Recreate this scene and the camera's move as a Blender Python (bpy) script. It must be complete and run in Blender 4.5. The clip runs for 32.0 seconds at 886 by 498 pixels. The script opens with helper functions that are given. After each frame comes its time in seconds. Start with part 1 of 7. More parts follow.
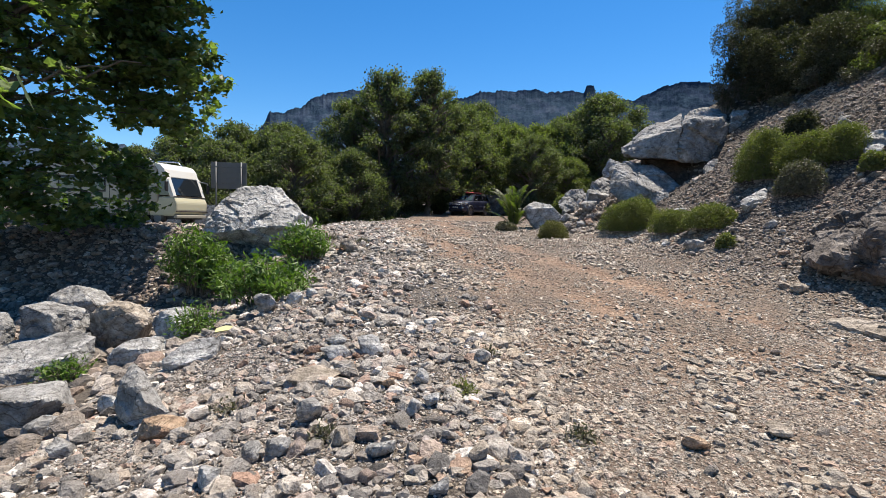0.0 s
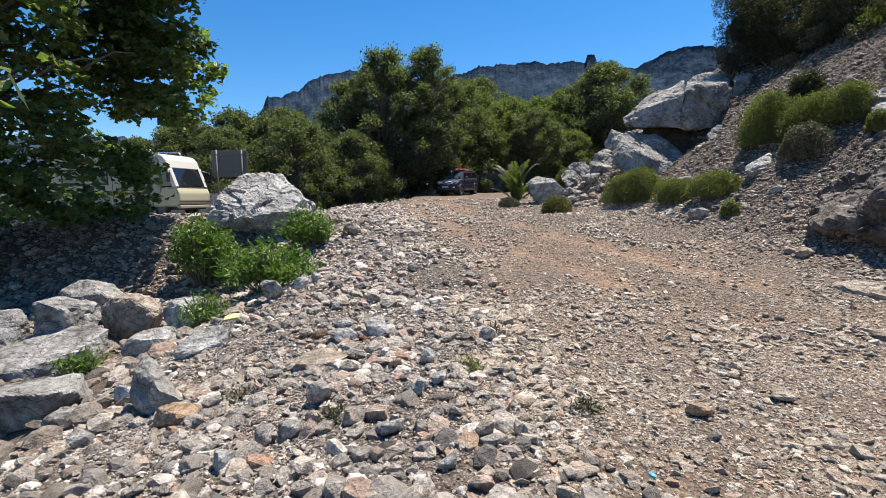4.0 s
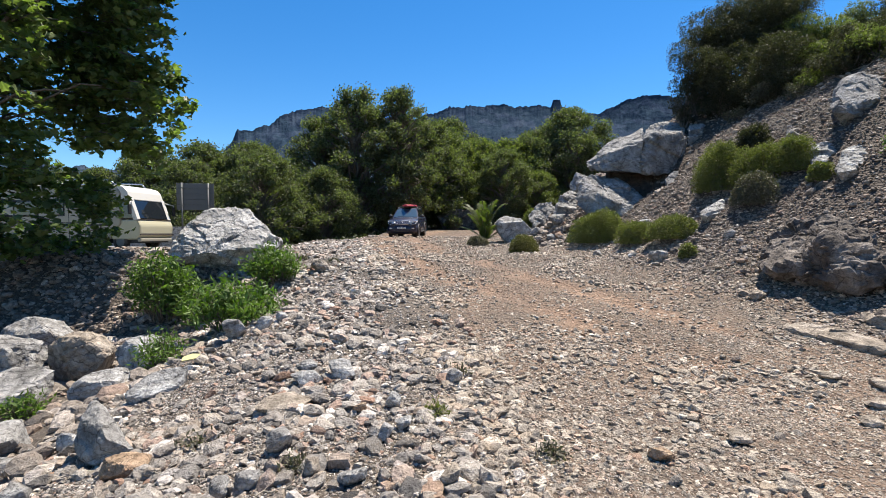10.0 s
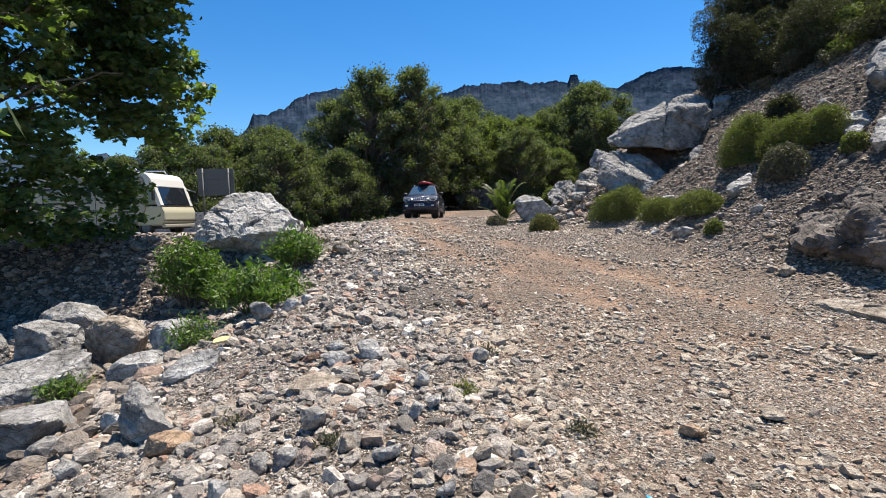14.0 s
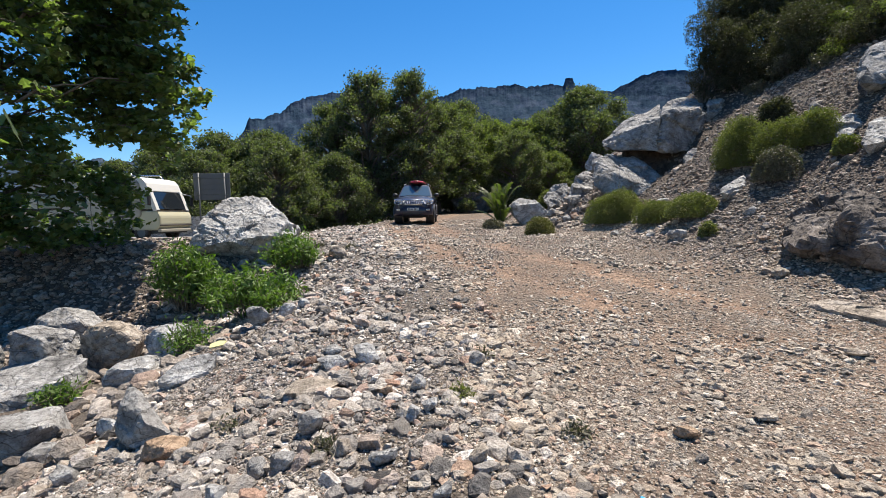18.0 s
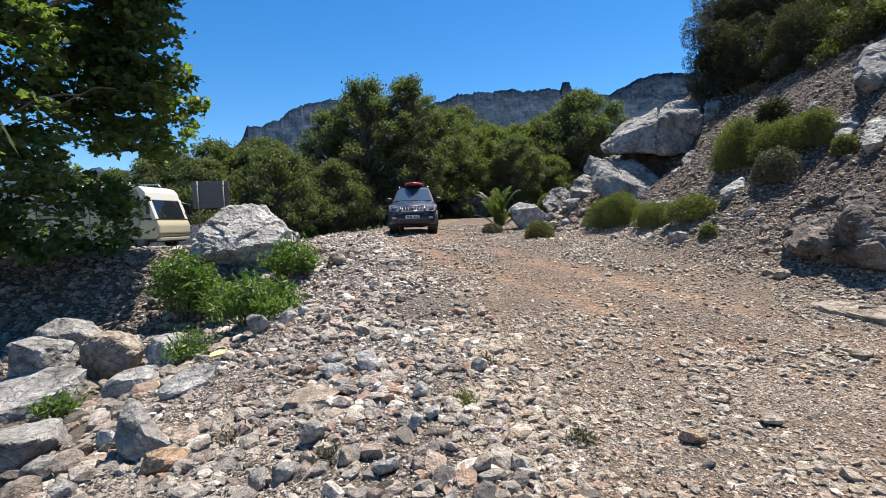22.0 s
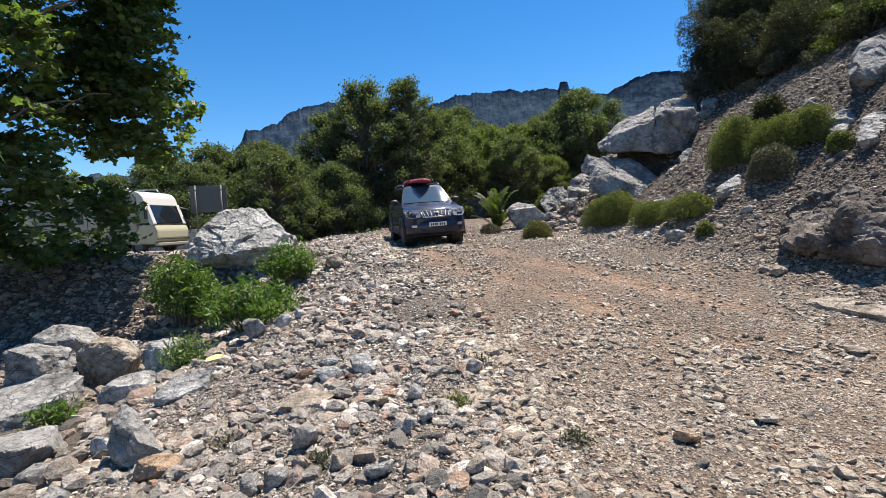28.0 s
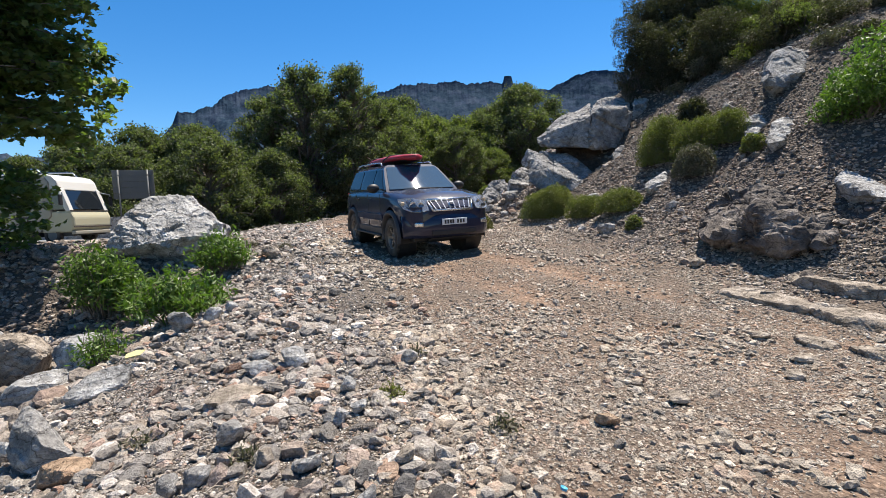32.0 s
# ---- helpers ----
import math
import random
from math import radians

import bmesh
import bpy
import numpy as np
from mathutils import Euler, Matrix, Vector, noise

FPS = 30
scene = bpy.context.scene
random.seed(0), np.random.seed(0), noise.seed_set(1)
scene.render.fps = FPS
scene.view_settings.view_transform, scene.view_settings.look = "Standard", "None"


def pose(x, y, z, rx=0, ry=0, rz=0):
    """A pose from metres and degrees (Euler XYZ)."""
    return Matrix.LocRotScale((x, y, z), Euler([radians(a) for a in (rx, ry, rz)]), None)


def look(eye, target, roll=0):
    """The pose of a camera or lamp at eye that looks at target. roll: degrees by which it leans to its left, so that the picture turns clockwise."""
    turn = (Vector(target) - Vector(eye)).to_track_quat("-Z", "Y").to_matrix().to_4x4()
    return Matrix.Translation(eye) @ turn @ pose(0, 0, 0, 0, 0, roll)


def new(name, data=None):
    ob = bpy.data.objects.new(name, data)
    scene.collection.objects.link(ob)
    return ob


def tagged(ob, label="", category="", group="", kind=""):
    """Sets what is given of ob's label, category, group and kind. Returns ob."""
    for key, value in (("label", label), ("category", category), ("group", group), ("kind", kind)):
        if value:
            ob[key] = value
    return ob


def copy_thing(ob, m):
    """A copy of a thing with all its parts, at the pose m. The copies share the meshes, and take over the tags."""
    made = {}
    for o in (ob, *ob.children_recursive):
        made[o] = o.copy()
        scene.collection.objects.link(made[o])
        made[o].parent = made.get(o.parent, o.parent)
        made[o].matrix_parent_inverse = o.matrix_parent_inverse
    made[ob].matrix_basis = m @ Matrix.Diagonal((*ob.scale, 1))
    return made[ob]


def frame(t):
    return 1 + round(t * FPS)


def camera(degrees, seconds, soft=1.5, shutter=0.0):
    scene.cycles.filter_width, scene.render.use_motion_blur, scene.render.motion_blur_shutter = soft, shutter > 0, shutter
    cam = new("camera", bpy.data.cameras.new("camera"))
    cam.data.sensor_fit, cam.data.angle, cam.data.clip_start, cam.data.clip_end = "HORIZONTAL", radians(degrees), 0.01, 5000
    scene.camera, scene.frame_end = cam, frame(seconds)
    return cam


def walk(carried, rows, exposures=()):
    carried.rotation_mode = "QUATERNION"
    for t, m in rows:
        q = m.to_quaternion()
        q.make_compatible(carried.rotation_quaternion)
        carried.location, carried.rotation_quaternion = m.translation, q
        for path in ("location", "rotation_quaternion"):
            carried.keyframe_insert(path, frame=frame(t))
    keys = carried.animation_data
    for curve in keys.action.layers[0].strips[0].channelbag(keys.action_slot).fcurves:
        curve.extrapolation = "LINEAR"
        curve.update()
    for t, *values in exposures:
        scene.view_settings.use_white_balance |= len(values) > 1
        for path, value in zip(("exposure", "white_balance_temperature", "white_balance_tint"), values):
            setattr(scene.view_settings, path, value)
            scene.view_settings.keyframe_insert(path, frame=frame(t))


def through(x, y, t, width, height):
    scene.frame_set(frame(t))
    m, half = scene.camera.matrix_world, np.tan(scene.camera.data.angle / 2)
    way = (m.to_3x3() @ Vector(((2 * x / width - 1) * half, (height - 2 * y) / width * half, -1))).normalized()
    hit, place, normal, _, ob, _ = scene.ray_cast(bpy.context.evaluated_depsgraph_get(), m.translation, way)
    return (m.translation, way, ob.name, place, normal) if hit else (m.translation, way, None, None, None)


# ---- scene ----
cam = camera(85.31, 32.0, soft=0.6)


def view(x, y, z, yaw, pitch, roll):
    """A handheld pose: degrees to the left of +y, above the level, and of lean."""
    a, b = radians(yaw), radians(pitch)
    way = Vector((-math.sin(a) * math.cos(b), math.cos(a) * math.cos(b), math.sin(b)))
    return look((x, y, z), Vector((x, y, z)) + 10 * way, roll)


walk(cam, [
    (0.0, view(-0.000, 0.000, 1.500, -0.00, -3.50, 1.20)),
    (0.5, view(0.001, 0.023, 1.494, -0.11, -3.25, 0.60)),
    (1.0, view(-0.004, 0.023, 1.497, 0.11, -3.39, 1.00)),
    (1.5, view(0.003, 0.023, 1.498, 0.25, -3.74, 1.46)),
    (2.0, view(0.000, 0.022, 1.488, 0.51, -4.55, 0.86)),
    (2.5, view(-0.006, -0.015, 1.505, 1.32, -5.19, 0.25)),
    (3.0, view(0.008, -0.018, 1.503, 1.30, -5.64, -0.41)),
    (3.5, view(0.040, -0.004, 1.506, 0.80, -6.01, -1.61)),
    (5.5, view(0.008, -0.080, 1.537, -0.75, -5.73, 1.15)),
    (6.0, view(0.018, -0.085, 1.555, -1.56, -4.55, 0.90)),
    (6.5, view(0.024, -0.072, 1.562, -1.83, -3.38, 0.92)),
    (7.0, view(0.032, -0.065, 1.568, -2.16, -2.47, 0.67)),
    (7.5, view(0.029, -0.057, 1.562, -2.59, -1.86, 0.68)),
    (8.0, view(0.018, -0.059, 1.570, -2.65, -1.33, 0.26)),
    (8.5, view(0.015, -0.059, 1.571, -2.56, -0.93, -0.17)),
    (9.0, view(0.019, -0.060, 1.577, -2.47, -0.81, -0.30)),
    (9.5, view(0.024, -0.064, 1.564, -2.46, -0.94, -0.10)),
    (10.0, view(0.048, -0.048, 1.565, -3.09, -1.77, -0.31)),
    (10.5, view(0.042, -0.046, 1.569, -3.64, -2.46, -0.99)),
    (11.0, view(0.028, -0.055, 1.567, -3.58, -3.09, -1.21)),
    (11.5, view(0.035, -0.059, 1.570, -4.03, -3.38, -1.24)),
    (12.0, view(0.029, -0.073, 1.578, -4.46, -3.54, -1.10)),
    (12.5, view(0.014, -0.081, 1.580, -4.08, -3.37, -1.37)),
    (13.0, view(0.001, -0.081, 1.577, -2.99, -3.27, -1.93)),
    (13.5, view(-0.007, -0.066, 1.572, -2.06, -3.46, -1.74)),
    (14.0, view(-0.024, -0.044, 1.565, -1.01, -4.05, -1.40)),
    (14.5, view(-0.021, -0.035, 1.570, -0.29, -4.51, -1.61)),
    (16.5, view(-0.008, -0.064, 1.569, -0.37, -4.24, -1.52)),
    (17.0, view(-0.010, -0.055, 1.573, -0.87, -3.86, -1.27)),
    (17.5, view(-0.011, -0.066, 1.571, -0.99, -3.73, -1.27)),
    (18.0, view(-0.016, -0.072, 1.573, -1.41, -3.67, -1.64)),
    (18.5, view(-0.025, -0.059, 1.564, -1.37, -3.64, -1.37)),
    (19.0, view(-0.025, -0.032, 1.570, -1.36, -3.81, -2.06)),
    (19.5, view(-0.016, -0.026, 1.568, -1.32, -3.82, -2.59)),
    (20.0, view(-0.014, -0.055, 1.577, -1.54, -3.88, -2.86)),
    (20.5, view(-0.009, -0.075, 1.580, -1.79, -3.63, -2.59)),
    (21.0, view(-0.019, -0.073, 1.581, -1.89, -3.30, -2.71)),
    (21.5, view(-0.020, -0.060, 1.582, -1.76, -3.19, -3.09)),
    (22.0, view(-0.025, -0.048, 1.578, -1.50, -3.08, -2.37)),
    (22.5, view(-0.007, -0.059, 1.582, -1.54, -3.09, -2.03)),
    (23.0, view(0.001, -0.062, 1.589, -1.57, -2.95, -2.34)),
    (23.5, view(0.009, -0.056, 1.585, -1.66, -2.92, -2.52)),
    (24.0, view(-0.002, -0.051, 1.586, -1.58, -2.88, -2.67)),
    (24.5, view(-0.006, -0.038, 1.584, -1.21, -2.89, -2.51)),
    (25.0, view(-0.001, -0.026, 1.583, -0.48, -2.98, -2.17)),
    (25.5, view(0.004, -0.036, 1.587, -0.40, -3.19, -2.79)),
    (27.5, view(0.005, -0.058, 1.591, -0.55, -2.82, -3.24)),
    (28.0, view(0.038, -0.039, 1.580, -1.50, -2.95, -3.14)),
    (28.5, view(0.024, -0.026, 1.573, -2.66, -3.45, -2.04)),
    (29.0, view(0.027, -0.034, 1.575, -2.78, -3.74, -1.77)),
    (29.5, view(0.033, -0.019, 1.574, -3.24, -3.89, -1.55)),
    (30.0, view(0.021, -0.009, 1.574, -3.00, -3.92, -2.31)),
    (30.5, view(0.025, -0.019, 1.563, -3.27, -4.17, -2.01)),
    (31.0, view(0.070, -0.038, 1.557, -4.86, -4.52, -1.34)),
    (31.5, view(0.092, -0.045, 1.560, -6.61, -4.49, -2.27)),
    (32.0, view(0.120, -0.043, 1.577, -8.05, -4.33, -2.36)),
], exposures=((0, 0.88), (6, 0.90), (7.5, 0.98), (9, 1.03), (10.5, 0.95), (13, 0.92), (20, 0.91), (25, 0.94), (28, 0.91), (32, 0.90)))

# ---------------------------------------------------------------- light
SUN_AZIMUTH, SUN_HEIGHT = radians(44), radians(68)
world = bpy.data.worlds.new("sky")
scene.world = world
world.use_nodes = True
wn = world.node_tree.nodes
sky = wn.new("ShaderNodeTexSky")
sky.sky_type, sky.sun_disc = "NISHITA", False
sky.sun_elevation, sky.sun_rotation = SUN_HEIGHT, SUN_AZIMUTH
sky.altitude, sky.air_density, sky.dust_density, sky.ozone_density = 400, 1.0, 0.1, 5.0
wn["Background"].inputs["Strength"].default_value = 0.087
deep = wn.new("ShaderNodeHueSaturation")
deep.inputs["Saturation"].default_value = 1.3
world.node_tree.links.new(sky.outputs[0], deep.inputs["Color"])
world.node_tree.links.new(deep.outputs[0], wn["Background"].inputs["Color"])
sun = new("sun", bpy.data.lights.new("sun", "SUN"))
sun.data.energy, sun.data.angle, sun.data.color = 5.0, radians(0.53), (1.0, 0.92, 0.81)
sun.matrix_world = look((60 * math.sin(SUN_AZIMUTH) * math.cos(SUN_HEIGHT), 60 * math.cos(SUN_AZIMUTH) * math.cos(SUN_HEIGHT), 60 * math.sin(SUN_HEIGHT)), (0, 0, 0))
scene.view_settings.exposure = 0.92

# ---------------------------------------------------------------- materials
def shader(name, roughness=0.8, metallic=0.0):
    m = bpy.data.materials.new(name)
    m.use_nodes = True
    n, l = m.node_tree.nodes, m.node_tree.links
    b = n["Principled BSDF"]
    b.inputs["Roughness"].default_value, b.inputs["Metallic"].default_value = roughness, metallic
    return m, n, l, b


def ramp(n, l, source, stops):
    r = n.new("ShaderNodeValToRGB")
    while len(r.color_ramp.elements) < len(stops):
        r.color_ramp.elements.new(0.5)
    for e, (p, c) in zip(r.color_ramp.elements, stops):
        e.position, e.color = p, (*c, 1)
    l.new(source, r.inputs["Fac"])
    return r.outputs["Color"]


def grain(n, l, scale, detail=4, kind="NOISE", space="Object"):
    t = n.new("ShaderNodeTexCoord")
    if kind == "NOISE":
        s = n.new("ShaderNodeTexNoise")
        s.inputs["Scale"].default_value, s.inputs["Detail"].default_value = scale, detail
        s.inputs["Roughness"].default_value = 0.6
        l.new(t.outputs[space], s.inputs["Vector"])
        return s.outputs["Fac"]
    s = n.new("ShaderNodeTexVoronoi")
    s.inputs["Scale"].default_value = scale
    if kind == "CRACK":
        s.feature = "DISTANCE_TO_EDGE"
    l.new(t.outputs[space], s.inputs["Vector"])
    return s.outputs["Distance"]


def mixed(n, l, fac, a, b, how="MIX"):
    x = n.new("ShaderNodeMix")
    x.data_type, x.blend_type = "RGBA", how
    if isinstance(fac, float):
        x.inputs["Factor"].default_value = fac
    else:
        l.new(fac, x.inputs["Factor"])
    for s, v in ((6, a), (7, b)):
        if isinstance(v, tuple):
            x.inputs[s].default_value = (*v, 1)
        else:
            l.new(v, x.inputs[s])
    return x.outputs[2]


def relief(n, l, b, *layers):
    """Bump layers (source, strength, distance) chained into b."""
    last = None
    for source, strength, distance in layers:
        k = n.new("ShaderNodeBump")
        k.inputs["Strength"].default_value, k.inputs["Distance"].default_value = strength, distance
        l.new(source, k.inputs["Height"])
        if last:
            l.new(last, k.inputs["Normal"])
        last = k.outputs["Normal"]
    l.new(last, b.inputs["Normal"])


def toned(c, k):
    return tuple(v * k for v in c)


def rock_material(name, dark, mid, light, scale=1.0, stain=(0.30, 0.17, 0.09), stained=0.55):
    """Weathered limestone: mottled grey, pale scars, rusty runs, thin open cracks and pits."""
    m, n, l, b = shader(name, 0.9)
    b.inputs["Specular IOR Level"].default_value = 0.25
    tc, wob, push, add = n.new("ShaderNodeTexCoord"), n.new("ShaderNodeTexNoise"), n.new("ShaderNodeVectorMath"), n.new("ShaderNodeVectorMath")
    wob.inputs["Scale"].default_value, wob.inputs["Detail"].default_value = 2.3 * scale, 5
    push.operation, push.inputs["Scale"].default_value = "SCALE", 0.5 / scale
    l.new(tc.outputs["Object"], wob.inputs["Vector"])
    l.new(wob.outputs["Color"], push.inputs[0])
    l.new(tc.outputs["Object"], add.inputs[0])
    l.new(push.outputs[0], add.inputs[1])
    flat = n.new("ShaderNodeMapping")
    flat.inputs["Scale"].default_value, flat.inputs["Rotation"].default_value = (1.0, 1.0, 2.6), (0.35, -0.3, 0.0)
    l.new(add.outputs[0], flat.inputs["Vector"])

    def cells(size, feature="DISTANCE_TO_EDGE"):
        v = n.new("ShaderNodeTexVoronoi")
        v.feature, v.inputs["Scale"].default_value = feature, size * scale
        l.new(flat.outputs[0], v.inputs["Vector"])
        return v.outputs["Distance"]

    big, mid_grain, fine = grain(n, l, 1.6 * scale, 8), grain(n, l, 7 * scale, 8), grain(n, l, 38 * scale, 6)
    base = ramp(n, l, big, [(0.32, dark), (0.5, mid), (0.68, light)])
    c = mixed(n, l, 0.8, base, ramp(n, l, mid_grain, [(0.34, (0.5, 0.49, 0.48)), (0.52, (0.95, 0.95, 0.95)), (0.7, (1.25, 1.25, 1.24))]), "MULTIPLY")
    c = mixed(n, l, 0.7, c, ramp(n, l, fine, [(0.34, (0.55, 0.54, 0.53)), (0.55, (1.05, 1.05, 1.05))]), "MULTIPLY")
    rust = ramp(n, l, grain(n, l, 1.1 * scale, 7), [(stained, (0, 0, 0)), (stained + 0.16, (0.75, 0.75, 0.75))])
    c = mixed(n, l, rust, c, stain)
    wide, thin = cells(1.3), cells(4.2)
    c = mixed(n, l, 0.85, c, ramp(n, l, wide, [(0.0, (0.22, 0.2, 0.19)), (0.022, (1, 1, 1))]), "MULTIPLY")
    c = mixed(n, l, 0.6, c, ramp(n, l, thin, [(0.0, (0.35, 0.33, 0.32)), (0.03, (1, 1, 1))]), "MULTIPLY")
    l.new(c, b.inputs["Base Color"])
    relief(n, l, b, (mid_grain, 0.8, 0.12 / scale), (wide, 0.6, 0.07 / scale), (thin, 0.4, 0.02), (fine, 0.6, 0.018), (grain(n, l, 120 * scale, 3), 0.4, 0.005))
    return m


ROCK_PALE = rock_material("pale_limestone", (0.2, 0.196, 0.19), (0.41, 0.402, 0.388), (0.62, 0.606, 0.585), 1.0, (0.21, 0.135, 0.085), 0.6)
ROCK_GREY = rock_material("grey_limestone", (0.155, 0.149, 0.14), (0.315, 0.304, 0.288), (0.48, 0.466, 0.446), 1.4, (0.2, 0.14, 0.09), 0.62)
ROCK_TAN = rock_material("tan_rock", (0.2, 0.165, 0.125), (0.36, 0.305, 0.245), (0.5, 0.44, 0.375), 1.6, (0.25, 0.15, 0.08), 0.6)
ROCK_RUST = rock_material("rusty_rock", (0.26, 0.175, 0.115), (0.42, 0.30, 0.20), (0.52, 0.41, 0.31), 2.5, (0.33, 0.17, 0.085), 0.52)
ROCK_DARK = rock_material("dark_rock", (0.08, 0.067, 0.057), (0.185, 0.158, 0.137), (0.38, 0.338, 0.30), 1.2, (0.13, 0.08, 0.055), 0.58)


def stone_material(name, tone=(1.0, 1.0, 1.0), even=0.0):
    """Loose stones, each island or object with a tint of its own."""
    m, n, l, b = shader(name, 0.9)
    g, o = n.new("ShaderNodeNewGeometry"), n.new("ShaderNodeObjectInfo")
    add = n.new("ShaderNodeMath")
    add.operation = "ADD"
    l.new(g.outputs["Random Per Island"], add.inputs[0])
    l.new(o.outputs["Random"], add.inputs[1])
    wrap = n.new("ShaderNodeMath")
    wrap.operation = "FRACT"
    l.new(add.outputs[0], wrap.inputs[0])
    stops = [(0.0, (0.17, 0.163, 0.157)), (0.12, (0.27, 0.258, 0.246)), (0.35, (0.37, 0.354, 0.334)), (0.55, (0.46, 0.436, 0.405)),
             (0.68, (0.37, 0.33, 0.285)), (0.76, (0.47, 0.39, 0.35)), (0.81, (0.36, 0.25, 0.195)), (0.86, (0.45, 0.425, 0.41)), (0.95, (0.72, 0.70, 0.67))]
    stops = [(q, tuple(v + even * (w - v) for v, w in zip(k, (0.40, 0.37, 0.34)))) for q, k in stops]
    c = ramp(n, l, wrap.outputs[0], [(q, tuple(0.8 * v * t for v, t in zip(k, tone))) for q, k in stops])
    fine = grain(n, l, 55, 7)
    mottle = grain(n, l, 16, 5)
    c = mixed(n, l, 0.9, c, ramp(n, l, mottle, [(0.34, (0.55, 0.54, 0.53)), (0.5, (1, 1, 1)), (0.66, (1.3, 1.29, 1.27))]), "MULTIPLY")
    c = mixed(n, l, 0.85, c, ramp(n, l, fine, [(0.3, (0.55, 0.52, 0.49)), (0.6, (1, 1, 1)), (0.8, (1.25, 1.22, 1.18))]), "MULTIPLY")
    dust = grain(n, l, 7, 4)
    c = mixed(n, l, ramp(n, l, dust, [(0.5, (0, 0, 0)), (0.75, (0.55, 0.55, 0.55))]), c, tuple(0.8 * v * t for v, t in zip((0.33, 0.27, 0.21), tone)))
    l.new(c, b.inputs["Base Color"])
    relief(n, l, b, (dust, 0.4, 0.05), (mottle, 0.8, 0.05), (fine, 0.9, 0.025), (grain(n, l, 140, 3), 0.5, 0.006))
    return m


STONES = stone_material("loose_stone", (1.26, 1.19, 1.115), -0.22)
TRACK_STONES = stone_material("dusty_track_stone", (1.37, 1.25, 1.085), 0.15)
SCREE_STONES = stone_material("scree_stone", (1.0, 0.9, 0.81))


def ground_material():
    m, n, l, b = shader("earth_and_gravel", 0.95)
    a = n.new("ShaderNodeAttribute")
    a.attribute_name = "earth"
    s = n.new("ShaderNodeAttribute")
    s.attribute_name = "scree"
    pebble = grain(n, l, 38, 2, "CELLS")
    fine, mid, big = grain(n, l, 55, 6), grain(n, l, 6, 6), grain(n, l, 0.7, 5)
    grit = ramp(n, l, fine, [(0.28, (0.08, 0.061, 0.046)), (0.5, (0.185, 0.148, 0.115)), (0.72, (0.34, 0.29, 0.235))])
    grit = mixed(n, l, ramp(n, l, mid, [(0.4, (0, 0, 0)), (0.65, (0.7, 0.7, 0.7))]), grit, (0.18, 0.15, 0.117))
    earth = ramp(n, l, mid, [(0.25, (0.28, 0.18, 0.12)), (0.5, (0.41, 0.275, 0.188)), (0.75, (0.49, 0.35, 0.248))])
    earth = mixed(n, l, 0.6, earth, ramp(n, l, fine, [(0.3, (0.55, 0.52, 0.5)), (0.6, (1, 1, 1))]), "MULTIPLY")
    tc = n.new("ShaderNodeTexCoord")
    cells = n.new("ShaderNodeTexVoronoi")
    cells.inputs["Scale"].default_value = 60
    l.new(tc.outputs["Object"], cells.inputs["Vector"])
    sep = n.new("ShaderNodeSeparateColor")
    l.new(cells.outputs["Color"], sep.inputs[0])
    chips = ramp(n, l, sep.outputs[0], [(0.0, (0.06, 0.05, 0.042)), (0.4, (0.15, 0.128, 0.108)), (0.7, (0.25, 0.222, 0.19)), (1.0, (0.5, 0.46, 0.41))])
    edge = ramp(n, l, cells.outputs["Distance"], [(0.35, (1, 1, 1)), (0.75, (0.25, 0.22, 0.2))])
    chips = mixed(n, l, 1.0, chips, edge, "MULTIPLY")
    grit = mixed(n, l, ramp(n, l, mid, [(0.38, (0.85, 0.85, 0.85)), (0.62, (0.2, 0.2, 0.2))]), grit, chips)
    pale_chips = mixed(n, l, 1.0, chips, (2.0, 1.75, 1.5), "MULTIPLY")
    earth = mixed(n, l, ramp(n, l, mid, [(0.35, (0.05, 0.05, 0.05)), (0.65, (0.5, 0.5, 0.5))]), earth, pale_chips)
    lumps = n.new("ShaderNodeTexVoronoi")
    lumps.inputs["Scale"].default_value = 19
    l.new(tc.outputs["Object"], lumps.inputs["Vector"])
    tint = n.new("ShaderNodeSeparateColor")
    l.new(lumps.outputs["Color"], tint.inputs[0])
    patchy = ramp(n, l, tint.outputs[1], [(0.0, (0.55, 0.53, 0.52)), (0.45, (0.95, 0.95, 0.95)), (0.8, (1.0, 1.0, 1.0)), (1.0, (1.5, 1.5, 1.5))])
    earth = mixed(n, l, 0.8, earth, patchy, "MULTIPLY")
    c = mixed(n, l, a.outputs["Fac"], grit, earth)
    scree = ramp(n, l, fine, [(0.25, (0.06, 0.048, 0.039)), (0.55, (0.14, 0.112, 0.093)), (0.8, (0.28, 0.232, 0.197))])
    c = mixed(n, l, s.outputs["Fac"], c, scree)
    w = n.new("ShaderNodeAttribute")
    w.attribute_name = "litter"
    c = mixed(n, l, w.outputs["Fac"], c, ramp(n, l, mid, [(0.3, (0.06, 0.049, 0.038)), (0.7, (0.15, 0.125, 0.097))]))
    c = mixed(n, l, 0.5, c, ramp(n, l, big, [(0.3, (0.5, 0.48, 0.46)), (0.7, (0.85, 0.85, 0.85))]), "MULTIPLY")
    c = mixed(n, l, 1.0, c, (0.73, 0.70, 0.672), "MULTIPLY")
    l.new(c, b.inputs["Base Color"])
    relief(n, l, b, (mid, 0.5, 0.08), (lumps.outputs["Distance"], 0.7, 0.05), (pebble, 0.6, 0.02), (fine, 0.6, 0.012))
    return m


GROUND = ground_material()


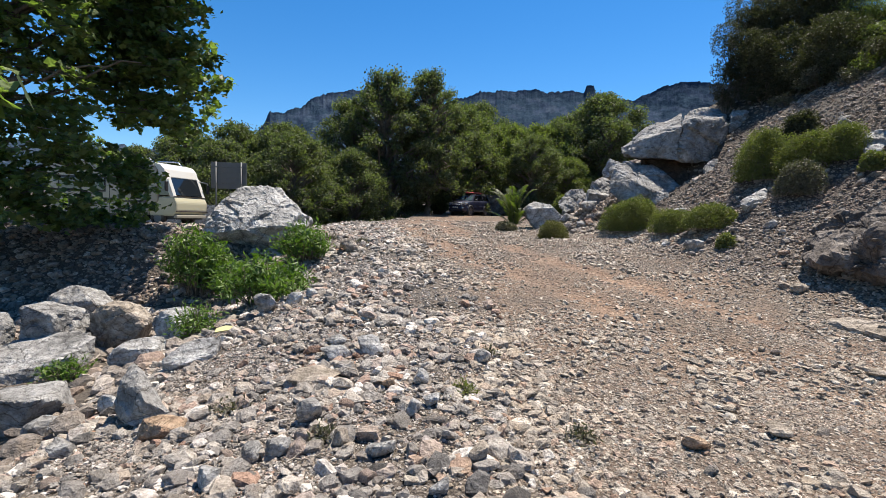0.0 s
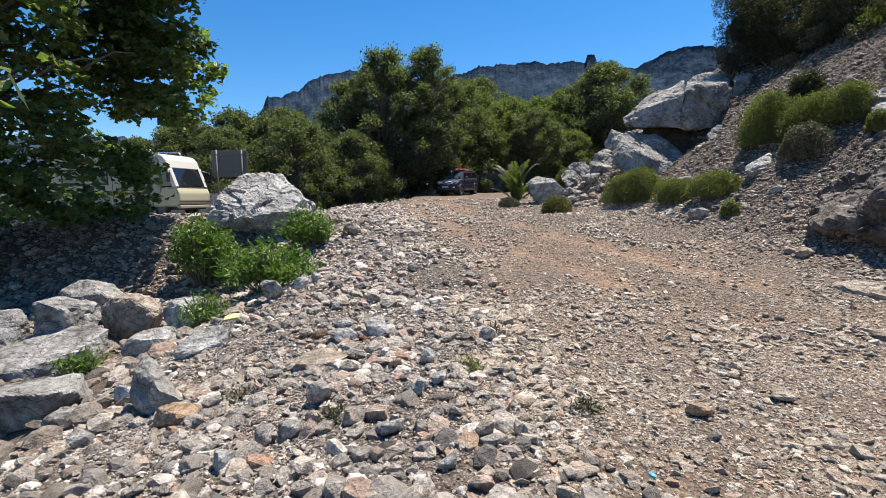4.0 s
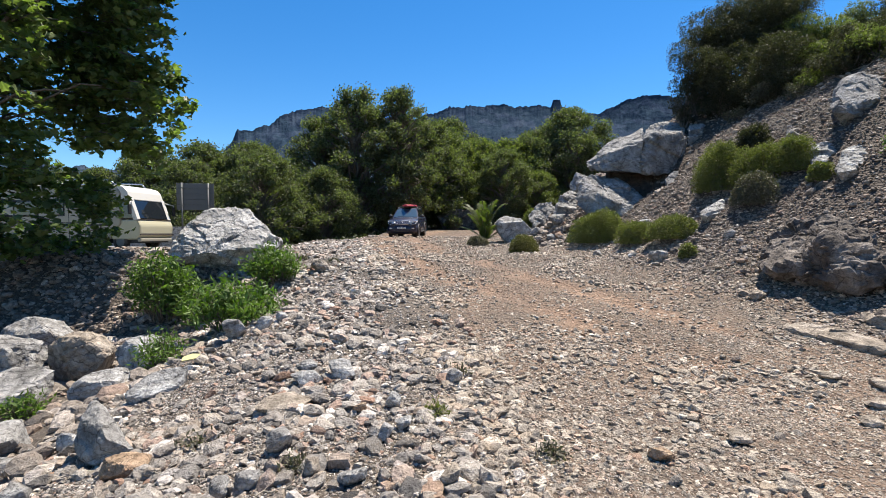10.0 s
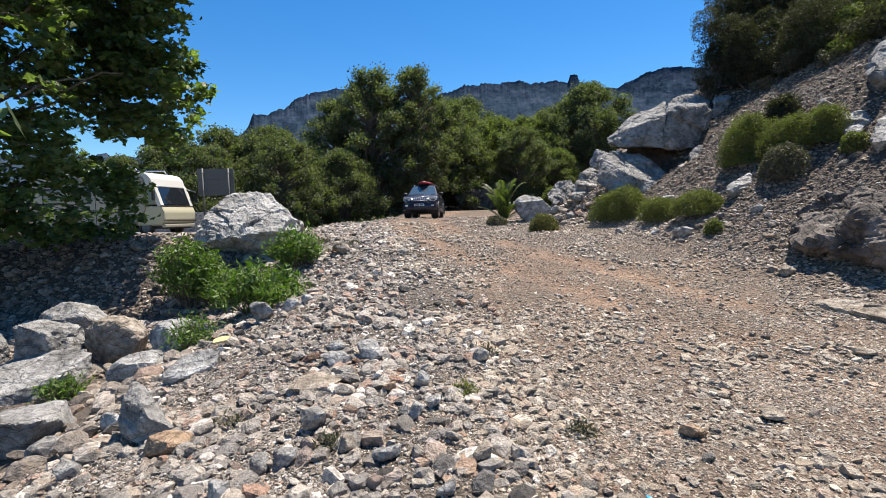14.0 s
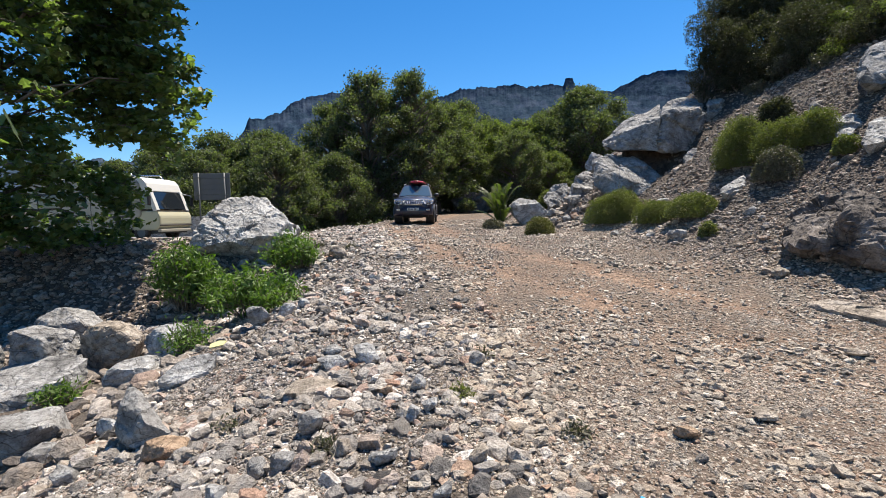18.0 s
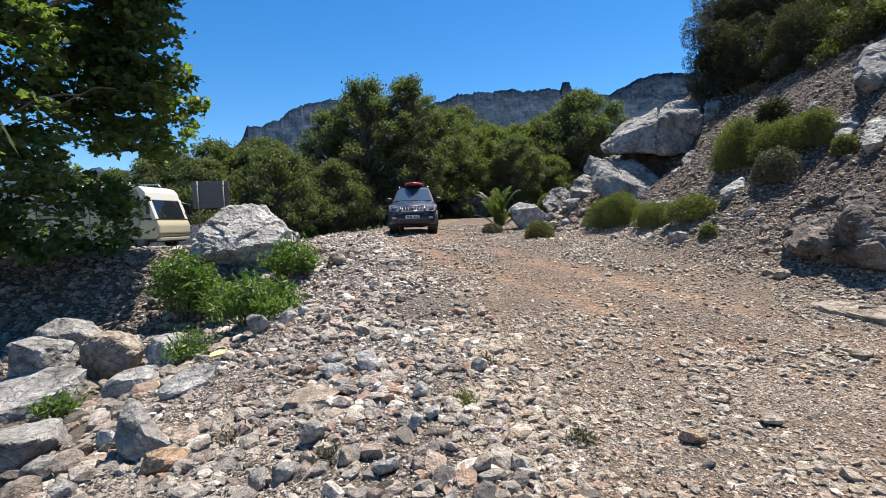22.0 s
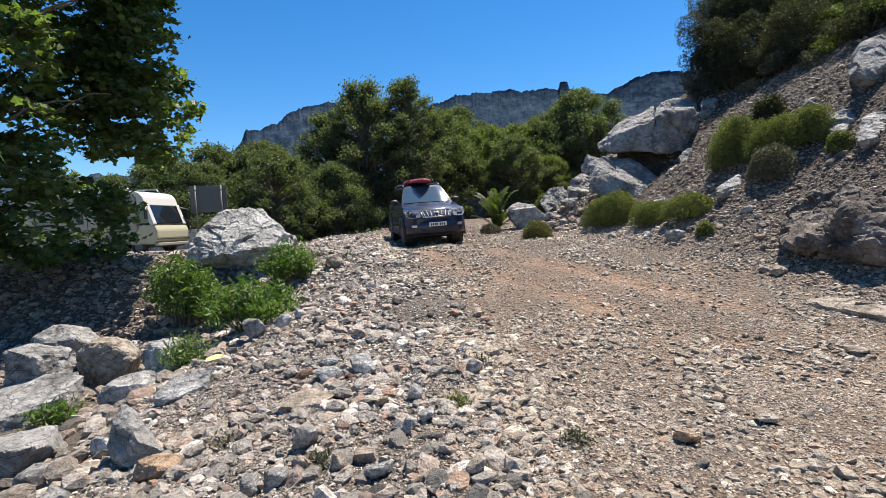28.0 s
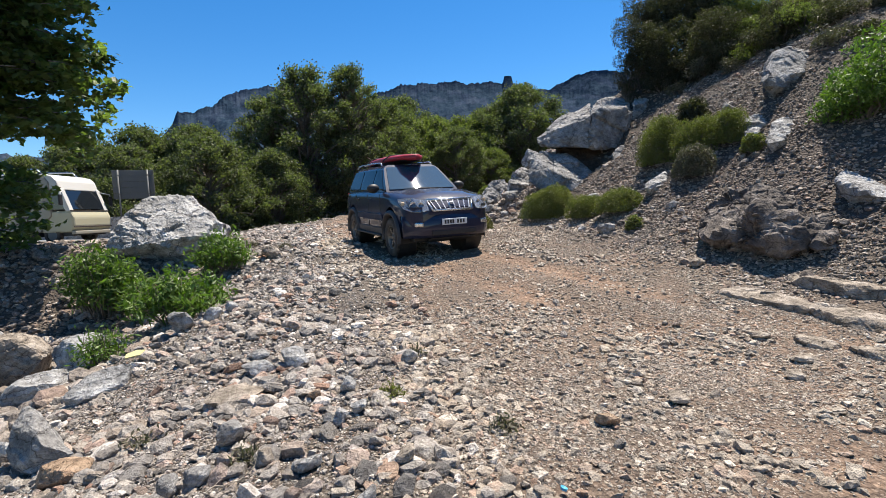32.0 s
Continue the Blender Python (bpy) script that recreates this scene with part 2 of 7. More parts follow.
def leaf_material(name, dark, mid, light, shine=0.2, through=0.3):
    m, n, l, b = shader(name, 0.5)
    g = n.new("ShaderNodeNewGeometry")
    dark, mid, light = toned(dark, 0.8), toned(mid, 0.86), toned(light, 0.92)
    c = ramp(n, l, g.outputs["Random Per Island"], [(0.0, dark), (0.5, mid), (1.0, light)])
    patch = grain(n, l, 0.8, 3)
    c = mixed(n, l, 0.6, c, ramp(n, l, patch, [(0.35, (0.55, 0.6, 0.5)), (0.65, (1, 1, 1))]), "MULTIPLY")
    l.new(c, b.inputs["Base Color"])
    b.inputs["Roughness"].default_value = 0.45
    b.inputs["Specular IOR Level"].default_value = shine
    t = n.new("ShaderNodeBsdfTranslucent")
    warm = mixed(n, l, 1.0, c, (1.15, 1.55, 0.4), "MULTIPLY")
    l.new(warm, t.inputs["Color"])
    x = n.new("ShaderNodeMixShader")
    x.inputs[0].default_value = through
    l.new(b.outputs[0], x.inputs[1])
    l.new(t.outputs[0], x.inputs[2])
    l.new(x.outputs[0], n["Material Output"].inputs["Surface"])
    return m


LEAF_PLANE = leaf_material("plane_leaf", (0.155, 0.19, 0.08), (0.235, 0.28, 0.115), (0.32, 0.365, 0.17), 0.3, 0.45)
LEAF_WOOD = leaf_material("woodland_leaf", (0.09, 0.094, 0.06), (0.155, 0.16, 0.098), (0.235, 0.24, 0.16), 0.12, 0.42)
LEAF_BRIGHT = leaf_material("bright_woodland_leaf", (0.10, 0.112, 0.048), (0.175, 0.186, 0.08), (0.255, 0.262, 0.13), 0.12, 0.42)
LEAF_BUSH = leaf_material("oleander_leaf", (0.085, 0.14, 0.03), (0.135, 0.205, 0.046), (0.20, 0.28, 0.08), 0.3, 0.35)
LEAF_SCRUB = leaf_material("scrub_leaf", (0.055, 0.052, 0.037), (0.088, 0.081, 0.057), (0.13, 0.119, 0.086), 0.05, 0.25)
LEAF_FROND = leaf_material("frond_leaf", (0.09, 0.108, 0.038), (0.13, 0.15, 0.055), (0.185, 0.207, 0.085), 0.2, 0.4)
LEAF_CUSHION = leaf_material("cushion_leaf", (0.13, 0.132, 0.052), (0.20, 0.20, 0.08), (0.27, 0.265, 0.115), 0.05, 0.3)
LEAF_OLIVE = leaf_material("olive_cushion_leaf", (0.115, 0.10, 0.05), (0.175, 0.155, 0.075), (0.235, 0.21, 0.11), 0.05, 0.3)
LEAF_DRY = leaf_material("dry_twig", (0.11, 0.095, 0.068), (0.175, 0.153, 0.115), (0.25, 0.225, 0.175), 0.1, 0.15)


def bark_material():
    m, n, l, b = shader("bark", 0.9)
    t, mp = n.new("ShaderNodeTexCoord"), n.new("ShaderNodeMapping")
    mp.inputs["Scale"].default_value = (9, 9, 1.6)
    l.new(t.outputs["Object"], mp.inputs["Vector"])
    s = n.new("ShaderNodeTexNoise")
    s.inputs["Scale"].default_value, s.inputs["Detail"].default_value = 2.0, 6
    l.new(mp.outputs[0], s.inputs["Vector"])
    c = ramp(n, l, s.outputs["Fac"], [(0.3, (0.07, 0.055, 0.04)), (0.55, (0.16, 0.13, 0.10)), (0.75, (0.27, 0.24, 0.20))])
    l.new(c, b.inputs["Base Color"])
    relief(n, l, b, (s.outputs["Fac"], 0.8, 0.03))
    return m


BARK = bark_material()


def worn(name, colour, roughness=0.5, metallic=0.0, wear=0.15, scale=6.0, coat=0.0):
    """Paint, plastic or metal with dust and slight unevenness."""
    m, n, l, b = shader(name, roughness, metallic)
    f, g = grain(n, l, scale, 5), grain(n, l, scale * 12, 4)
    dusty = tuple(c * (1 - wear) + d * wear for c, d in zip(colour, (0.42, 0.35, 0.27)))
    c = mixed(n, l, ramp(n, l, f, [(0.35, (0, 0, 0)), (0.7, (1, 1, 1))]), colour, dusty)
    l.new(c, b.inputs["Base Color"])
    r = n.new("ShaderNodeMapRange")
    r.inputs["To Min"].default_value, r.inputs["To Max"].default_value = max(0.02, roughness - 0.08), min(1, roughness + 0.15)
    l.new(g, r.inputs["Value"])
    l.new(r.outputs[0], b.inputs["Roughness"])
    b.inputs["Coat Weight"].default_value = coat
    b.inputs["Coat Roughness"].default_value = 0.05
    if coat:
        b.inputs["Specular IOR Level"].default_value = 0.15
    return m


PAINT = worn("dark_blue_paint", (0.012, 0.015, 0.038), 0.5, 0.0, 0.02, 2.5, 0.8)
CLADDING = worn("dusty_dark_cladding", (0.022, 0.023, 0.029), 0.5, 0.0, 0.1, 4)
RUBBER = worn("tyre_rubber", (0.04, 0.033, 0.028), 0.9, 0, 0.22, 5)
PLASTIC = worn("black_plastic", (0.012, 0.012, 0.013), 0.5, 0, 0.05, 6)
CHROME = worn("chrome", (0.62, 0.62, 0.63), 0.24, 1.0, 0.03, 5)
ALLOY = worn("dusty_alloy", (0.13, 0.12, 0.11), 0.45, 0.7, 0.4, 8)
CREAM = worn("cream_paint", (0.47, 0.435, 0.30), 0.4, 0, 0.06, 2, 0.3)
OFFWHITE = worn("offwhite_paint", (0.33, 0.30, 0.235), 0.42, 0, 0.06, 2, 0.3)
WHITE = worn("white_paint", (0.59, 0.574, 0.525), 0.4, 0, 0.05, 2, 0.3)
ZINC = worn("galvanised_sheet", (0.15, 0.157, 0.153), 0.6, 0.1, 0.08, 3)
RED = worn("red_kayak_plastic", (0.36, 0.018, 0.028), 0.38, 0, 0.05, 4)
PLATE_WHITE = worn("plate_white", (0.72, 0.72, 0.7), 0.4, 0, 0.1, 12)
BROWN = worn("brown_stripe", (0.04, 0.026, 0.022), 0.5, 0, 0.1, 5)
YELLOW = worn("faded_yellow_plastic", (0.55, 0.50, 0.22), 0.6, 0, 0.1, 20)
CYAN = worn("blue_plastic", (0.05, 0.35, 0.55), 0.4, 0, 0.05, 30)


DRY_WOOD = worn("dry_wood", (0.27, 0.23, 0.18), 0.85, 0, 0.2, 20)


def glass_material(name, tint, roughness=0.02, clear=0.0):
    m, n, l, b = shader(name, roughness)
    b.inputs["Base Color"].default_value = (*tint, 1)
    b.inputs["Transmission Weight"].default_value = clear
    b.inputs["IOR"].default_value = 1.5
    b.inputs["Specular IOR Level"].default_value = 0.8
    f = grain(n, l, 5, 4)
    r = n.new("ShaderNodeMapRange")
    r.inputs["To Min"].default_value, r.inputs["To Max"].default_value = roughness, roughness + (0.02 if roughness < 0.018 else 0.08)
    l.new(f, r.inputs["Value"])
    l.new(r.outputs[0], b.inputs["Roughness"])
    return m


GLASS = glass_material("tinted_glass", (0.012, 0.015, 0.018))
SIDE_GLASS = glass_material("dark_privacy_glass", (0.006, 0.007, 0.008), 0.03)
SIDE_GLASS.node_tree.nodes["Principled BSDF"].inputs["Specular IOR Level"].default_value = 0.15
LENS = glass_material("headlight_lens", (0.86, 0.88, 0.9), 0.04, 0.85)
SILVER = worn("silvered_tray", (0.30, 0.31, 0.33), 0.25, 0.7, 0.03, 20)
# Light dust, plus a blue base that paints in part of the sky's reflection.
SCREEN_GLASS = glass_material("dusty_windscreen", (0.05, 0.078, 0.10), 0.015)
SCREEN_GLASS.node_tree.nodes["Principled BSDF"].inputs["IOR"].default_value = 1.9


def mountain_material():
    m, n, l, b = shader("far_mountain", 1.0)
    b.inputs["Specular IOR Level"].default_value = 0.0
    g = n.new("ShaderNodeNewGeometry")
    sep = n.new("ShaderNodeSeparateXYZ")
    l.new(g.outputs["Normal"], sep.inputs[0])
    tc, mp, streak = n.new("ShaderNodeTexCoord"), n.new("ShaderNodeMapping"), n.new("ShaderNodeTexNoise")
    mp.inputs["Scale"].default_value = (1, 1, 0.22)
    streak.inputs["Scale"].default_value, streak.inputs["Detail"].default_value, streak.inputs["Roughness"].default_value = 0.02, 8, 0.68
    l.new(tc.outputs["Object"], mp.inputs["Vector"])
    l.new(mp.outputs[0], streak.inputs["Vector"])
    # Distance haze and backlit dimness are painted into these blue tones.
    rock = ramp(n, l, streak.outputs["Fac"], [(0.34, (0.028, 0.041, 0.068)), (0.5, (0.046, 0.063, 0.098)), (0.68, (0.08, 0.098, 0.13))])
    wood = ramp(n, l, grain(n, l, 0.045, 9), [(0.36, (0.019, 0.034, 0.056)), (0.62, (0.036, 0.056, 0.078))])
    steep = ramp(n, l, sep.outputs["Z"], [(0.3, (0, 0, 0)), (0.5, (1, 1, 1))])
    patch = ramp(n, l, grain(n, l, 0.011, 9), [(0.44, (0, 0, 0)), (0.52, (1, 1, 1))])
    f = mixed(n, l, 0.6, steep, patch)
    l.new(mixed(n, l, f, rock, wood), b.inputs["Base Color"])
    relief(n, l, b, (grain(n, l, 0.02, 9), 0.5, 30))
    return m


MOUNTAIN = mountain_material()


def plain_road():
    m, n, l, b = shader("pale_asphalt", 0.9)
    c = ramp(n, l, grain(n, l, 3, 6), [(0.3, (0.16, 0.16, 0.155)), (0.7, (0.26, 0.255, 0.245))])
    l.new(mixed(n, l, 0.6, c, ramp(n, l, grain(n, l, 90, 3), [(0.3, (0.6, 0.6, 0.6)), (0.7, (1, 1, 1))]), "MULTIPLY"), b.inputs["Base Color"])
    relief(n, l, b, (grain(n, l, 120, 3), 0.4, 0.006))
    return m


ASPHALT = plain_road()
CONCRETE = rock_material("pale_concrete", (0.42, 0.43, 0.44), (0.50, 0.50, 0.50), (0.56, 0.56, 0.55), 0.8, (0.35, 0.32, 0.28), 0.68)

# Brown earth, with the shade under the overhang mixed into its tones.
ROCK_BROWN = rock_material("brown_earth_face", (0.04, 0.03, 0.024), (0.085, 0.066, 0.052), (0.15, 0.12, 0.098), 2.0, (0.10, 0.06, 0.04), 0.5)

# ---------------------------------------------------------------- terrain
ROAD_Y = np.array([-60, -2, 2, 4, 6, 10.2, 13, 16, 19, 23, 26, 30, 34, 41, 60, 90, 300, 6000.0])
ROAD_Z = np.array([-2.5, -0.12, 0.02, 0.1, 0.36, 0.82, 0.97, 1.03, 1.20, 1.41, 1.44, 1.38, 1.52, 1.85, 2.4, 3.0, 8.0, 60.0])


def soft(v, k=0.5):
    """A ramp max(0, v) with a rounded foot."""
    v = np.asarray(v, float) / k
    return k * np.where(v > 20, v, np.log1p(np.exp(np.minimum(v, 20))))


def ease(v, a, b):
    u = np.clip((np.asarray(v, float) - a) / (b - a), 0, 1)
    return u * u * (3 - 2 * u)


def hashed(i, j, seed):
    v = np.sin(i * 127.1 + j * 311.7 + seed * 74.7) * 43758.5453
    return v - np.floor(v)


def bumps(x, y, size, seed=0):
    """Smooth value noise, -1 to 1."""
    u, v = np.asarray(x, float) / size, np.asarray(y, float) / size
    i, j = np.floor(u), np.floor(v)
    a, b = u - i, v - j
    a, b = a * a * (3 - 2 * a), b * b * (3 - 2 * b)
    lo = hashed(i, j, seed) * (1 - a) + hashed(i + 1, j, seed) * a
    hi = hashed(i, j + 1, seed) * (1 - a) + hashed(i + 1, j + 1, seed) * a
    return (lo * (1 - b) + hi * b) * 2 - 1


def hill_toe(y):
    return 5.2 + 0.25 * soft(9.0 - y, 1.5) - 1.25 * np.exp(-((np.asarray(y, float) - 18.5) / 3.0) ** 2) + 0.35 * soft(y - 20.0, 1.0) + 0.5 * soft(y - 24.0, 1.5)


def track_x(y):
    """The middle of the driven way."""
    return np.interp(y, [-6, 1, 4.2, 5.8, 7.5, 9.4, 13.8, 17, 21, 26, 32, 36, 42, 45, 60],
                     [13, 5.6, 3.95, 3.2, 2.35, 1.3, 0.2, -0.4, -0.75, -0.7, -0.35, 0.3, 1.7, 2.8, 12])


def height(x, y):
    x, y = np.asarray(x, float), np.asarray(y, float)
    road = np.interp(y, ROAD_Y, ROAD_Z)
    z = road + 0.0 * x
    # the fan of rubble falls away to a gully
    edge = -1.55 - 0.12 * np.clip(7 - y, -3, 6)
    gully = np.minimum(0.36 * soft(edge - x, 0.35), 1.25) * (1 - ease(y, 9.5, 13.0)) * ease(y, -12, -4)
    z = z - gully
    # the parking terrace behind its bank
    bank = ease(-x, 3.8, 6.5) * ease(y + 0.12 * x, 9.2, 12.2)
    z = z * (1 - bank) + (1.20 - 0.035 * np.clip(y - 14, 0, 8) + 0.03 * np.clip(y - 24, 0, 40)) * bank
    # a wooded hollow behind the crest
    z = z - 2.4 * ease(y, 21.5, 27) * ease(-x, 2.4, 5.0) * (1 - ease(-x, 6.0, 8.2) * (1 - ease(y, 26, 30)))
    # the scree slope
    up = soft(x - hill_toe(y), 0.45)
    rise = 0.80 * up - 0.36 * soft(up - 7.0, 0.8)
    z = z + rise * (1 - 0.75 * ease(y, 60, 140)) + (0.15 * bumps(x, y, 1.7, 3) + 0.07 * bumps(x, y, 0.6, 7) + 0.03 * bumps(x, y, 0.25, 8)) * ease(up, 0.3, 1.5)
    # the washed-out hollow under the overhang
    z = z - 0.75 * np.exp(-((x - 7.35) / 0.95) ** 2 - ((y - 15.1 + 0.35 * (x - 7.35)) / 0.55) ** 2)
    # unevenness
    off = np.abs(x - track_x(y))
    z = z + 0.05 * bumps(x, y, 2.3, 1) + 0.02 * bumps(x, y, 0.7, 2)
    rut = np.exp(-((off - 0.75) / 0.28) ** 2) * ease(y, 3, 6)
    z = z - 0.045 * rut
    # valley sides far away
    far = np.hypot(x, y)
    z = z + np.where(far > 120, (far - 120) * 0.06, 0) * (0.5 + 0.5 * bumps(x, y, 260, 5))
    return z
# --- mesh
def mesh_from(name, verts, faces, material, smooth=False):
    """A mesh from arrays; faces all of one size."""
    verts, faces = np.asarray(verts, np.float32), np.asarray(faces, np.int32)
    me = bpy.data.meshes.new(name)
    k = faces.shape[1]
    me.vertices.add(len(verts))
    me.vertices.foreach_set("co", verts.ravel())
    me.loops.add(faces.size)
    me.loops.foreach_set("vertex_index", faces.ravel())
    me.polygons.add(len(faces))
    me.polygons.foreach_set("loop_start", np.arange(0, faces.size, k, dtype=np.int32))
    me.polygons.foreach_set("use_smooth", np.full(len(faces), smooth))
    me.materials.append(material)
    me.update(calc_edges=True)
    return me


def part(name, bm, material, parent, label="", smooth=False):
    """Links a bmesh as one mesh under a thing or a part."""
    me = bpy.data.meshes.new(name)
    bmesh.ops.recalc_face_normals(bm, faces=bm.faces)
    for f in bm.faces:
        f.smooth = smooth
    bm.to_mesh(me)
    bm.free()
    me.materials.append(material)
    ob = new(name, me)
    ob.parent = parent
    return tagged(ob, label)


def spaced(near, far_to, step, grow):
    out, s = [near], step
    while out[-1] < far_to:
        out.append(out[-1] + s)
        s *= grow
    return out


def build_ground():
    ys = spaced(-3.0, 26.0, 0.10, 1.006) + spaced(26.6, 4500, 0.7, 1.075)
    ys = [-40.0, -20.0, -11.0, -7.0, -5.0, -4.0, -3.4] + ys
    xr = spaced(0.0, 14.0, 0.10, 1.004) + spaced(14.5, 4500, 0.5, 1.09)
    xl = spaced(0.1, 12.0, 0.11, 1.006) + spaced(12.5, 4500, 0.6, 1.1)
    xs = [-v for v in reversed(xl)] + xr
    X, Y = np.meshgrid(np.array(xs), np.array(ys))
    Z = height(X, Y)
    nx, ny = len(xs), len(ys)
    idx = np.arange(nx * ny).reshape(ny, nx)
    faces = np.stack([idx[:-1, :-1], idx[:-1, 1:], idx[1:, 1:], idx[1:, :-1]], -1).reshape(-1, 4)
    me = mesh_from("ground", np.stack([X, Y, Z], -1).reshape(-1, 3), faces, GROUND, True)
    off = np.abs(X - track_x(Y))
    wide = 1.25 + 0.03 * Y
    earth = (1 - ease(off, wide * 0.55, wide * 1.3)) * (0.55 + 0.45 * np.exp(-((off - 0.8) / 0.5) ** 2)) * (0.72 + 0.5 * bumps(X, Y, 0.9, 12)) * (0.8 + 0.35 * bumps(X, Y, 0.3, 13))
    earth = np.clip(1.15 * earth * (0.75 + 0.25 * ease(Y, 4, 12)), 0, 1)
    road = ease(X - np.interp(Y, [2, 6, 9, 13, 18, 30], [0.55, 0.4, -0.3, -1.3, -2.0, -2.4]), -0.3, 0.5) * (1 - ease(X - hill_toe(Y), -1.0, 0.2))
    earth = np.clip(earth * (1 + 0.8 * np.exp(-((off - 0.8) / 0.45) ** 2)), 0, 1)
    earth = np.maximum(earth, road * np.clip(0.42 + 0.3 * bumps(X, Y, 0.8, 14) + 0.2 * bumps(X, Y, 0.25, 15), 0, 1))
    scree = np.clip(ease(X - hill_toe(Y), -0.3, 1.2) + 0.6 * ease(-X, 4.5, 6), 0, 1)
    litter = ease(-X, 2.6, 5.5) * ease(Y, 22.5, 26) + ease(Y, 47, 52) + ease(-X, 6, 8) * ease(Y, 26, 29)
    litter = np.clip(litter + 0.9 * ease(X - hill_toe(Y) + 0.5 * bumps(X, Y, 1.3, 16), 2.6, 4.8), 0, 1)
    for key, v in (("earth", earth), ("scree", scree), ("litter", litter)):
        a = me.attributes.new(key, "FLOAT", "POINT")
        a.data.foreach_set("value", v.astype(np.float32).ravel())
    return tagged(new("ground", me), "uneven ground of ochre earth, grey gravel and scree", "ground", kind="structure")


ground = build_ground()



def hull_template(rng, corners):
    """An angular stone of unit size: the hull of a few points between a ball and a block."""
    bm = bmesh.new()
    d = rng.normal(0, 1, (60, 3))
    d /= np.linalg.norm(d, axis=1, keepdims=True)
    keep = [0]
    while len(keep) < corners:
        keep.append(int(np.argmin((d @ d[keep].T).max(axis=1) + rng.uniform(0, 1.0, 60))))
    d = d[keep]
    d /= np.abs(d).max(axis=1, keepdims=True) ** rng.uniform(0.25, 0.75)
    d /= np.abs(d).max(axis=0, keepdims=True)
    for p in d:
        bm.verts.new(p * 0.5)
    bmesh.ops.convex_hull(bm, input=bm.verts)
    bmesh.ops.delete(bm, geom=[v for v in bm.verts if not v.link_faces], context="VERTS")
    bmesh.ops.triangulate(bm, faces=bm.faces)
    bm.verts.index_update()
    v = np.array([tuple(x.co) for x in bm.verts])
    f = np.array([[x.index for x in q.verts] for q in bm.faces])
    bm.free()
    return v, f


_hr = np.random.default_rng(99)


FINE = [hull_template(_hr, 9) for _ in range(24)]
COARSE = [hull_template(_hr, 18) for _ in range(24)]


def turns(rng, n, lie=0.22):
    """Random rotations, mostly about the upright."""
    a, b, c = rng.uniform(0, 2 * np.pi, n), rng.normal(0, lie, n), rng.normal(0, lie, n)
    ca, sa, cb, sb, cc, sc = np.cos(a), np.sin(a), np.cos(b), np.sin(b), np.cos(c), np.sin(c)
    o, i = np.zeros(n), np.ones(n)
    rz = np.stack([ca, -sa, o, sa, ca, o, o, o, i], -1).reshape(n, 3, 3)
    rx = np.stack([i, o, o, o, cb, -sb, o, sb, cb], -1).reshape(n, 3, 3)
    ry = np.stack([cc, o, sc, o, i, o, -sc, o, cc], -1).reshape(n, 3, 3)
    return rz @ rx @ ry


def pebbles(rng, places, sizes, sink=0.12, tall=1.0, heap=0.0):
    """Vertices and faces of many angular stones lying on their places."""
    vs, fs, base = [], [], 0
    kind = rng.integers(0, 24, len(places))
    big = sizes > 0.085
    for t in range(48):
        pick = np.where((kind == t % 24) & (big == (t >= 24)))[0]
        n = len(pick)
        if not n:
            continue
        tv, tf = (COARSE if t >= 24 else FINE)[t % 24]
        s = sizes[pick]
        v = tv[None] * s[:, None, None] * np.stack([rng.uniform(0.95, 1.35, n), rng.uniform(0.85, 1.2, n), rng.uniform(0.48, 0.82, n) * tall], -1)[:, None]
        v = np.einsum("nij,nkj->nki", turns(rng, n, 0.32), v)
        v = v + places[pick][:, None] + np.stack([0 * s, 0 * s, s * (0.30 - sink + heap * rng.uniform(0, 1, n))], -1)[:, None]
        vs.append(v.reshape(-1, 3))
        fs.append((tf[None] + (np.arange(n) * len(tv))[:, None, None]).reshape(-1, 3) + base)
        base += n * len(tv)
    return np.concatenate(vs), np.concatenate(fs)


def scattered(rng, count, x0, x1, y0, y1, keep):
    x, y = rng.uniform(x0, x1, count), rng.uniform(y0, y1, count)
    k = (rng.uniform(0, 1, count) < keep(x, y)) & (np.abs(x) < 1.05 * np.maximum(y, 0) + 6.0)
    x, y = x[k], y[k]
    return np.stack([x, y, height(x, y)], -1)


def thin_on_track(x, y):
    off = np.abs(x - track_x(y))
    bare = np.exp(-((off - 0.8) / 0.5) ** 2) + 0.6 * np.exp(-(off / 1.5) ** 2)
    rut = np.exp(-((off - 0.8) / 0.45) ** 2) * ease(y, 4.5, 7) * np.clip(0.65 + 0.6 * bumps(x, y, 1.6, 23), 0, 1)
    return (1 - 0.72 * rut) * np.clip(1.0 - 0.55 * bare * (0.15 + 0.85 * ease(y, 4.5, 9)), 0.35, 1) * np.clip(0.68 + 0.55 * bumps(x, y, 1.1, 21) + 0.45 * bumps(x, y, 0.4, 22), 0.08, 1)


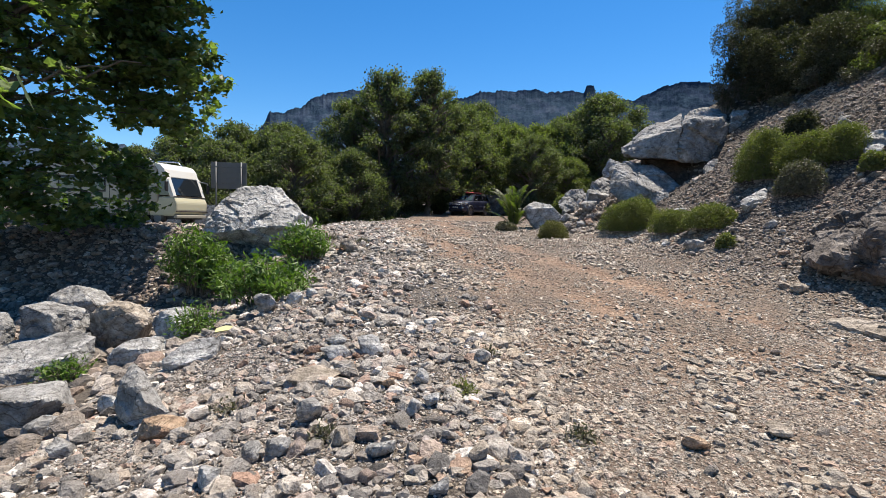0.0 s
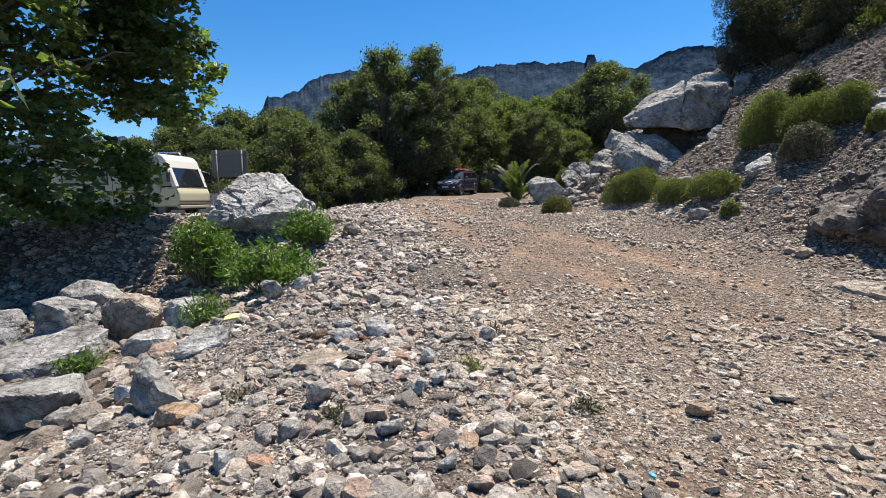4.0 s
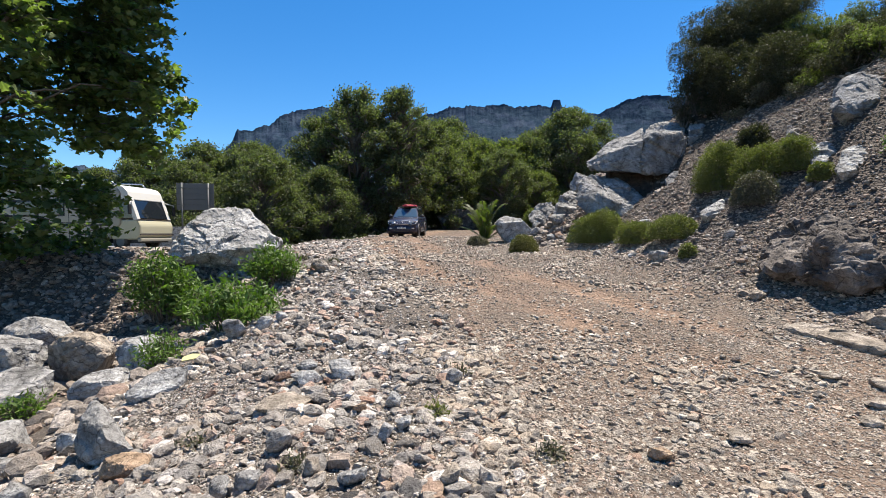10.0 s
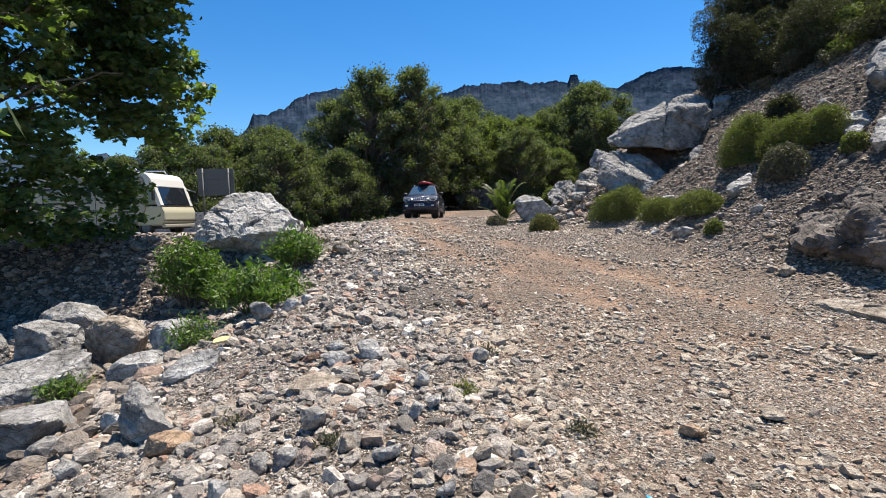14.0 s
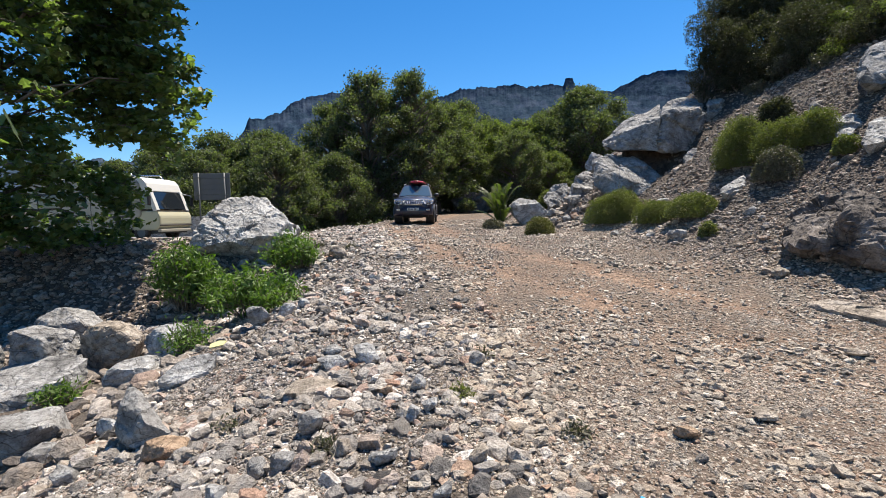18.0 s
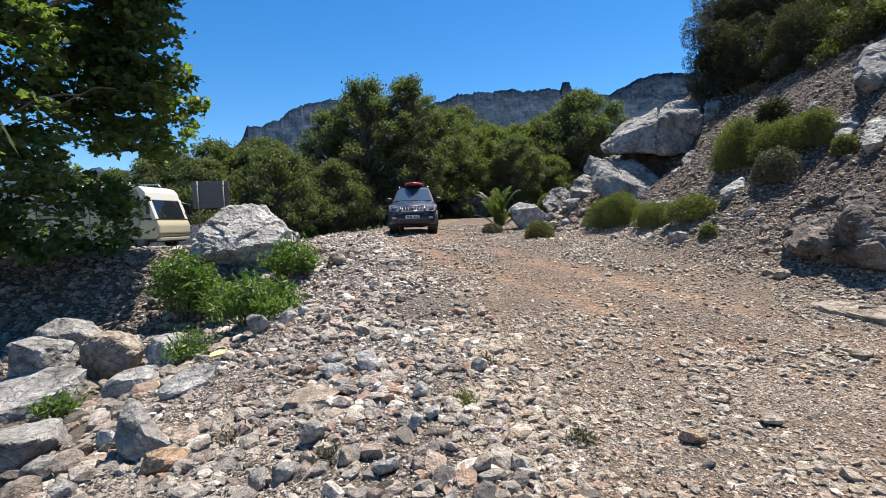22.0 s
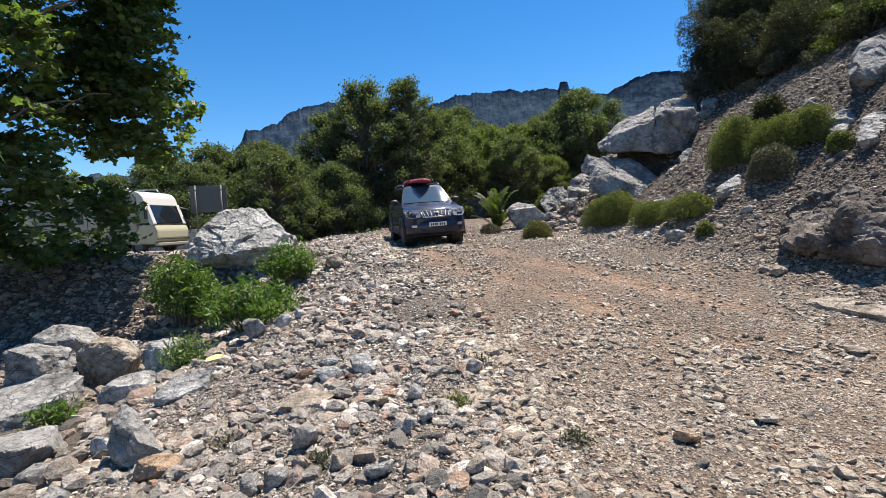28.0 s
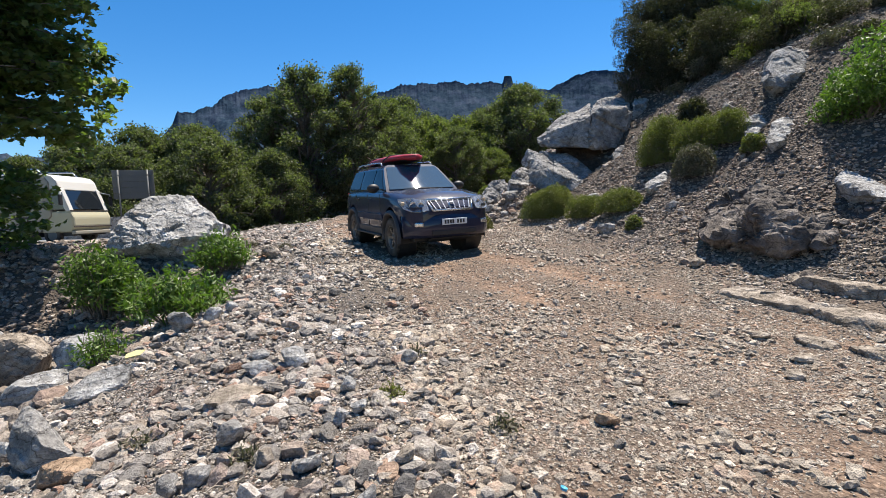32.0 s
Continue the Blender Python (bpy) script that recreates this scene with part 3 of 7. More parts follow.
def build_gravel():
    rng = np.random.default_rng(5)
    for name, label, material, zones in (
        ("gravel", "grey and tan angular limestone gravel on the track", STONES, [
            (34000, -3.4, 1.0, 1.6, 5.0, 0.009, 0.022), (22000, -3.4, 1.2, 1.6, 5.4, 0.016, 0.045), (13000, -3.6, 1.3, 1.4, 5.7, 0.014, 0.12), (9000, -6.0, 1.5, -6.0, 2.4, 0.02, 0.11), (800, -3.4, 1.2, 1.6, 6.5, 0.04, 0.10), (14000, -3.5, 1.5, 4.8, 10.5, 0.016, 0.075), (8000, -5, 3, 9.5, 18, 0.035, 0.10), (5000, -6, 6, 17, 34, 0.045, 0.11)]),
        ("track_gravel", "dusty tan gravel packed into the track", TRACK_STONES, [
            (30000, 0.2, 4.6, 1.6, 4.4, 0.010, 0.022), (26000, 0.0, 5.4, 1.6, 5.4, 0.018, 0.042), (34000, -0.2, 5.6, 1.5, 5.9, 0.013, 0.105), (8000, 0.0, 6.5, -6.0, 2.4, 0.02, 0.09), (1400, 0.3, 5.5, 1.6, 6.5, 0.05, 0.11), (28000, 0.0, 7.0, 5.2, 10.5, 0.018, 0.07), (11000, -1.8, 6.5, 9.3, 13.5, 0.016, 0.055), (14000, -2.4, 6.0, 8.5, 18, 0.03, 0.085), (7000, -2.2, 6.0, 8.0, 15, 0.045, 0.10), (9000, -2.6, 6.0, 9.0, 21, 0.045, 0.11), (9000, -4, 4.5, 17, 30, 0.035, 0.10)]),
        ("rubble", "coarse pale limestone rubble spilling off the track", STONES, [
            (190, -1.1, 0.45, 2.3, 4.7, 0.08, 0.165), (420, -3.4, 0.7, 1.9, 6.5, 0.05, 0.15), (1700, -4.2, -0.4, 5.5, 12, 0.05, 0.18), (2200, -4.5, -1.2, 11, 20, 0.05, 0.17)]),
        ("bank_rubble", "rubble on bank and gully, toned darker for shade", SCREE_STONES, [
            # Gully zone takes this darker stone partly to imitate shade between rocks.
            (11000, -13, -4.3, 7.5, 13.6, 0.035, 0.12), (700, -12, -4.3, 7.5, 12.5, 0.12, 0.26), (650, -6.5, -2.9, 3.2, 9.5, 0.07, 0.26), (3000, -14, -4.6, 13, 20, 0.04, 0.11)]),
        ("scree", "brown-grey scree of small broken stones", SCREE_STONES, [
            (14000, 4.6, 10, 4.5, 12, 0.02, 0.05), (12000, 4.6, 12, 4.5, 14, 0.03, 0.08), (9000, 4.8, 15, 10, 26, 0.05, 0.12), (5000, 4.8, 14, 5, 17, 0.05, 0.10), (400, 4.2, 8, 5.5, 16, 0.07, 0.17), (900, 3.9, 7.5, 15.0, 20.5, 0.09, 0.30)]),
    ):
        vs, fs, base = [], [], 0
        for count, x0, x1, y0, y1, s0, s1 in zones:
            keep = thin_on_track if name in ("gravel", "track_gravel") else (lambda x, y: np.where(np.abs(x - track_x(y)) < 1.3, 0.08, 0.9)) if name == "rubble" else (lambda x, y: np.where(x > 0, ease(x - hill_toe(y), -1.2, 0.2) * (1 - 0.3 * ease(x - hill_toe(y), 2.8, 4.8)), 1) * 0.95)
            p = scattered(rng, count, x0, x1, y0, y1, keep)
            if name in ("gravel", "track_gravel"):
                # the two kinds run into one another along a ragged line
                side = (p[:, 0] - np.interp(p[:, 1], [2, 6, 9, 13, 18, 30], [0.55, 0.4, -0.3, -1.3, -2.0, -2.4]) - 0.5 * bumps(p[:, 0], p[:, 1], 1.3, 31) - 0.25 * bumps(p[:, 0], p[:, 1], 0.4, 32)) * (1 if name == "track_gravel" else -1)
                ends = ease(p[:, 1] + 0.6 * bumps(p[:, 0], p[:, 1], 0.8, 33), y0, y0 + 0.8) if 1 < y0 < 2 else 1.0
                if y0 < 0:
                    ends = ease(5.2 - np.hypot(p[:, 0], p[:, 1]) + 1.6 * bumps(p[:, 0], p[:, 1], 1.2, 44), 0, 2.2)
                p = p[rng.uniform(0, 1, len(p)) < ease(side, -0.5, 0.2) * ends * (1 - 0.4 * ease(-p[:, 0], 1.4, 2.4))]
            u = rng.uniform(0, 1, len(p))
            size = s0 + (s1 - s0) * u ** (7.5 if s1 > 0.1 and s0 < 0.03 else 2.8)
            if name in ("gravel", "track_gravel"):
                size = size * (1.12 - 0.3 * ease(p[:, 0], 0.2, 1.6))
                # coarse heaps and fine drifts lie side by side
                size = np.where(size > 0.035, np.maximum(0.03, size * np.clip(0.9 + 0.8 * bumps(p[:, 0], p[:, 1], 0.55, 41), 0.4, 1.3)), size)
            v, f = pebbles(rng, p, size, *((0.22, 1.0, 0.2) if name == "track_gravel" and y0 >= 8 else (0.30, 0.8, 0.12) if name == "track_gravel" else (0.24, 0.95, 0.2) if name == "scree" else (0.27, 0.9, 0.22)))
            vs.append(v), fs.append(f + base)
            base += len(v)
        me = mesh_from(name, np.concatenate(vs), np.concatenate(fs), material)
        tagged(new(name, me), label, "gravel", kind="stuff")


build_gravel()

# ---------------------------------------------------------------- rocks
def chance(c, k):
    """A number 0 to 1 that belongs to a point."""
    v = math.sin(c.x * 12.9898 + c.y * 78.233 + c.z * 37.719 + k * 4.13) * 43758.5453
    return v - math.floor(v)


def crag(p, shift):
    """Roughness of split limestone at a point of a rock about two units wide: tilted chips with sharp edges, open cracks, pits."""
    q = p + 0.2 * Vector((noise.noise(p * 1.3 + shift), noise.noise(p * 1.3 - shift), noise.noise(p * 1.3 + 2 * shift)))
    w = 0.45 * noise.fractal(p * 0.9 + shift, 1.0, 2.0, 2)
    for scale, deep in ((1.35, 0.95), (3.3, 0.42), (7.5, 0.18)):
        at = Vector((q.x, q.y, q.z * 1.5)) * scale + shift
        far, near = noise.voronoi(at)
        c = near[0]
        w += deep * (0.35 * (chance(c, 1) - 0.5) + (at - c).dot(Vector((chance(c, 2) - 0.5, chance(c, 3) - 0.5, chance(c, 4) - 0.5))) * 1.1)
        gap = far[1] - far[0]
        if gap < 0.07 and chance(c, 5) > 0.35:
            w -= deep * (0.07 - gap) * 1.6
    return w + 0.24 * noise.fractal(p * 5 + shift, 0.85, 2.1, 6)


BALLS = {}


def ball(detail):
    """Directions and triangles of a finely cut ball."""
    if detail not in BALLS:
        bm = bmesh.new()
        bmesh.ops.create_icosphere(bm, subdivisions=detail, radius=1.0)
        bm.verts.index_update()
        BALLS[detail] = (np.array([tuple(v.co.normalized()) for v in bm.verts]), np.array([[v.index for v in f.verts] for f in bm.faces]))
        bm.free()
    return BALLS[detail]


def carved(name, normals, offsets, centre, reach, material, seed, detail, depth):
    """A rock within planes about its centre, evenly meshed and roughened. depth: metres for a roughness of one."""
    d, f = ball(detail)
    k = d @ normals.T
    r = np.where(k > 1e-4, offsets / np.maximum(k, 1e-4), 1e9).min(axis=1)
    v = d * np.minimum(r, 1.6 * reach)[:, None]
    a, b, c = v[f[:, 0]], v[f[:, 1]], v[f[:, 2]]
    fn = np.cross(b - a, c - a)
    vn = np.zeros_like(v)
    for i in range(3):
        np.add.at(vn, f[:, i], fn)
    vn /= np.linalg.norm(vn, axis=1, keepdims=True) + 1e-12
    shift = Vector((seed * 2.3, seed, seed * 0.7))
    w = np.array([crag(Vector(p), shift) for p in v / reach])
    return mesh_from(name, v + vn * (w * depth)[:, None] + centre, f, material)


def rock_mesh(name, size, material, seed=0, detail=5, chops=13, relief_depth=0.12, block=0.0):
    """A rock about the origin: a rounded block of that size, struck by random planes. block: how square it is."""
    rng = np.random.default_rng(seed)
    n = rng.normal(0, 1, (chops + 26, 3))
    n /= np.linalg.norm(n, axis=1, keepdims=True)
    n = np.concatenate([n, np.array([(1, 0, 0), (-1, 0, 0), (0, 1, 0), (0, -1, 0), (0, 0, 1), (0, 0, -1.0)])])
    half = 0.5 * np.array(size)
    offs = np.linalg.norm(n * half, axis=1) * np.concatenate([rng.uniform(0.72, 0.95, chops), rng.uniform(0.93, 1.15 + block, 26), np.full(6, 0.97)])
    reach = float(half.max())
    return carved(name, n, offs, np.zeros(3), reach, material, seed, detail, relief_depth * 0.8 * float(half.mean()))


def rock(name, label, x, y, size, material, turn=(0, 0, 0), sink=0.2, seed=1, z=None, category="rock", **kw):
    """A rock on the ground, sunk by a share of its height."""
    ob = new(name, rock_mesh(name, size, material, seed, **kw))
    zz = float(height(x, y)) if z is None else z
    ob.matrix_world = pose(x, y, zz + size[2] * (0.5 - sink), *turn)
    return tagged(ob, label, category)


def hewn(name, label, x, y, z, points, material, seed, turn=0, cuts=4, relief_depth=0.02, category="rock", chops=7):
    """A split rock: the hull of a few corners with its edges struck off, roughened."""
    bm = bmesh.new()
    for p in points:
        bm.verts.new(p)
    bmesh.ops.convex_hull(bm, input=bm.verts)
    bmesh.ops.delete(bm, geom=[v for v in bm.verts if not v.link_faces], context="VERTS")
    bmesh.ops.recalc_face_normals(bm, faces=bm.faces)
    corners = np.array([tuple(v.co) for v in bm.verts])
    centre = corners.mean(axis=0)
    normals = np.array([tuple(f.normal) for f in bm.faces])
    offsets = np.array([(np.array(f.verts[0].co) - centre) @ np.array(f.normal) for f in bm.faces])
    bm.free()
    rng = np.random.default_rng(seed)
    extra = rng.normal(0, 1, (chops, 3))
    extra /= np.linalg.norm(extra, axis=1, keepdims=True)
    tops = ((corners - centre) @ extra.T).max(axis=0)
    normals = np.concatenate([normals, extra])
    offsets = np.concatenate([offsets, tops * rng.uniform(0.90, 0.99, chops)])
    spread = np.linalg.norm(corners - centre, axis=1).max()
    ob = new(name, carved(name, normals, np.maximum(offsets, 0.02), centre, spread, material, seed, min(cuts + 1, 6), 2.2 * spread * relief_depth))
    ob.matrix_world = pose(x, y, z, 0, 0, turn)
    return tagged(ob, label, category)


hewn("boulder", "large pale grey limestone boulder beside the track", -4.72, 12.35, 0.42,
     [(-1.25, -0.55, 0.66), (-1.02, -0.1, 1.4), (-0.5, 0.3, 1.80), (0.05, 0.4, 1.88), (0.65, 0.3, 1.70), (1.05, 0.0, 1.25), (1.32, -0.45, 0.85), (1.2, 0.0, 0.0), (-1.05, 0.15, 0.0), (-0.35, -1.0, 0.72), (0.5, -1.0, 0.84),
      (-0.85, -0.55, 1.2), (-0.75, -0.85, 0.64), (1.0, -0.75, 0.88), (0.1, -0.05, 0.0), (-1.0, 0.9, 1.2), (0.2, 1.0, 1.7), (1.1, 0.8, 1.0), (1.0, 0.9, 0.0), (-1.0, 0.9, 0.0)], ROCK_PALE, 11, 8, 5, 0.05, "rock", 4)
rock("boulder", "rounded tan pitted boulder in the gully", -5.3, 7.9, (0.9, 0.8, 0.85), ROCK_TAN, (0, 0, 10), 0.15, 21, chops=4)
hewn("slab", "long flat pale limestone slab", -6.1, 6.85, float(height(-6.1, 6.85)) + 0.04,
     [(-1.0, -0.5, 0.0), (-1.0, 0.3, 0.12), (-0.3, 0.45, 0.30), (0.5, 0.5, 0.46), (0.85, 0.35, 0.42), (0.75, -0.15, 0.22), (0.1, -0.5, 0.05), (-0.9, -0.5, -0.35), (0.2, -0.5, -0.35), (0.8, 0.2, -0.3), (-0.8, 0.4, -0.3)], ROCK_GREY, 31, 8)
hewn("boulder", "angular grey boulder with a shaded underside", -4.16, 4.65, float(height(-4.16, 4.65)) - 0.04,
     [(-0.6, -0.2, 0.35), (-0.2, -0.28, 0.42), (0.35, -0.22, 0.40), (0.42, -0.05, 0.34), (0.05, -0.16, 0.02), (-0.45, -0.1, -0.08), (-0.6, 0.3, 0.30), (0.2, 0.35, 0.42), (0.4, 0.25, 0.1), (-0.4, 0.35, 0.0)], ROCK_GREY, 41)
hewn("standing_stone", "pointed upright grey limestone block", -2.37, 3.71, -0.17,
     [(-0.04, 0.04, 0.47), (-0.07, -0.01, 0.45), (-0.11, -0.05, 0.37), (-0.14, -0.09, 0.21), (-0.03, -0.19, 0.11), (0.09, -0.21, 0.08), (0.34, -0.16, 0.17), (0.24, -0.09, 0.24), (0.09, -0.01, 0.36), (0.19, -0.25, 0.3), (-0.1, 0.29, 0.26), (0.08, 0.24, -0.0), (-0.34, 0.24, 0.01), (-0.17, 0.19, 0.41)], ROCK_GREY, 52, 0, 4, 0.03, "rock", 3)
hewn("slab", "flat pale stone slab lying in rubble", -2.65, 5.05, float(height(-2.65, 5.05)) + 0.02,
     [(-0.26, -0.16, 0.02), (-0.14, 0.05, 0.17), (0.05, 0.12, 0.22), (0.25, 0.14, 0.23), (0.26, -0.05, 0.10), (-0.02, -0.18, 0.0), (-0.24, -0.12, -0.10), (0.24, 0.0, -0.08), (0.2, 0.2, 0.0), (-0.12, 0.16, -0.05)], ROCK_PALE, 61)
rock("rock", "grey split rock in the gully", -3.95, 6.3, (0.85, 0.6, 0.38), ROCK_PALE, (10, 5, 40), 0.3, 71, chops=12)
rock("boulder", "rugged grey boulder in the tree's shade", -6.25, 7.7, (1.0, 0.9, 0.85), ROCK_GREY, (0, 0, 70), 0.12, 81)
rock("boulder", "rugged grey boulder below the bank", -6.7, 8.9, (1.1, 0.9, 0.8), ROCK_GREY, (0, 0, 20), 0.12, 91)
rock("rock", "pale low rock behind a small bush", -4.1, 7.6, (1.3, 0.7, 0.5), ROCK_PALE, (0, 0, -10), 0.2, 101)
rock("rock", "smooth blue-grey rock in deep shade", -7.05, 7.3, (0.8, 0.7, 0.75), ROCK_GREY, (0, 0, 0), 0.1, 111)
rock("stone", "flat ochre stone under a grey block", -1.92, 3.22, (0.32, 0.24, 0.14), ROCK_RUST, (4, 0, 10), 0.1, 121, chops=12)
hewn("rock", "massive overhanging pale limestone wedge", 6.87, 16.12, 3.47,
     [(-0.92, -0.87, 0.09), (0.41, -1.12, -0.0), (-0.77, -0.77, 0.67), (0.18, -1.02, 0.86), (0.47, -1.07, 1.05), (-1.17, -0.22, 0.53), (-1.17, -0.32, 0.36), (-0.6, 0.48, 0.87), (0.52, 1.08, 1.59), (1.61, 1.38, 2.07), (1.61, 1.38, 0.77), (-0.21, 1.08, 0.36)], ROCK_GREY, 131, 0, 5, 0.04)
hewn("rock", "square-faced pale limestone block with fissures", 8.55, 16.06, 3.48,
     [(-1.31, -1.06, 0.03), (-0.39, -0.96, 0.0), (0.21, -0.76, 0.43), (-1.21, -1.01, 1.01), (-0.97, -1.01, 1.15), (0.08, -0.81, 1.3), (0.28, -0.66, 1.15), (-0.11, 1.34, 2.0), (0.84, 1.54, 2.26), (1.47, 1.34, 2.13), (1.35, 1.14, 0.72), (-0.31, 0.94, 0.32)], ROCK_GREY, 133, 0, 5, 0.04)
hewn("rock", "pale split rock beside the block", 9.72, 16.21, 4.24,
     [(-0.66, -0.61, -0.0), (-0.17, -0.51, 0.26), (-0.64, -0.61, 0.73), (0.02, -0.41, 0.89), (0.74, 0.59, 1.24), (0.12, 0.59, 1.23), (0.66, 0.59, 0.2), (-0.04, 0.39, 0.07)], ROCK_GREY, 134, 0, 4, 0.05)
hewn("rock", "broad tilted limestone slab under the overhang", 6.25, 15.17, 2.05,
     [(-1.05, -0.17, 1.13), (-0.8, 0.03, 1.32), (-0.47, 0.13, 1.38), (0.11, 0.03, 1.24), (0.63, -0.17, 0.92), (0.99, -0.47, 0.52), (0.97, -0.67, 0.24), (0.17, -0.87, 0.03), (-1.02, -0.77, 0.0), (-1.26, -0.47, 0.36), (-0.92, -0.42, 0.98), (-0.12, -0.72, 0.47), (0.79, 1.43, 1.46), (1.91, 1.03, 0.64), (-0.49, 1.23, 1.44), (0.53, 0.83, 0.05)], ROCK_GREY, 141, 0, 5, 0.04)
hewn("rock", "pale broken rock on the slope", 8.48, 14.95, 2.76,
     [(-0.71, -0.35, 0.43), (-0.3, -0.15, 0.72), (0.31, 0.05, 0.89), (0.34, -0.15, 0.68), (0.02, -0.45, 0.25), (-0.39, -0.65, 0.0), (-0.69, -0.55, 0.15), (0.94, 0.85, 0.66), (0.25, 0.85, 0.75), (0.18, 0.55, 0.16)], ROCK_PALE, 161, 0, 4, 0.05)
hewn("rock", "pale broken rock on the slope", 9.17, 15.10, 3.58,
     [(-0.74, -0.5, 0.14), (-0.2, -0.2, 0.45), (0.36, -0.1, 0.52), (-0.07, -0.5, 0.17), (-0.53, -0.6, 0.0), (0.34, 0.7, 0.41), (0.83, 0.7, 0.5), (0.03, 0.5, 0.15)], ROCK_PALE, 162, 0, 4, 0.05)
hewn("undercut_bank", "brown undercut earth, darkened for the shade below the overhang", 8.09, 15.77, 2.08,
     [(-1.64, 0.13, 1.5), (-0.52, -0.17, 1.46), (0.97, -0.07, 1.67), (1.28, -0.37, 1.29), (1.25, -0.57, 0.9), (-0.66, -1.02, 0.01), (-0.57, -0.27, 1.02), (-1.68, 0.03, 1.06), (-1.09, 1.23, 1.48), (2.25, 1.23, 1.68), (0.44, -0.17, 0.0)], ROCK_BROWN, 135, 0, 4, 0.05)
hewn("rock", "jagged grey limestone rock in the scree", 5.72, 17.73, 2.03,
     [(-0.72, -0.53, 0.22), (-0.35, -0.13, 0.93), (0.1, 0.07, 1.15), (0.3, -0.33, 0.79), (0.25, -0.73, 0.21), (-0.33, -0.93, 0.0), (-0.03, 1.07, 0.84), (0.69, 0.87, 0.83), (0.07, 0.67, 0.16)], ROCK_GREY, 163, 0, 4, 0.06)
hewn("rock", "jagged grey limestone rock in the scree", 5.08, 18.80, 1.86,
     [(-0.73, -0.4, 0.33), (-0.3, 0.0, 0.84), (0.27, 0.0, 0.97), (0.44, -0.4, 0.5), (0.04, -0.8, 0.06), (-0.61, -0.8, -0.0), (-0.05, 1.0, 0.73), (0.73, 0.8, 0.72), (0.2, 0.6, 0.13)], ROCK_GREY, 164, 0, 4, 0.06)
hewn("outcrop", "dark broken rock beside the outcrop", 6.46, 7.73, 0.94,
     [(-0.82, -0.23, 0.08), (-0.52, 0.07, 0.36), (0.0, 0.17, 0.75), (0.34, -0.03, 0.86), (0.46, -0.33, 0.83), (-0.34, -0.83, 0.47), (-0.72, -0.93, 0.06), (-0.89, -0.63, 0.06), (1.0, 1.17, 0.76), (1.47, 0.77, 0.72), (0.06, 0.77, 0.0), (0.15, 0.1, -0.5)], ROCK_DARK, 232, 0, 5, 0.085)
hewn("outcrop", "dark fractured rock outcrop at the slope's foot", 6.50, 6.89, 0.81,
     [(-0.68, 0.01, 0.18), (-0.5, 0.21, 0.63), (0.05, 0.51, 0.95), (0.25, 0.21, 0.93), (0.34, -0.19, 0.7), (0.03, -0.69, 0.39), (-0.3, -0.99, 0.03), (-0.62, -0.79, 0.04), (-0.73, -0.39, 0.12), (-0.59, -0.39, 0.58), (-0.34, -0.69, 0.49), (1.37, 1.41, 0.85), (1.57, 0.81, 0.45), (0.14, 1.01, -0.0), (0.15, 0.1, -0.5)], ROCK_DARK, 231, 0, 5, 0.085)
hewn("outcrop", "small dark rock beside the outcrop", 6.77, 6.24, 0.89,
     [(-0.31, -0.09, 0.06), (-0.19, 0.01, 0.28), (-0.1, -0.09, 0.33), (-0.08, -0.29, 0.23), (-0.29, -0.44, 0.14), (-0.55, -0.44, 0.0), (0.59, 0.71, 0.12), (0.91, 0.61, 0.09)], ROCK_DARK, 234, 0, 5, 0.085)
hewn("boulder", "pale cracked boulder perched on the slope", 10.03, 10.27, 4.02,
     [(-1.28, -0.37, 0.2), (-0.89, -0.17, 0.57), (-0.42, 0.03, 0.92), (0.14, 0.23, 1.12), (0.84, 0.23, 1.12), (0.87, 0.03, 0.9), (0.56, -0.27, 0.42), (-0.11, -0.57, 0.06), (-0.84, -0.67, -0.0), (-1.31, -0.57, 0.03), (-1.19, -0.67, 0.3), (-0.35, -0.67, 0.36), (1.04, 1.43, 1.42), (2.12, 1.23, 1.21), (0.81, 0.83, 0.31), (0.15, 0.1, -0.7)], ROCK_GREY, 241, 0, 5, 0.045)
hewn("rock", "white weathered rock among shrubs", 6.80, 10.56, 1.93,
     [(-0.48, -0.21, 0.07), (-0.14, -0.11, 0.26), (0.25, 0.09, 0.4), (0.21, -0.11, 0.28), (0.03, -0.31, 0.1), (-0.35, -0.41, -0.0), (-0.54, -0.41, 0.01), (0.35, 0.59, 0.27), (0.63, 0.49, 0.2), (0.08, 0.39, -0.0), (0.15, 0.1, -0.4)], ROCK_PALE, 171, 0, 4, 0.05)
hewn("rock", "pale rounded rock on the scree slope", 8.76, 9.03, 2.79,
     [(-0.63, -0.25, 0.07), (-0.39, -0.05, 0.39), (-0.15, -0.05, 0.49), (0.09, -0.15, 0.44), (0.05, -0.35, 0.21), (-0.33, -0.65, 0.0), (-0.52, -0.45, 0.09), (0.7, 0.85, 0.61), (1.02, 0.65, 0.31), (0.12, 0.45, 0.11), (0.15, 0.1, -0.6)], ROCK_PALE, 251, 0, 4, 0.04)
hewn("rock", "pale split rock on the scree slope", 8.36, 8.83, 2.66,
     [(-0.48, -0.23, 0.07), (-0.21, -0.03, 0.32), (0.09, -0.03, 0.39), (0.0, -0.23, 0.26), (-0.25, -0.43, 0.05), (-0.53, -0.43, 0.0), (0.54, 0.67, 0.43), (0.7, 0.47, 0.27), (0.17, 0.27, 0.07), (0.15, 0.1, -0.5)], ROCK_PALE, 252, 0, 4, 0.04)
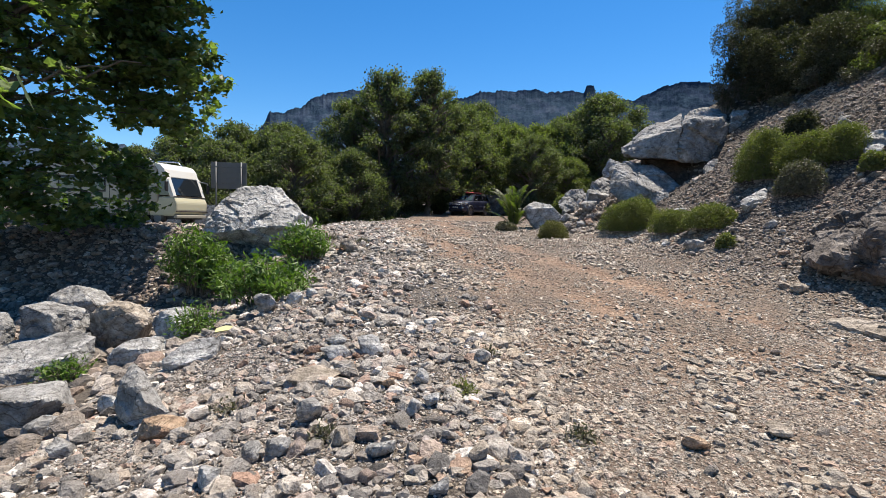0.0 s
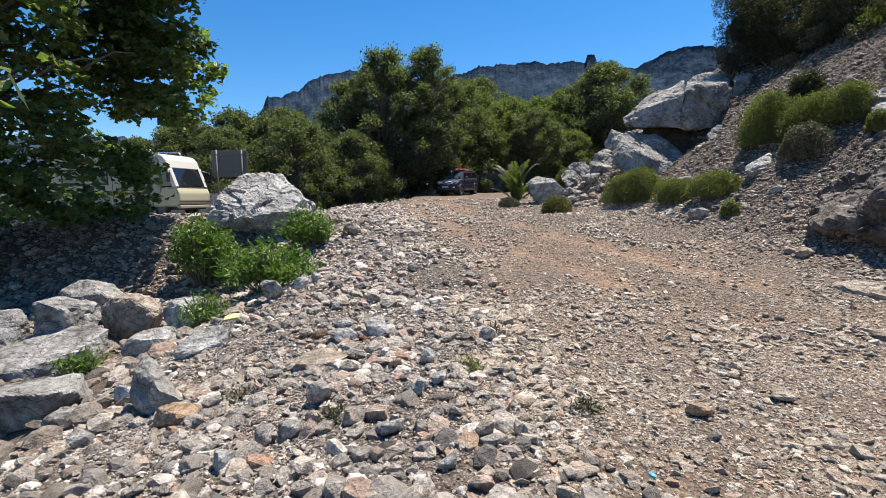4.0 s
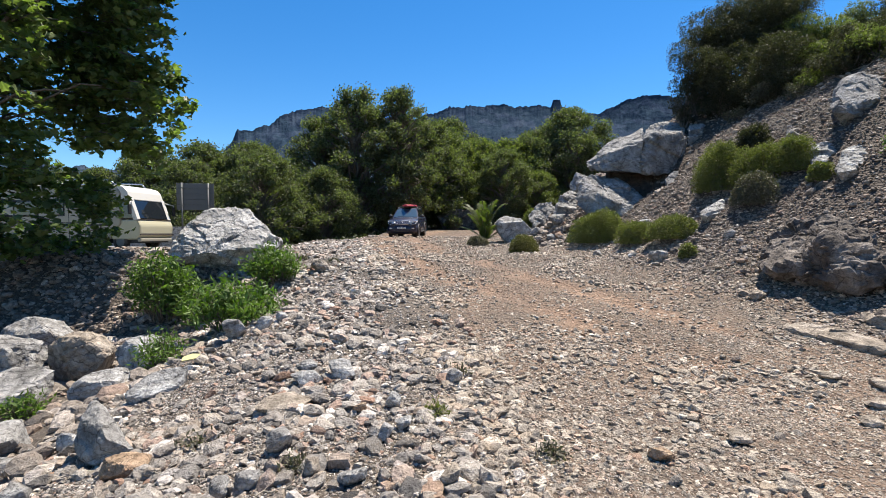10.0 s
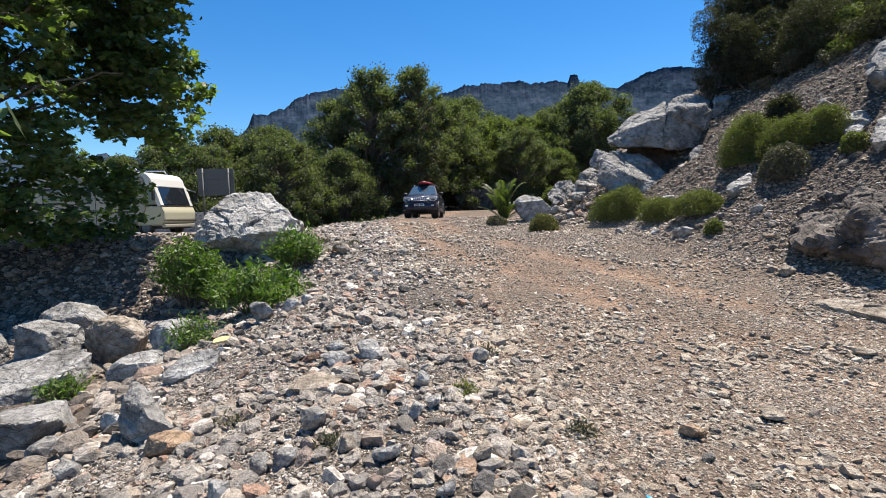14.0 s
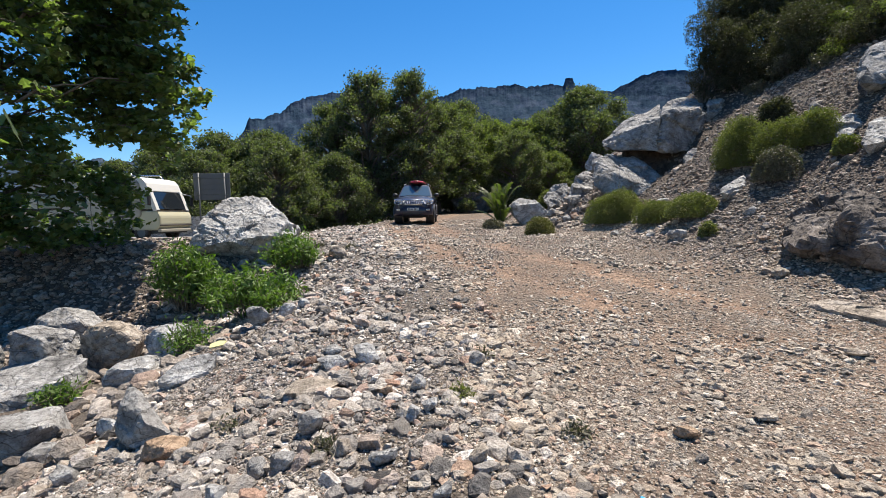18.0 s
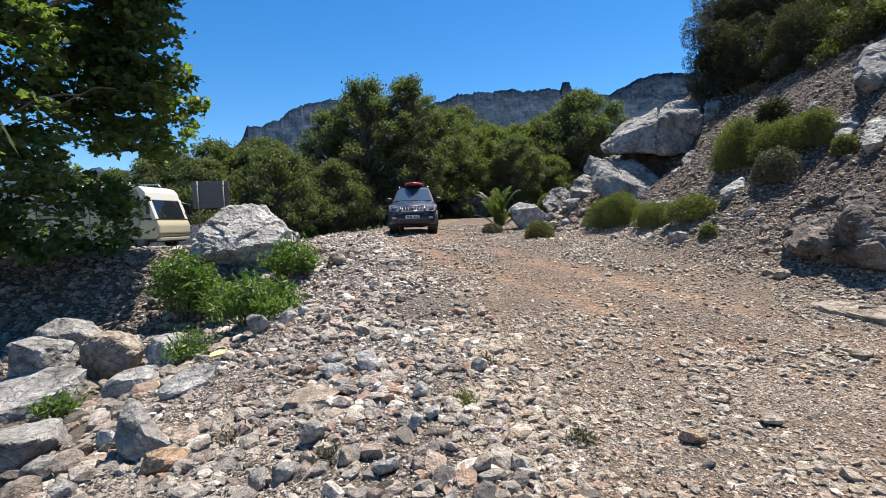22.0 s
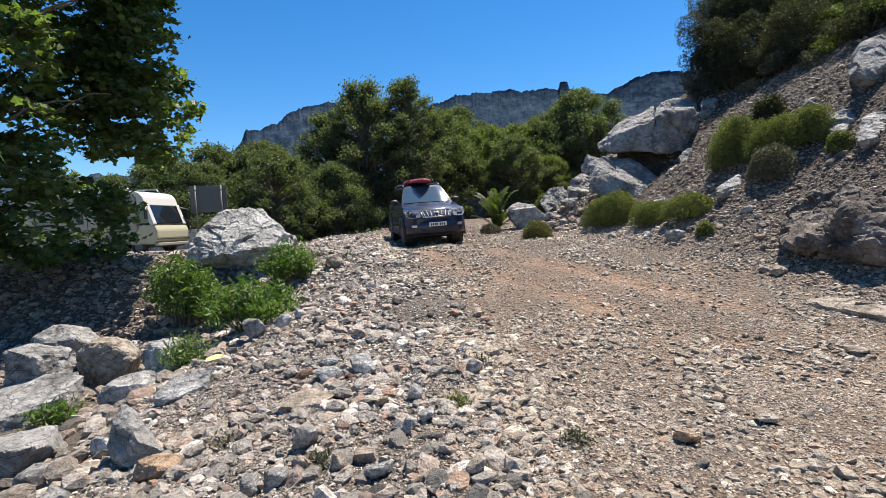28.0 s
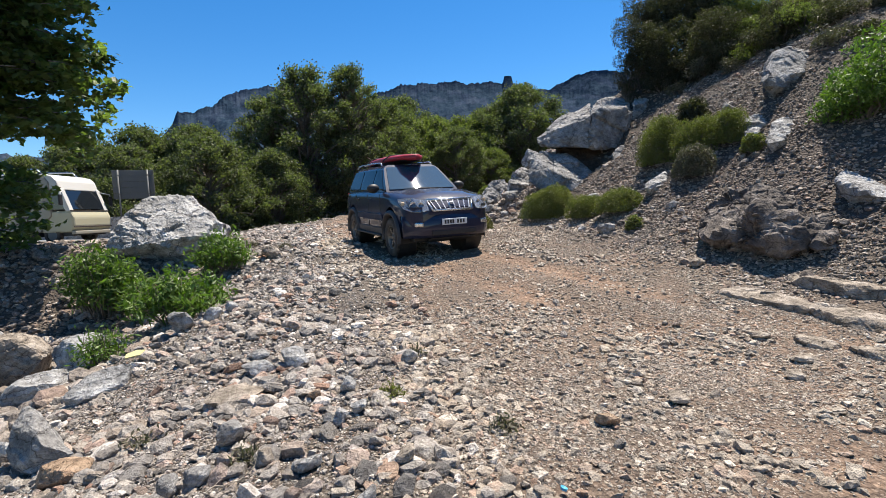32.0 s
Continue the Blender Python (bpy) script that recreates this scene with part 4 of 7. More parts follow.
hewn("rock", "pale split rock on the slope", 8.64, 9.76, 2.94,
     [(-0.55, -0.28, 0.1), (-0.31, -0.08, 0.37), (0.16, 0.02, 0.51), (0.13, -0.18, 0.35), (-0.28, -0.48, 0.08), (-0.59, -0.48, 0.0), (0.39, 0.62, 0.53), (0.75, 0.52, 0.4), (0.28, 0.32, 0.12), (0.15, 0.1, -0.6)], ROCK_PALE, 261, 0, 4, 0.05)
hewn("bedrock", "flat light grey bedrock in the slope", 7.88, 6.50, 1.25,
     [(-0.7, -0.02, 0.59), (-0.25, 0.28, 0.71), (0.05, 0.18, 0.71), (0.29, -0.22, 0.59), (-0.46, -0.82, 0.27), (-0.74, -0.67, 0.29), (-0.81, -0.32, 0.47), (0.75, 1.08, 0.7), (1.44, 0.68, 0.55), (0.44, -0.12, 0.0), (0.15, 0.11, -0.6)], ROCK_PALE, 271, 0, 4, 0.03)
rock("rock", "smooth pale double-headed rock by the track", 3.8, 18.3, (1.7, 1.0, 1.05), ROCK_PALE, (0, 8, -15), 0.15, 201, chops=5)
rock("stone", "angular grey stone beside the track", 5.14, 9.9, (0.38, 0.3, 0.28), ROCK_GREY, (0, 0, 0), 0.15, 211, chops=12)
rock("stone", "small tan stone beside the track", 5.27, 7.05, (0.27, 0.2, 0.15), ROCK_TAN, (0, 0, 0), 0.15, 221, chops=12)


def block(x, y, w, h, material, seed, turn):
    """A jagged rock half sunk in the scree."""
    rng = random.Random(seed)
    pts = []
    for i in range(14):
        d = Vector((rng.gauss(0, 1), rng.gauss(0, 1), rng.gauss(0, 1)))
        d /= max(abs(d.x), abs(d.y), abs(d.z)) ** 0.85
        pts.append((d.x * w * 0.42, d.y * w * 0.36, d.z * h * 0.5))
    hewn("rock", "jagged limestone rock in the scree", x, y, float(height(x, y)) + 0.22 * h, pts, material, seed, turn, 3, 0.035)


for i, (x, y, w, h, m) in enumerate(((5.5, 17.3, 1.0, 0.6, ROCK_GREY), (4.8, 18.5, 1.0, 0.7, ROCK_GREY), (6.1, 17.0, 0.6, 0.5, ROCK_PALE), (5.0, 16.4, 0.45, 0.4, ROCK_GREY), (5.1, 17.0, 0.9, 0.7, ROCK_GREY), (4.5, 17.6, 0.7, 0.5, ROCK_PALE), (5.9, 18.0, 1.1, 0.9, ROCK_GREY), (5.2, 19.0, 0.9, 0.8, ROCK_GREY), (6.6, 18.9, 1.3, 1.1, ROCK_PALE), (3.9, 17.6, 0.55, 0.4, ROCK_GREY),
                                     (4.7, 16.2, 0.5, 0.35, ROCK_PALE), (7.7, 12.6, 0.5, 0.4, ROCK_GREY), (6.2, 12.6, 0.4, 0.3, ROCK_PALE), (5.0, 10.8, 0.3, 0.2, ROCK_PALE),
                                     (4.6, 11.8, 0.35, 0.22, ROCK_GREY), (6.4, 9.4, 0.35, 0.25, ROCK_GREY), (9.0, 11.0, 0.6, 0.4, ROCK_GREY), (4.1, 16.3, 0.4, 0.25, ROCK_TAN))):
    block(x, y, 0.82 * w, 0.78 * h, m, 400 + i, 47 * i)


def stone(label, x, y, w, h, material, seed, turn=0, tilt=0):
    """An angular stone: a rough box with its corners struck off."""
    rng = random.Random(seed)
    pts = []
    for i in range(16):
        d = Vector((rng.gauss(0, 1), rng.gauss(0, 1), rng.gauss(0, 1)))
        d /= max(abs(d.x), abs(d.y), abs(d.z)) ** 0.8
        pts.append((d.x * w * 0.5 * 0.8, d.y * w * 0.38 * 0.8, d.z * h * 0.5))
    m = pose(0, 0, 0, tilt, tilt * 0.6, 0)
    hewn("stone", label, x, y, float(height(x, y)) + h * 0.30 + 0.014, [tuple(m @ Vector(p)) for p in pts], material, seed, turn, 2, 0.02, "stone")


stone("flat tan stone slab with cracked edges", -1.03, 3.98, 0.58, 0.10, ROCK_TAN, 301, 10, 8)
stone("pale grey bedded stone in gravel", -0.98, 4.48, 0.36, 0.15, ROCK_PALE, 302, 12, 5)
stone("pale grey bedded stone in gravel", -0.66, 4.55, 0.38, 0.17, ROCK_PALE, 340, 5, 8)
stone("dark grey angular stone", -0.36, 2.86, 0.21, 0.13, ROCK_GREY, 303, 20, 10)
stone("large blue-grey angular stone", -0.92, 3.26, 0.25, 0.20, ROCK_GREY, 304, 50, 15)
stone("grey angular stone in gravel", -1.13, 2.79, 0.18, 0.14, ROCK_GREY, 305, 80, 12)
stone("grey angular stone in gravel", -0.99, 2.88, 0.17, 0.12, ROCK_GREY, 306, 30, 18)
stone("pinkish pale stone in gravel", -0.62, 2.98, 0.14, 0.13, ROCK_TAN, 307, 0, 0)
stone("white angular stone in gravel", -0.19, 3.36, 0.14, 0.13, ROCK_PALE, 308, 70, 10)
stone("white angular stone in gravel", -0.06, 3.52, 0.16, 0.11, ROCK_PALE, 309, 30, 5)
stone("upright tan stone in gravel", 0.24, 2.78, 0.14, 0.17, ROCK_TAN, 310, 60, 25)
stone("orange-brown pointed stone in gravel", 1.66, 3.02, 0.19, 0.10, ROCK_RUST, 311, -35, 30)
stone("flat tan stone in gravel", 2.36, 3.25, 0.24, 0.07, ROCK_TAN, 312, -15, 8)
stone("white limestone chunk under a bush", -2.09, 6.75, 0.30, 0.22, ROCK_PALE, 313, 20, 10)
stone("white flat limestone chunk", -1.92, 7.05, 0.28, 0.14, ROCK_PALE, 314, -20, 5)
stone("grey limestone chunk under a bush", -2.5, 6.75, 0.42, 0.34, ROCK_GREY, 315, 40, 10)
stone("pink-grey stone in gravel", -0.16, 3.92, 0.16, 0.14, ROCK_PALE, 316, 10, 10)
stone("flat grey stone in gravel", -1.05, 4.8, 0.28, 0.10, ROCK_GREY, 317, -10, 8)
stone("white rounded stone in gravel", -1.27, 2.56, 0.17, 0.11, ROCK_PALE, 318, 0, 0)
stone("small grey stone in gravel", 0.0, 2.48, 0.14, 0.10, ROCK_GREY, 319, 0, 10)
stone("rusty brown stone in gravel", -0.42, 3.85, 0.15, 0.13, ROCK_RUST, 320, 0, 10)
stone("dark grey stone in gravel", 0.38, 4.4, 0.2, 0.13, ROCK_GREY, 321, 25, 10)
stone("pale tan stone at the track's edge", -2.2, 11.2, 0.55, 0.34, ROCK_TAN, 322, 15, 10)
stone("grey broken stone in the gully", -2.64, 3.22, 0.24, 0.16, ROCK_GREY, 323, 15, 10)
stone("grey broken stone in the gully", -3.35, 3.95, 0.30, 0.22, ROCK_GREY, 324, 65, 10)
stone("pale broken stone in the gully", -2.95, 4.2, 0.25, 0.17, ROCK_PALE, 325, 0, 14)
stone("tan broken stone on the track's edge", 4.01, 4.34, 0.26, 0.06, ROCK_TAN, 326, 20, 8)
stone("brown flat stone on the track", 3.95, 3.78, 0.28, 0.06, ROCK_TAN, 327, -20, 8)
stone("brown flat stone on the track", 3.6, 3.5, 0.24, 0.05, ROCK_TAN, 328, -10, 8)
stone("dark stone below the outcrop", 5.85, 5.6, 0.26, 0.15, ROCK_DARK, 329, 0, 8)
for i, (x, y, w, n, h, turn) in enumerate(((5.02, 5.35, 0.5, 1.25, 0.26, 24), (5.32, 4.55, 0.55, 1.0, 0.24, 8), (5.95, 5.3, 0.45, 1.3, 0.24, 14), (4.45, 4.1, 0.34, 0.5, 0.14, 60), (4.75, 3.7, 0.34, 0.55, 0.15, 50))):
    rock("bedrock", "low worn ridge of pale bedrock in the track", x, y, (w, n, h), ROCK_TAN, (7, 0, turn), 0.62, 331 + i, chops=9, relief_depth=0.16)


rock("earth_bank", "steep grey-brown earth bank behind the bend", 6.2, 48.0, (10.0, 3.0, 2.6), ROCK_DARK, (0, 4, 8), 0.25, 351, chops=6, relief_depth=0.16, category="bank")


def loose_stones():
    """The nearest of the loose stones, each one by itself."""
    rng = np.random.default_rng(17)
    meshes = []
    for i in range(18):
        v, f = COARSE[i]
        meshes.append(mesh_from("stone", v * np.array([1.15, 0.85, 0.62]), f, STONES))
    done = 0
    while done < 290:
        x, y = rng.uniform(-2.9, 3.6), rng.uniform(2.2, 6.2)
        if abs(x) > 0.92 * y + 0.3 or rng.uniform() > (1.0 if x < 0.8 else 0.45):
            continue
        s = 0.045 + (0.12 if x < 0.6 else 0.06) * rng.uniform() ** 2.6
        ob = new("stone", meshes[done % 18])
        ob.parent = ground
        ob.matrix_world = pose(x, y, float(height(x, y)) + s * 0.12, rng.normal(0, 14), rng.normal(0, 14), rng.uniform(0, 360)) @ Matrix.Diagonal((s, s, s, 1))
        done += 1


loose_stones()

# ---------------------------------------------------------------- plants
PLANE_OUTLINE = np.array([(0.0, 0.0), (0.44, -0.06), (0.13, 0.20), (0.66, 0.46), (0.12, 0.42), (0.0, 1.0), (-0.12, 0.42), (-0.66, 0.46), (-0.13, 0.20), (-0.44, -0.06)])
LONG_OUTLINE = np.array([(0.0, 0.0), (0.15, 0.45), (0.0, 1.0), (-0.15, 0.45)])
OVAL_OUTLINE = np.array([(0.0, 0.0), (0.36, 0.5), (0.0, 1.0), (-0.36, 0.5)])


def leaves(rng, places, size, outline, lie=0.75):
    """Vertices and faces of many small leaves, folded along their ribs, at their places."""
    n, k = len(places), len(outline)
    s = size * rng.uniform(0.65, 1.25, n)
    local = np.zeros((n, k, 3))
    local[..., 0], local[..., 1] = outline[:, 0] * s[:, None], outline[:, 1] * s[:, None]
    local[..., 2] = -0.45 * np.abs(outline[:, 0]) * s[:, None] * rng.uniform(0, 1, (n, 1))
    local = np.einsum("nij,nkj->nki", turns(rng, n, lie), local)
    v = local + places[:, None]
    # fan from the tip, so that both halves meet on the rib
    o = np.roll(np.arange(k), -(k // 2))
    f = np.stack([np.full(k - 2, o[0]), o[1:-1], o[2:]], -1)[None] + (np.arange(n) * k)[:, None, None]
    return v.reshape(-1, 3), f.reshape(-1, 3)


def limb_mesh(name, lines, material, sides=7):
    """Tapered round limbs along lines of (point, radius)."""
    vs, fs = [], []
    for line in lines:
        base = len(vs)
        for i, (p, r) in enumerate(line):
            q = Vector(line[min(i + 1, len(line) - 1)][0]) - Vector(line[max(i - 1, 0)][0])
            m = q.to_track_quat("Z", "Y").to_matrix()
            for j in range(sides):
                a = 2 * math.pi * j / sides
                vs.append(tuple(Vector(p) + m @ Vector((r * math.cos(a), r * math.sin(a), 0))))
        for i in range(len(line) - 1):
            for j in range(sides):
                a, b = base + i * sides + j, base + i * sides + (j + 1) % sides
                fs.append((a, b, b + sides, a + sides))
    return mesh_from(name, vs, fs, material, True)


def limb(rng, start, end, r0, r1, steps=6, sway=0.12):
    a, b = Vector(start), Vector(end)
    d = (b - a).length
    out = []
    for i in range(steps + 1):
        t = i / steps
        w = Vector((rng.normal(), rng.normal(), rng.normal())) * sway * d * 0.35 * math.sin(math.pi * t)
        w.z += 0.12 * d * math.sin(math.pi * t)
        out.append((tuple(a.lerp(b, t) + w), r0 * (1 - t) + r1 * t))
    return out


def clumps(rng, centres, radii, per, flat=0.8, shell=0.55):
    """Points gathered in uneven clumps, denser towards their skins."""
    out = []
    for c, r in zip(centres, radii):
        n = int(per * r * r)
        d = rng.normal(0, 1, (n, 3))
        d /= np.linalg.norm(d, axis=1, keepdims=True)
        u = rng.uniform(shell, 1.0, (n, 1)) * (1 + 0.22 * np.sin(d[:, :1] * 5 + c[0]) * np.cos(d[:, 1:2] * 4 + c[1]))
        out.append(np.asarray(c) + d * u * r * np.array([1, 1, flat]))
    return np.concatenate(out)


def tree_template(seed, tall, wide, leaf, material, per=130, clumpiness=26, low=0.12, outline=OVAL_OUTLINE):
    """A woodland tree at the origin: trunk with limbs, and a crown of leaf clumps."""
    rng = np.random.default_rng(seed)
    thing = new("tree")
    forks, centres, radii = [], [], []
    trunk_top = tall * 0.62
    lines = [limb(rng, (0, 0, -0.3), (rng.normal() * 0.5, rng.normal() * 0.5, trunk_top), 0.022 * tall, 0.008 * tall, 9, 0.05)]
    for i in range(clumpiness):
        h = low + (1 - low) * (i + 0.5) / clumpiness
        a = i * 2.4 + rng.uniform(-0.5, 0.5)
        reach = wide * (math.sin(math.pi * min(0.97, 0.18 + 0.8 * h)) ** 0.7) * math.sqrt(rng.uniform(0.12, 1.0))
        c = (reach * math.cos(a), reach * math.sin(a), h * tall * 0.92)
        r = wide * rng.uniform(0.10, 0.26)
        centres.append(c), radii.append(r)
        z0 = min(trunk_top, max(0.15 * tall, c[2] - reach * 0.7))
        lines.append(limb(rng, (0, 0, z0), c, 0.008 * tall, 0.002 * tall))
    t = new("trunk", limb_mesh("trunk", lines, BARK))
    t.parent = thing
    v, f = leaves(rng, clumps(rng, centres, radii, per, 0.72, 0.15), leaf, outline, 0.85)
    c = new("crown", mesh_from("crown", v, f, material))
    c.parent = thing
    return thing


def place_tree(template, x, y, scale, turn, label, used, z=None):
    zz = float(height(x, y)) if z is None else z
    m = pose(x, y, zz, 0, 0, turn)
    if template.name not in used:
        used.add(template.name)
        ob = template
        ob.matrix_world = m
    else:
        ob = copy_thing(template, m)
    ob.scale = (scale, scale, scale)
    return tagged(ob, label, "tree", "woodland trees")


def woodland():
    used = set()
    a = tree_template(3, 14.5, 4.3, 0.19, LEAF_WOOD, 400, 150, 0.13)
    b = tree_template(7, 11.5, 4.8, 0.19, LEAF_WOOD, 360, 135, 0.12)
    c = tree_template(9, 10.0, 4.6, 0.19, LEAF_BRIGHT, 360, 130, 0.06)
    tall, oak, young = "tall dark-green broadleaf tree above the track", "broad dark-green tree with a shaded trunk", "bright green broadleaf tree"
    for x, y, s, turn, kind in ((-5.15, 42, 1.08, 20, a), (-1.5, 42.5, 0.91, 130, a), (-8.4, 43, 0.93, 200, a), (-13.2, 40, 0.93, 60, b), (-16.8, 39, 0.91, 160, b), (-20.2, 38, 0.86, 250, b),
                                (-10.5, 34, 0.78, 90, b), (-7.0, 37, 0.72, 10, b), (-15.0, 33, 0.72, 300, b), (0.9, 48, 1.0, 75, b), (3.6, 51, 1.05, 190, c), (7.0, 53, 1.05, 20, c),
                                (10.6, 54, 1.05, 110, c), (14.0, 55, 1.05, 240, b), (17.6, 54, 1.25, 310, b), (21.5, 58, 1.0, 40, c), (26, 60, 1.1, 140, c), (8.5, 47, 0.72, 200, b),
                                (-24.0, 38, 0.72, 30, b), (-28, 40, 0.72, 120, b), (4.0, 60, 1.25, 260, b), (-18.0, 46, 0.85, 330, b), (-21.5, 32, 0.6, 70, b), (12.5, 48.5, 0.62, 15, c)):
        place_tree(kind, x, y, s, turn, tall if kind is a else oak if kind is b else young, used)


woodland()


def bush(name, label, x, y, wide, tall, material, leaf, outline, seed, per=900, upright=0.5, z=None, group="", deep=1.0, category="shrub"):
    """A shrub: twigs from one foot, with leaves along them."""
    rng = np.random.default_rng(seed)
    thing = new(name)
    zz = float(height(x, y)) if z is None else z
    thing.matrix_world = pose(x, y, zz)
    n = int(26 + 30 * wide)
    lines, points = [], []
    for _ in range(n):
        a, r = rng.uniform(0, 2 * np.pi), np.sqrt(rng.uniform(0, 1))
        end = np.array([wide * 0.5 * r * np.cos(a), wide * 0.5 * deep * r * np.sin(a), tall * (1 - (1 - upright) * r * r) * rng.uniform(0.72, 1.05)])
        foot = end * np.array([0.35, 0.35, 0]) + np.array([0, 0, -0.04])
        lines.append(limb(rng, foot, end, 0.006 + 0.006 * tall, 0.002, 3, 0.2))
        k = int(per * wide * max(tall, 0.3) / n)
        t = rng.uniform(0.25, 1.0, (k, 1)) ** 0.7
        points.append(foot + (end - foot) * t + rng.normal(0, 1, (k, 3)) * np.array([0.07, 0.07, 0.05]) * (0.5 + wide * 0.5))
    st = tagged(new("branchwork", limb_mesh("branchwork", lines, BARK, 4)), kind="stuff")
    st.parent = thing
    pts = np.concatenate(points)
    pts[:, 2] = np.maximum(pts[:, 2], 0.02)
    v, f = leaves(rng, pts, leaf, outline)
    fo = new("foliage", mesh_from("foliage", v, f, material))
    fo.parent = thing
    return tagged(thing, label, category, group)


def dome(name, label, x, y, wide, tall, material, leaf, outline, seed, per=15000, lumps=9, z=None, group="", category="shrub", lean=0.0):
    """A dense rounded shrub: short twigs inside a lumpy skin of tiny leaves."""
    rng = np.random.default_rng(seed)
    thing = new(name)
    zz = float(height(x, y)) if z is None else z
    thing.matrix_world = pose(x, y, zz)
    centres, radii, lines = [], [], []
    for i in range(lumps):
        a, r = rng.uniform(0, 2 * np.pi), math.sqrt(rng.uniform(0, 1)) * 0.22
        size = rng.uniform(0.24, 0.36)
        centres.append((wide * r * math.cos(a), wide * r * math.sin(a), 0)), radii.append(size)
        lines.append(limb(rng, (0, 0, -0.05), (wide * r * math.cos(a), wide * r * math.sin(a), tall * 0.7), 0.012 + 0.01 * tall, 0.004, 4, 0.2))
    pts = []
    for c, r in zip(centres, radii):
        n = int(per * wide * (wide + tall) * 0.5 * r * r)
        d = rng.normal(0, 1, (n, 3))
        d /= np.linalg.norm(d, axis=1, keepdims=True)
        d[:, 2] = np.abs(d[:, 2])
        top = tall * (1 - 1.6 * (c[0] ** 2 + c[1] ** 2) / wide ** 2) * rng.uniform(0.85, 1.05)
        u = rng.uniform(0.88, 1.03, (n, 1)) * (1 + 0.07 * np.sin(d[:, :1] * 9 + seed) * np.cos(d[:, 1:2] * 8))
        q = d * u * np.array([wide * r, wide * r, top])
        pts.append(q + np.array([c[0], c[1], lean * c[0]]))
    pts = np.concatenate(pts)
    pts[:, 2] = np.maximum(pts[:, 2] - 0.02, -0.02)
    br = tagged(new("branchwork", limb_mesh("branchwork", lines, BARK, 4)), kind="stuff")
    br.parent = thing
    v, f = leaves(rng, pts, leaf, outline)
    fo = new("foliage", mesh_from("foliage", v, f, material))
    fo.parent = thing
    return tagged(thing, label, category, group)


OL = "bright green leafy bush growing in rubble"
bush("bush", OL, -5.3, 10.3, 1.35, 1.55, LEAF_BUSH, 0.13, LONG_OUTLINE, 1, 1900)
bush("bush", OL, -4.3, 10.0, 0.95, 0.85, LEAF_BUSH, 0.13, LONG_OUTLINE, 2, 1900)
bush("bush", OL, -2.95, 8.0, 1.5, 0.85, LEAF_BUSH, 0.13, LONG_OUTLINE, 3, 2100)
bush("bush", OL, -3.2, 11.0, 1.25, 0.95, LEAF_BUSH, 0.13, LONG_OUTLINE, 4, 1900)
bush("bush", "small bright green bush among rocks", -3.55, 6.85, 0.68, 0.52, LEAF_BUSH, 0.09, LONG_OUTLINE, 5, 2200)
bush("grass_tuft", "green wiry tuft on a rock slab", -5.25, 6.6, 0.6, 0.28, LEAF_BUSH, 0.10, LONG_OUTLINE, 6, 2600, category="grass")
CU = "low yellow-green cushion shrub on the scree"
dome("shrub", CU, 7.45, 11.6, 1.5, 1.25, LEAF_CUSHION, 0.034, OVAL_OUTLINE, 11)
dome("shrub", CU, 7.75, 10.5, 1.25, 0.9, LEAF_CUSHION, 0.034, OVAL_OUTLINE, 12)
dome("shrub", "grey-brown dry shrub on the scree", 7.2, 9.8, 0.9, 0.7, LEAF_DRY, 0.036, OVAL_OUTLINE, 13)
dome("shrub", CU, 5.25, 13.6, 1.9, 0.95, LEAF_CUSHION, 0.034, OVAL_OUTLINE, 14)
dome("shrub", CU, 5.55, 11.8, 1.15, 0.6, LEAF_CUSHION, 0.034, OVAL_OUTLINE, 15)
dome("shrub", CU, 5.95, 10.7, 1.3, 0.55, LEAF_CUSHION, 0.034, OVAL_OUTLINE, 16)
dome("shrub", "brownish low cushion shrub by the track", 3.32, 14.4, 1.15, 0.6, LEAF_OLIVE, 0.034, OVAL_OUTLINE, 17)
dome("shrub", "small olive cushion shrub", 5.6, 9.5, 0.42, 0.3, LEAF_CUSHION, 0.04, OVAL_OUTLINE, 18)


def thicket(x, y, wide, tall, lift, material, seed, leaf=0.05, name="scrub_oak", label="dense dull evergreen oak scrub above the slope", group="oak scrub", outline=OVAL_OUTLINE, density=1.0):
    """A bushy oak of many rounded leaf clumps on a few stems."""
    rng = np.random.default_rng(seed)
    thing = new(name)
    thing.matrix_world = pose(x, y, float(height(x, y)) - 0.15)
    centres, radii, lines = [], [], []
    for i in range(int(9 + 6 * wide)):
        d = rng.normal(0, 1, 3)
        d /= np.linalg.norm(d)
        u = rng.uniform(0.3, 0.8)
        c = (0.5 * wide * d[0] * u, 0.5 * wide * d[1] * u, lift + 0.5 * tall * (1 + d[2] * u))
        centres.append(c), radii.append(rng.uniform(0.16, 0.27) * min(wide, tall * 1.2))
        lines.append(limb(rng, (0.1 * c[0], 0.1 * c[1], 0), c, 0.012 + 0.008 * tall, 0.004, 5, 0.15))
    t = tagged(new("branchwork", limb_mesh("branchwork", lines, BARK, 4)), kind="stuff")
    t.parent = thing
    v, f = leaves(rng, clumps(rng, centres, radii, 1500 * density * (0.085 / leaf) ** 2, 0.85, 0.72), leaf, outline)
    c = new("crown", mesh_from("crown", v, f, material))
    c.parent = thing
    tagged(thing, label, "shrub", group)


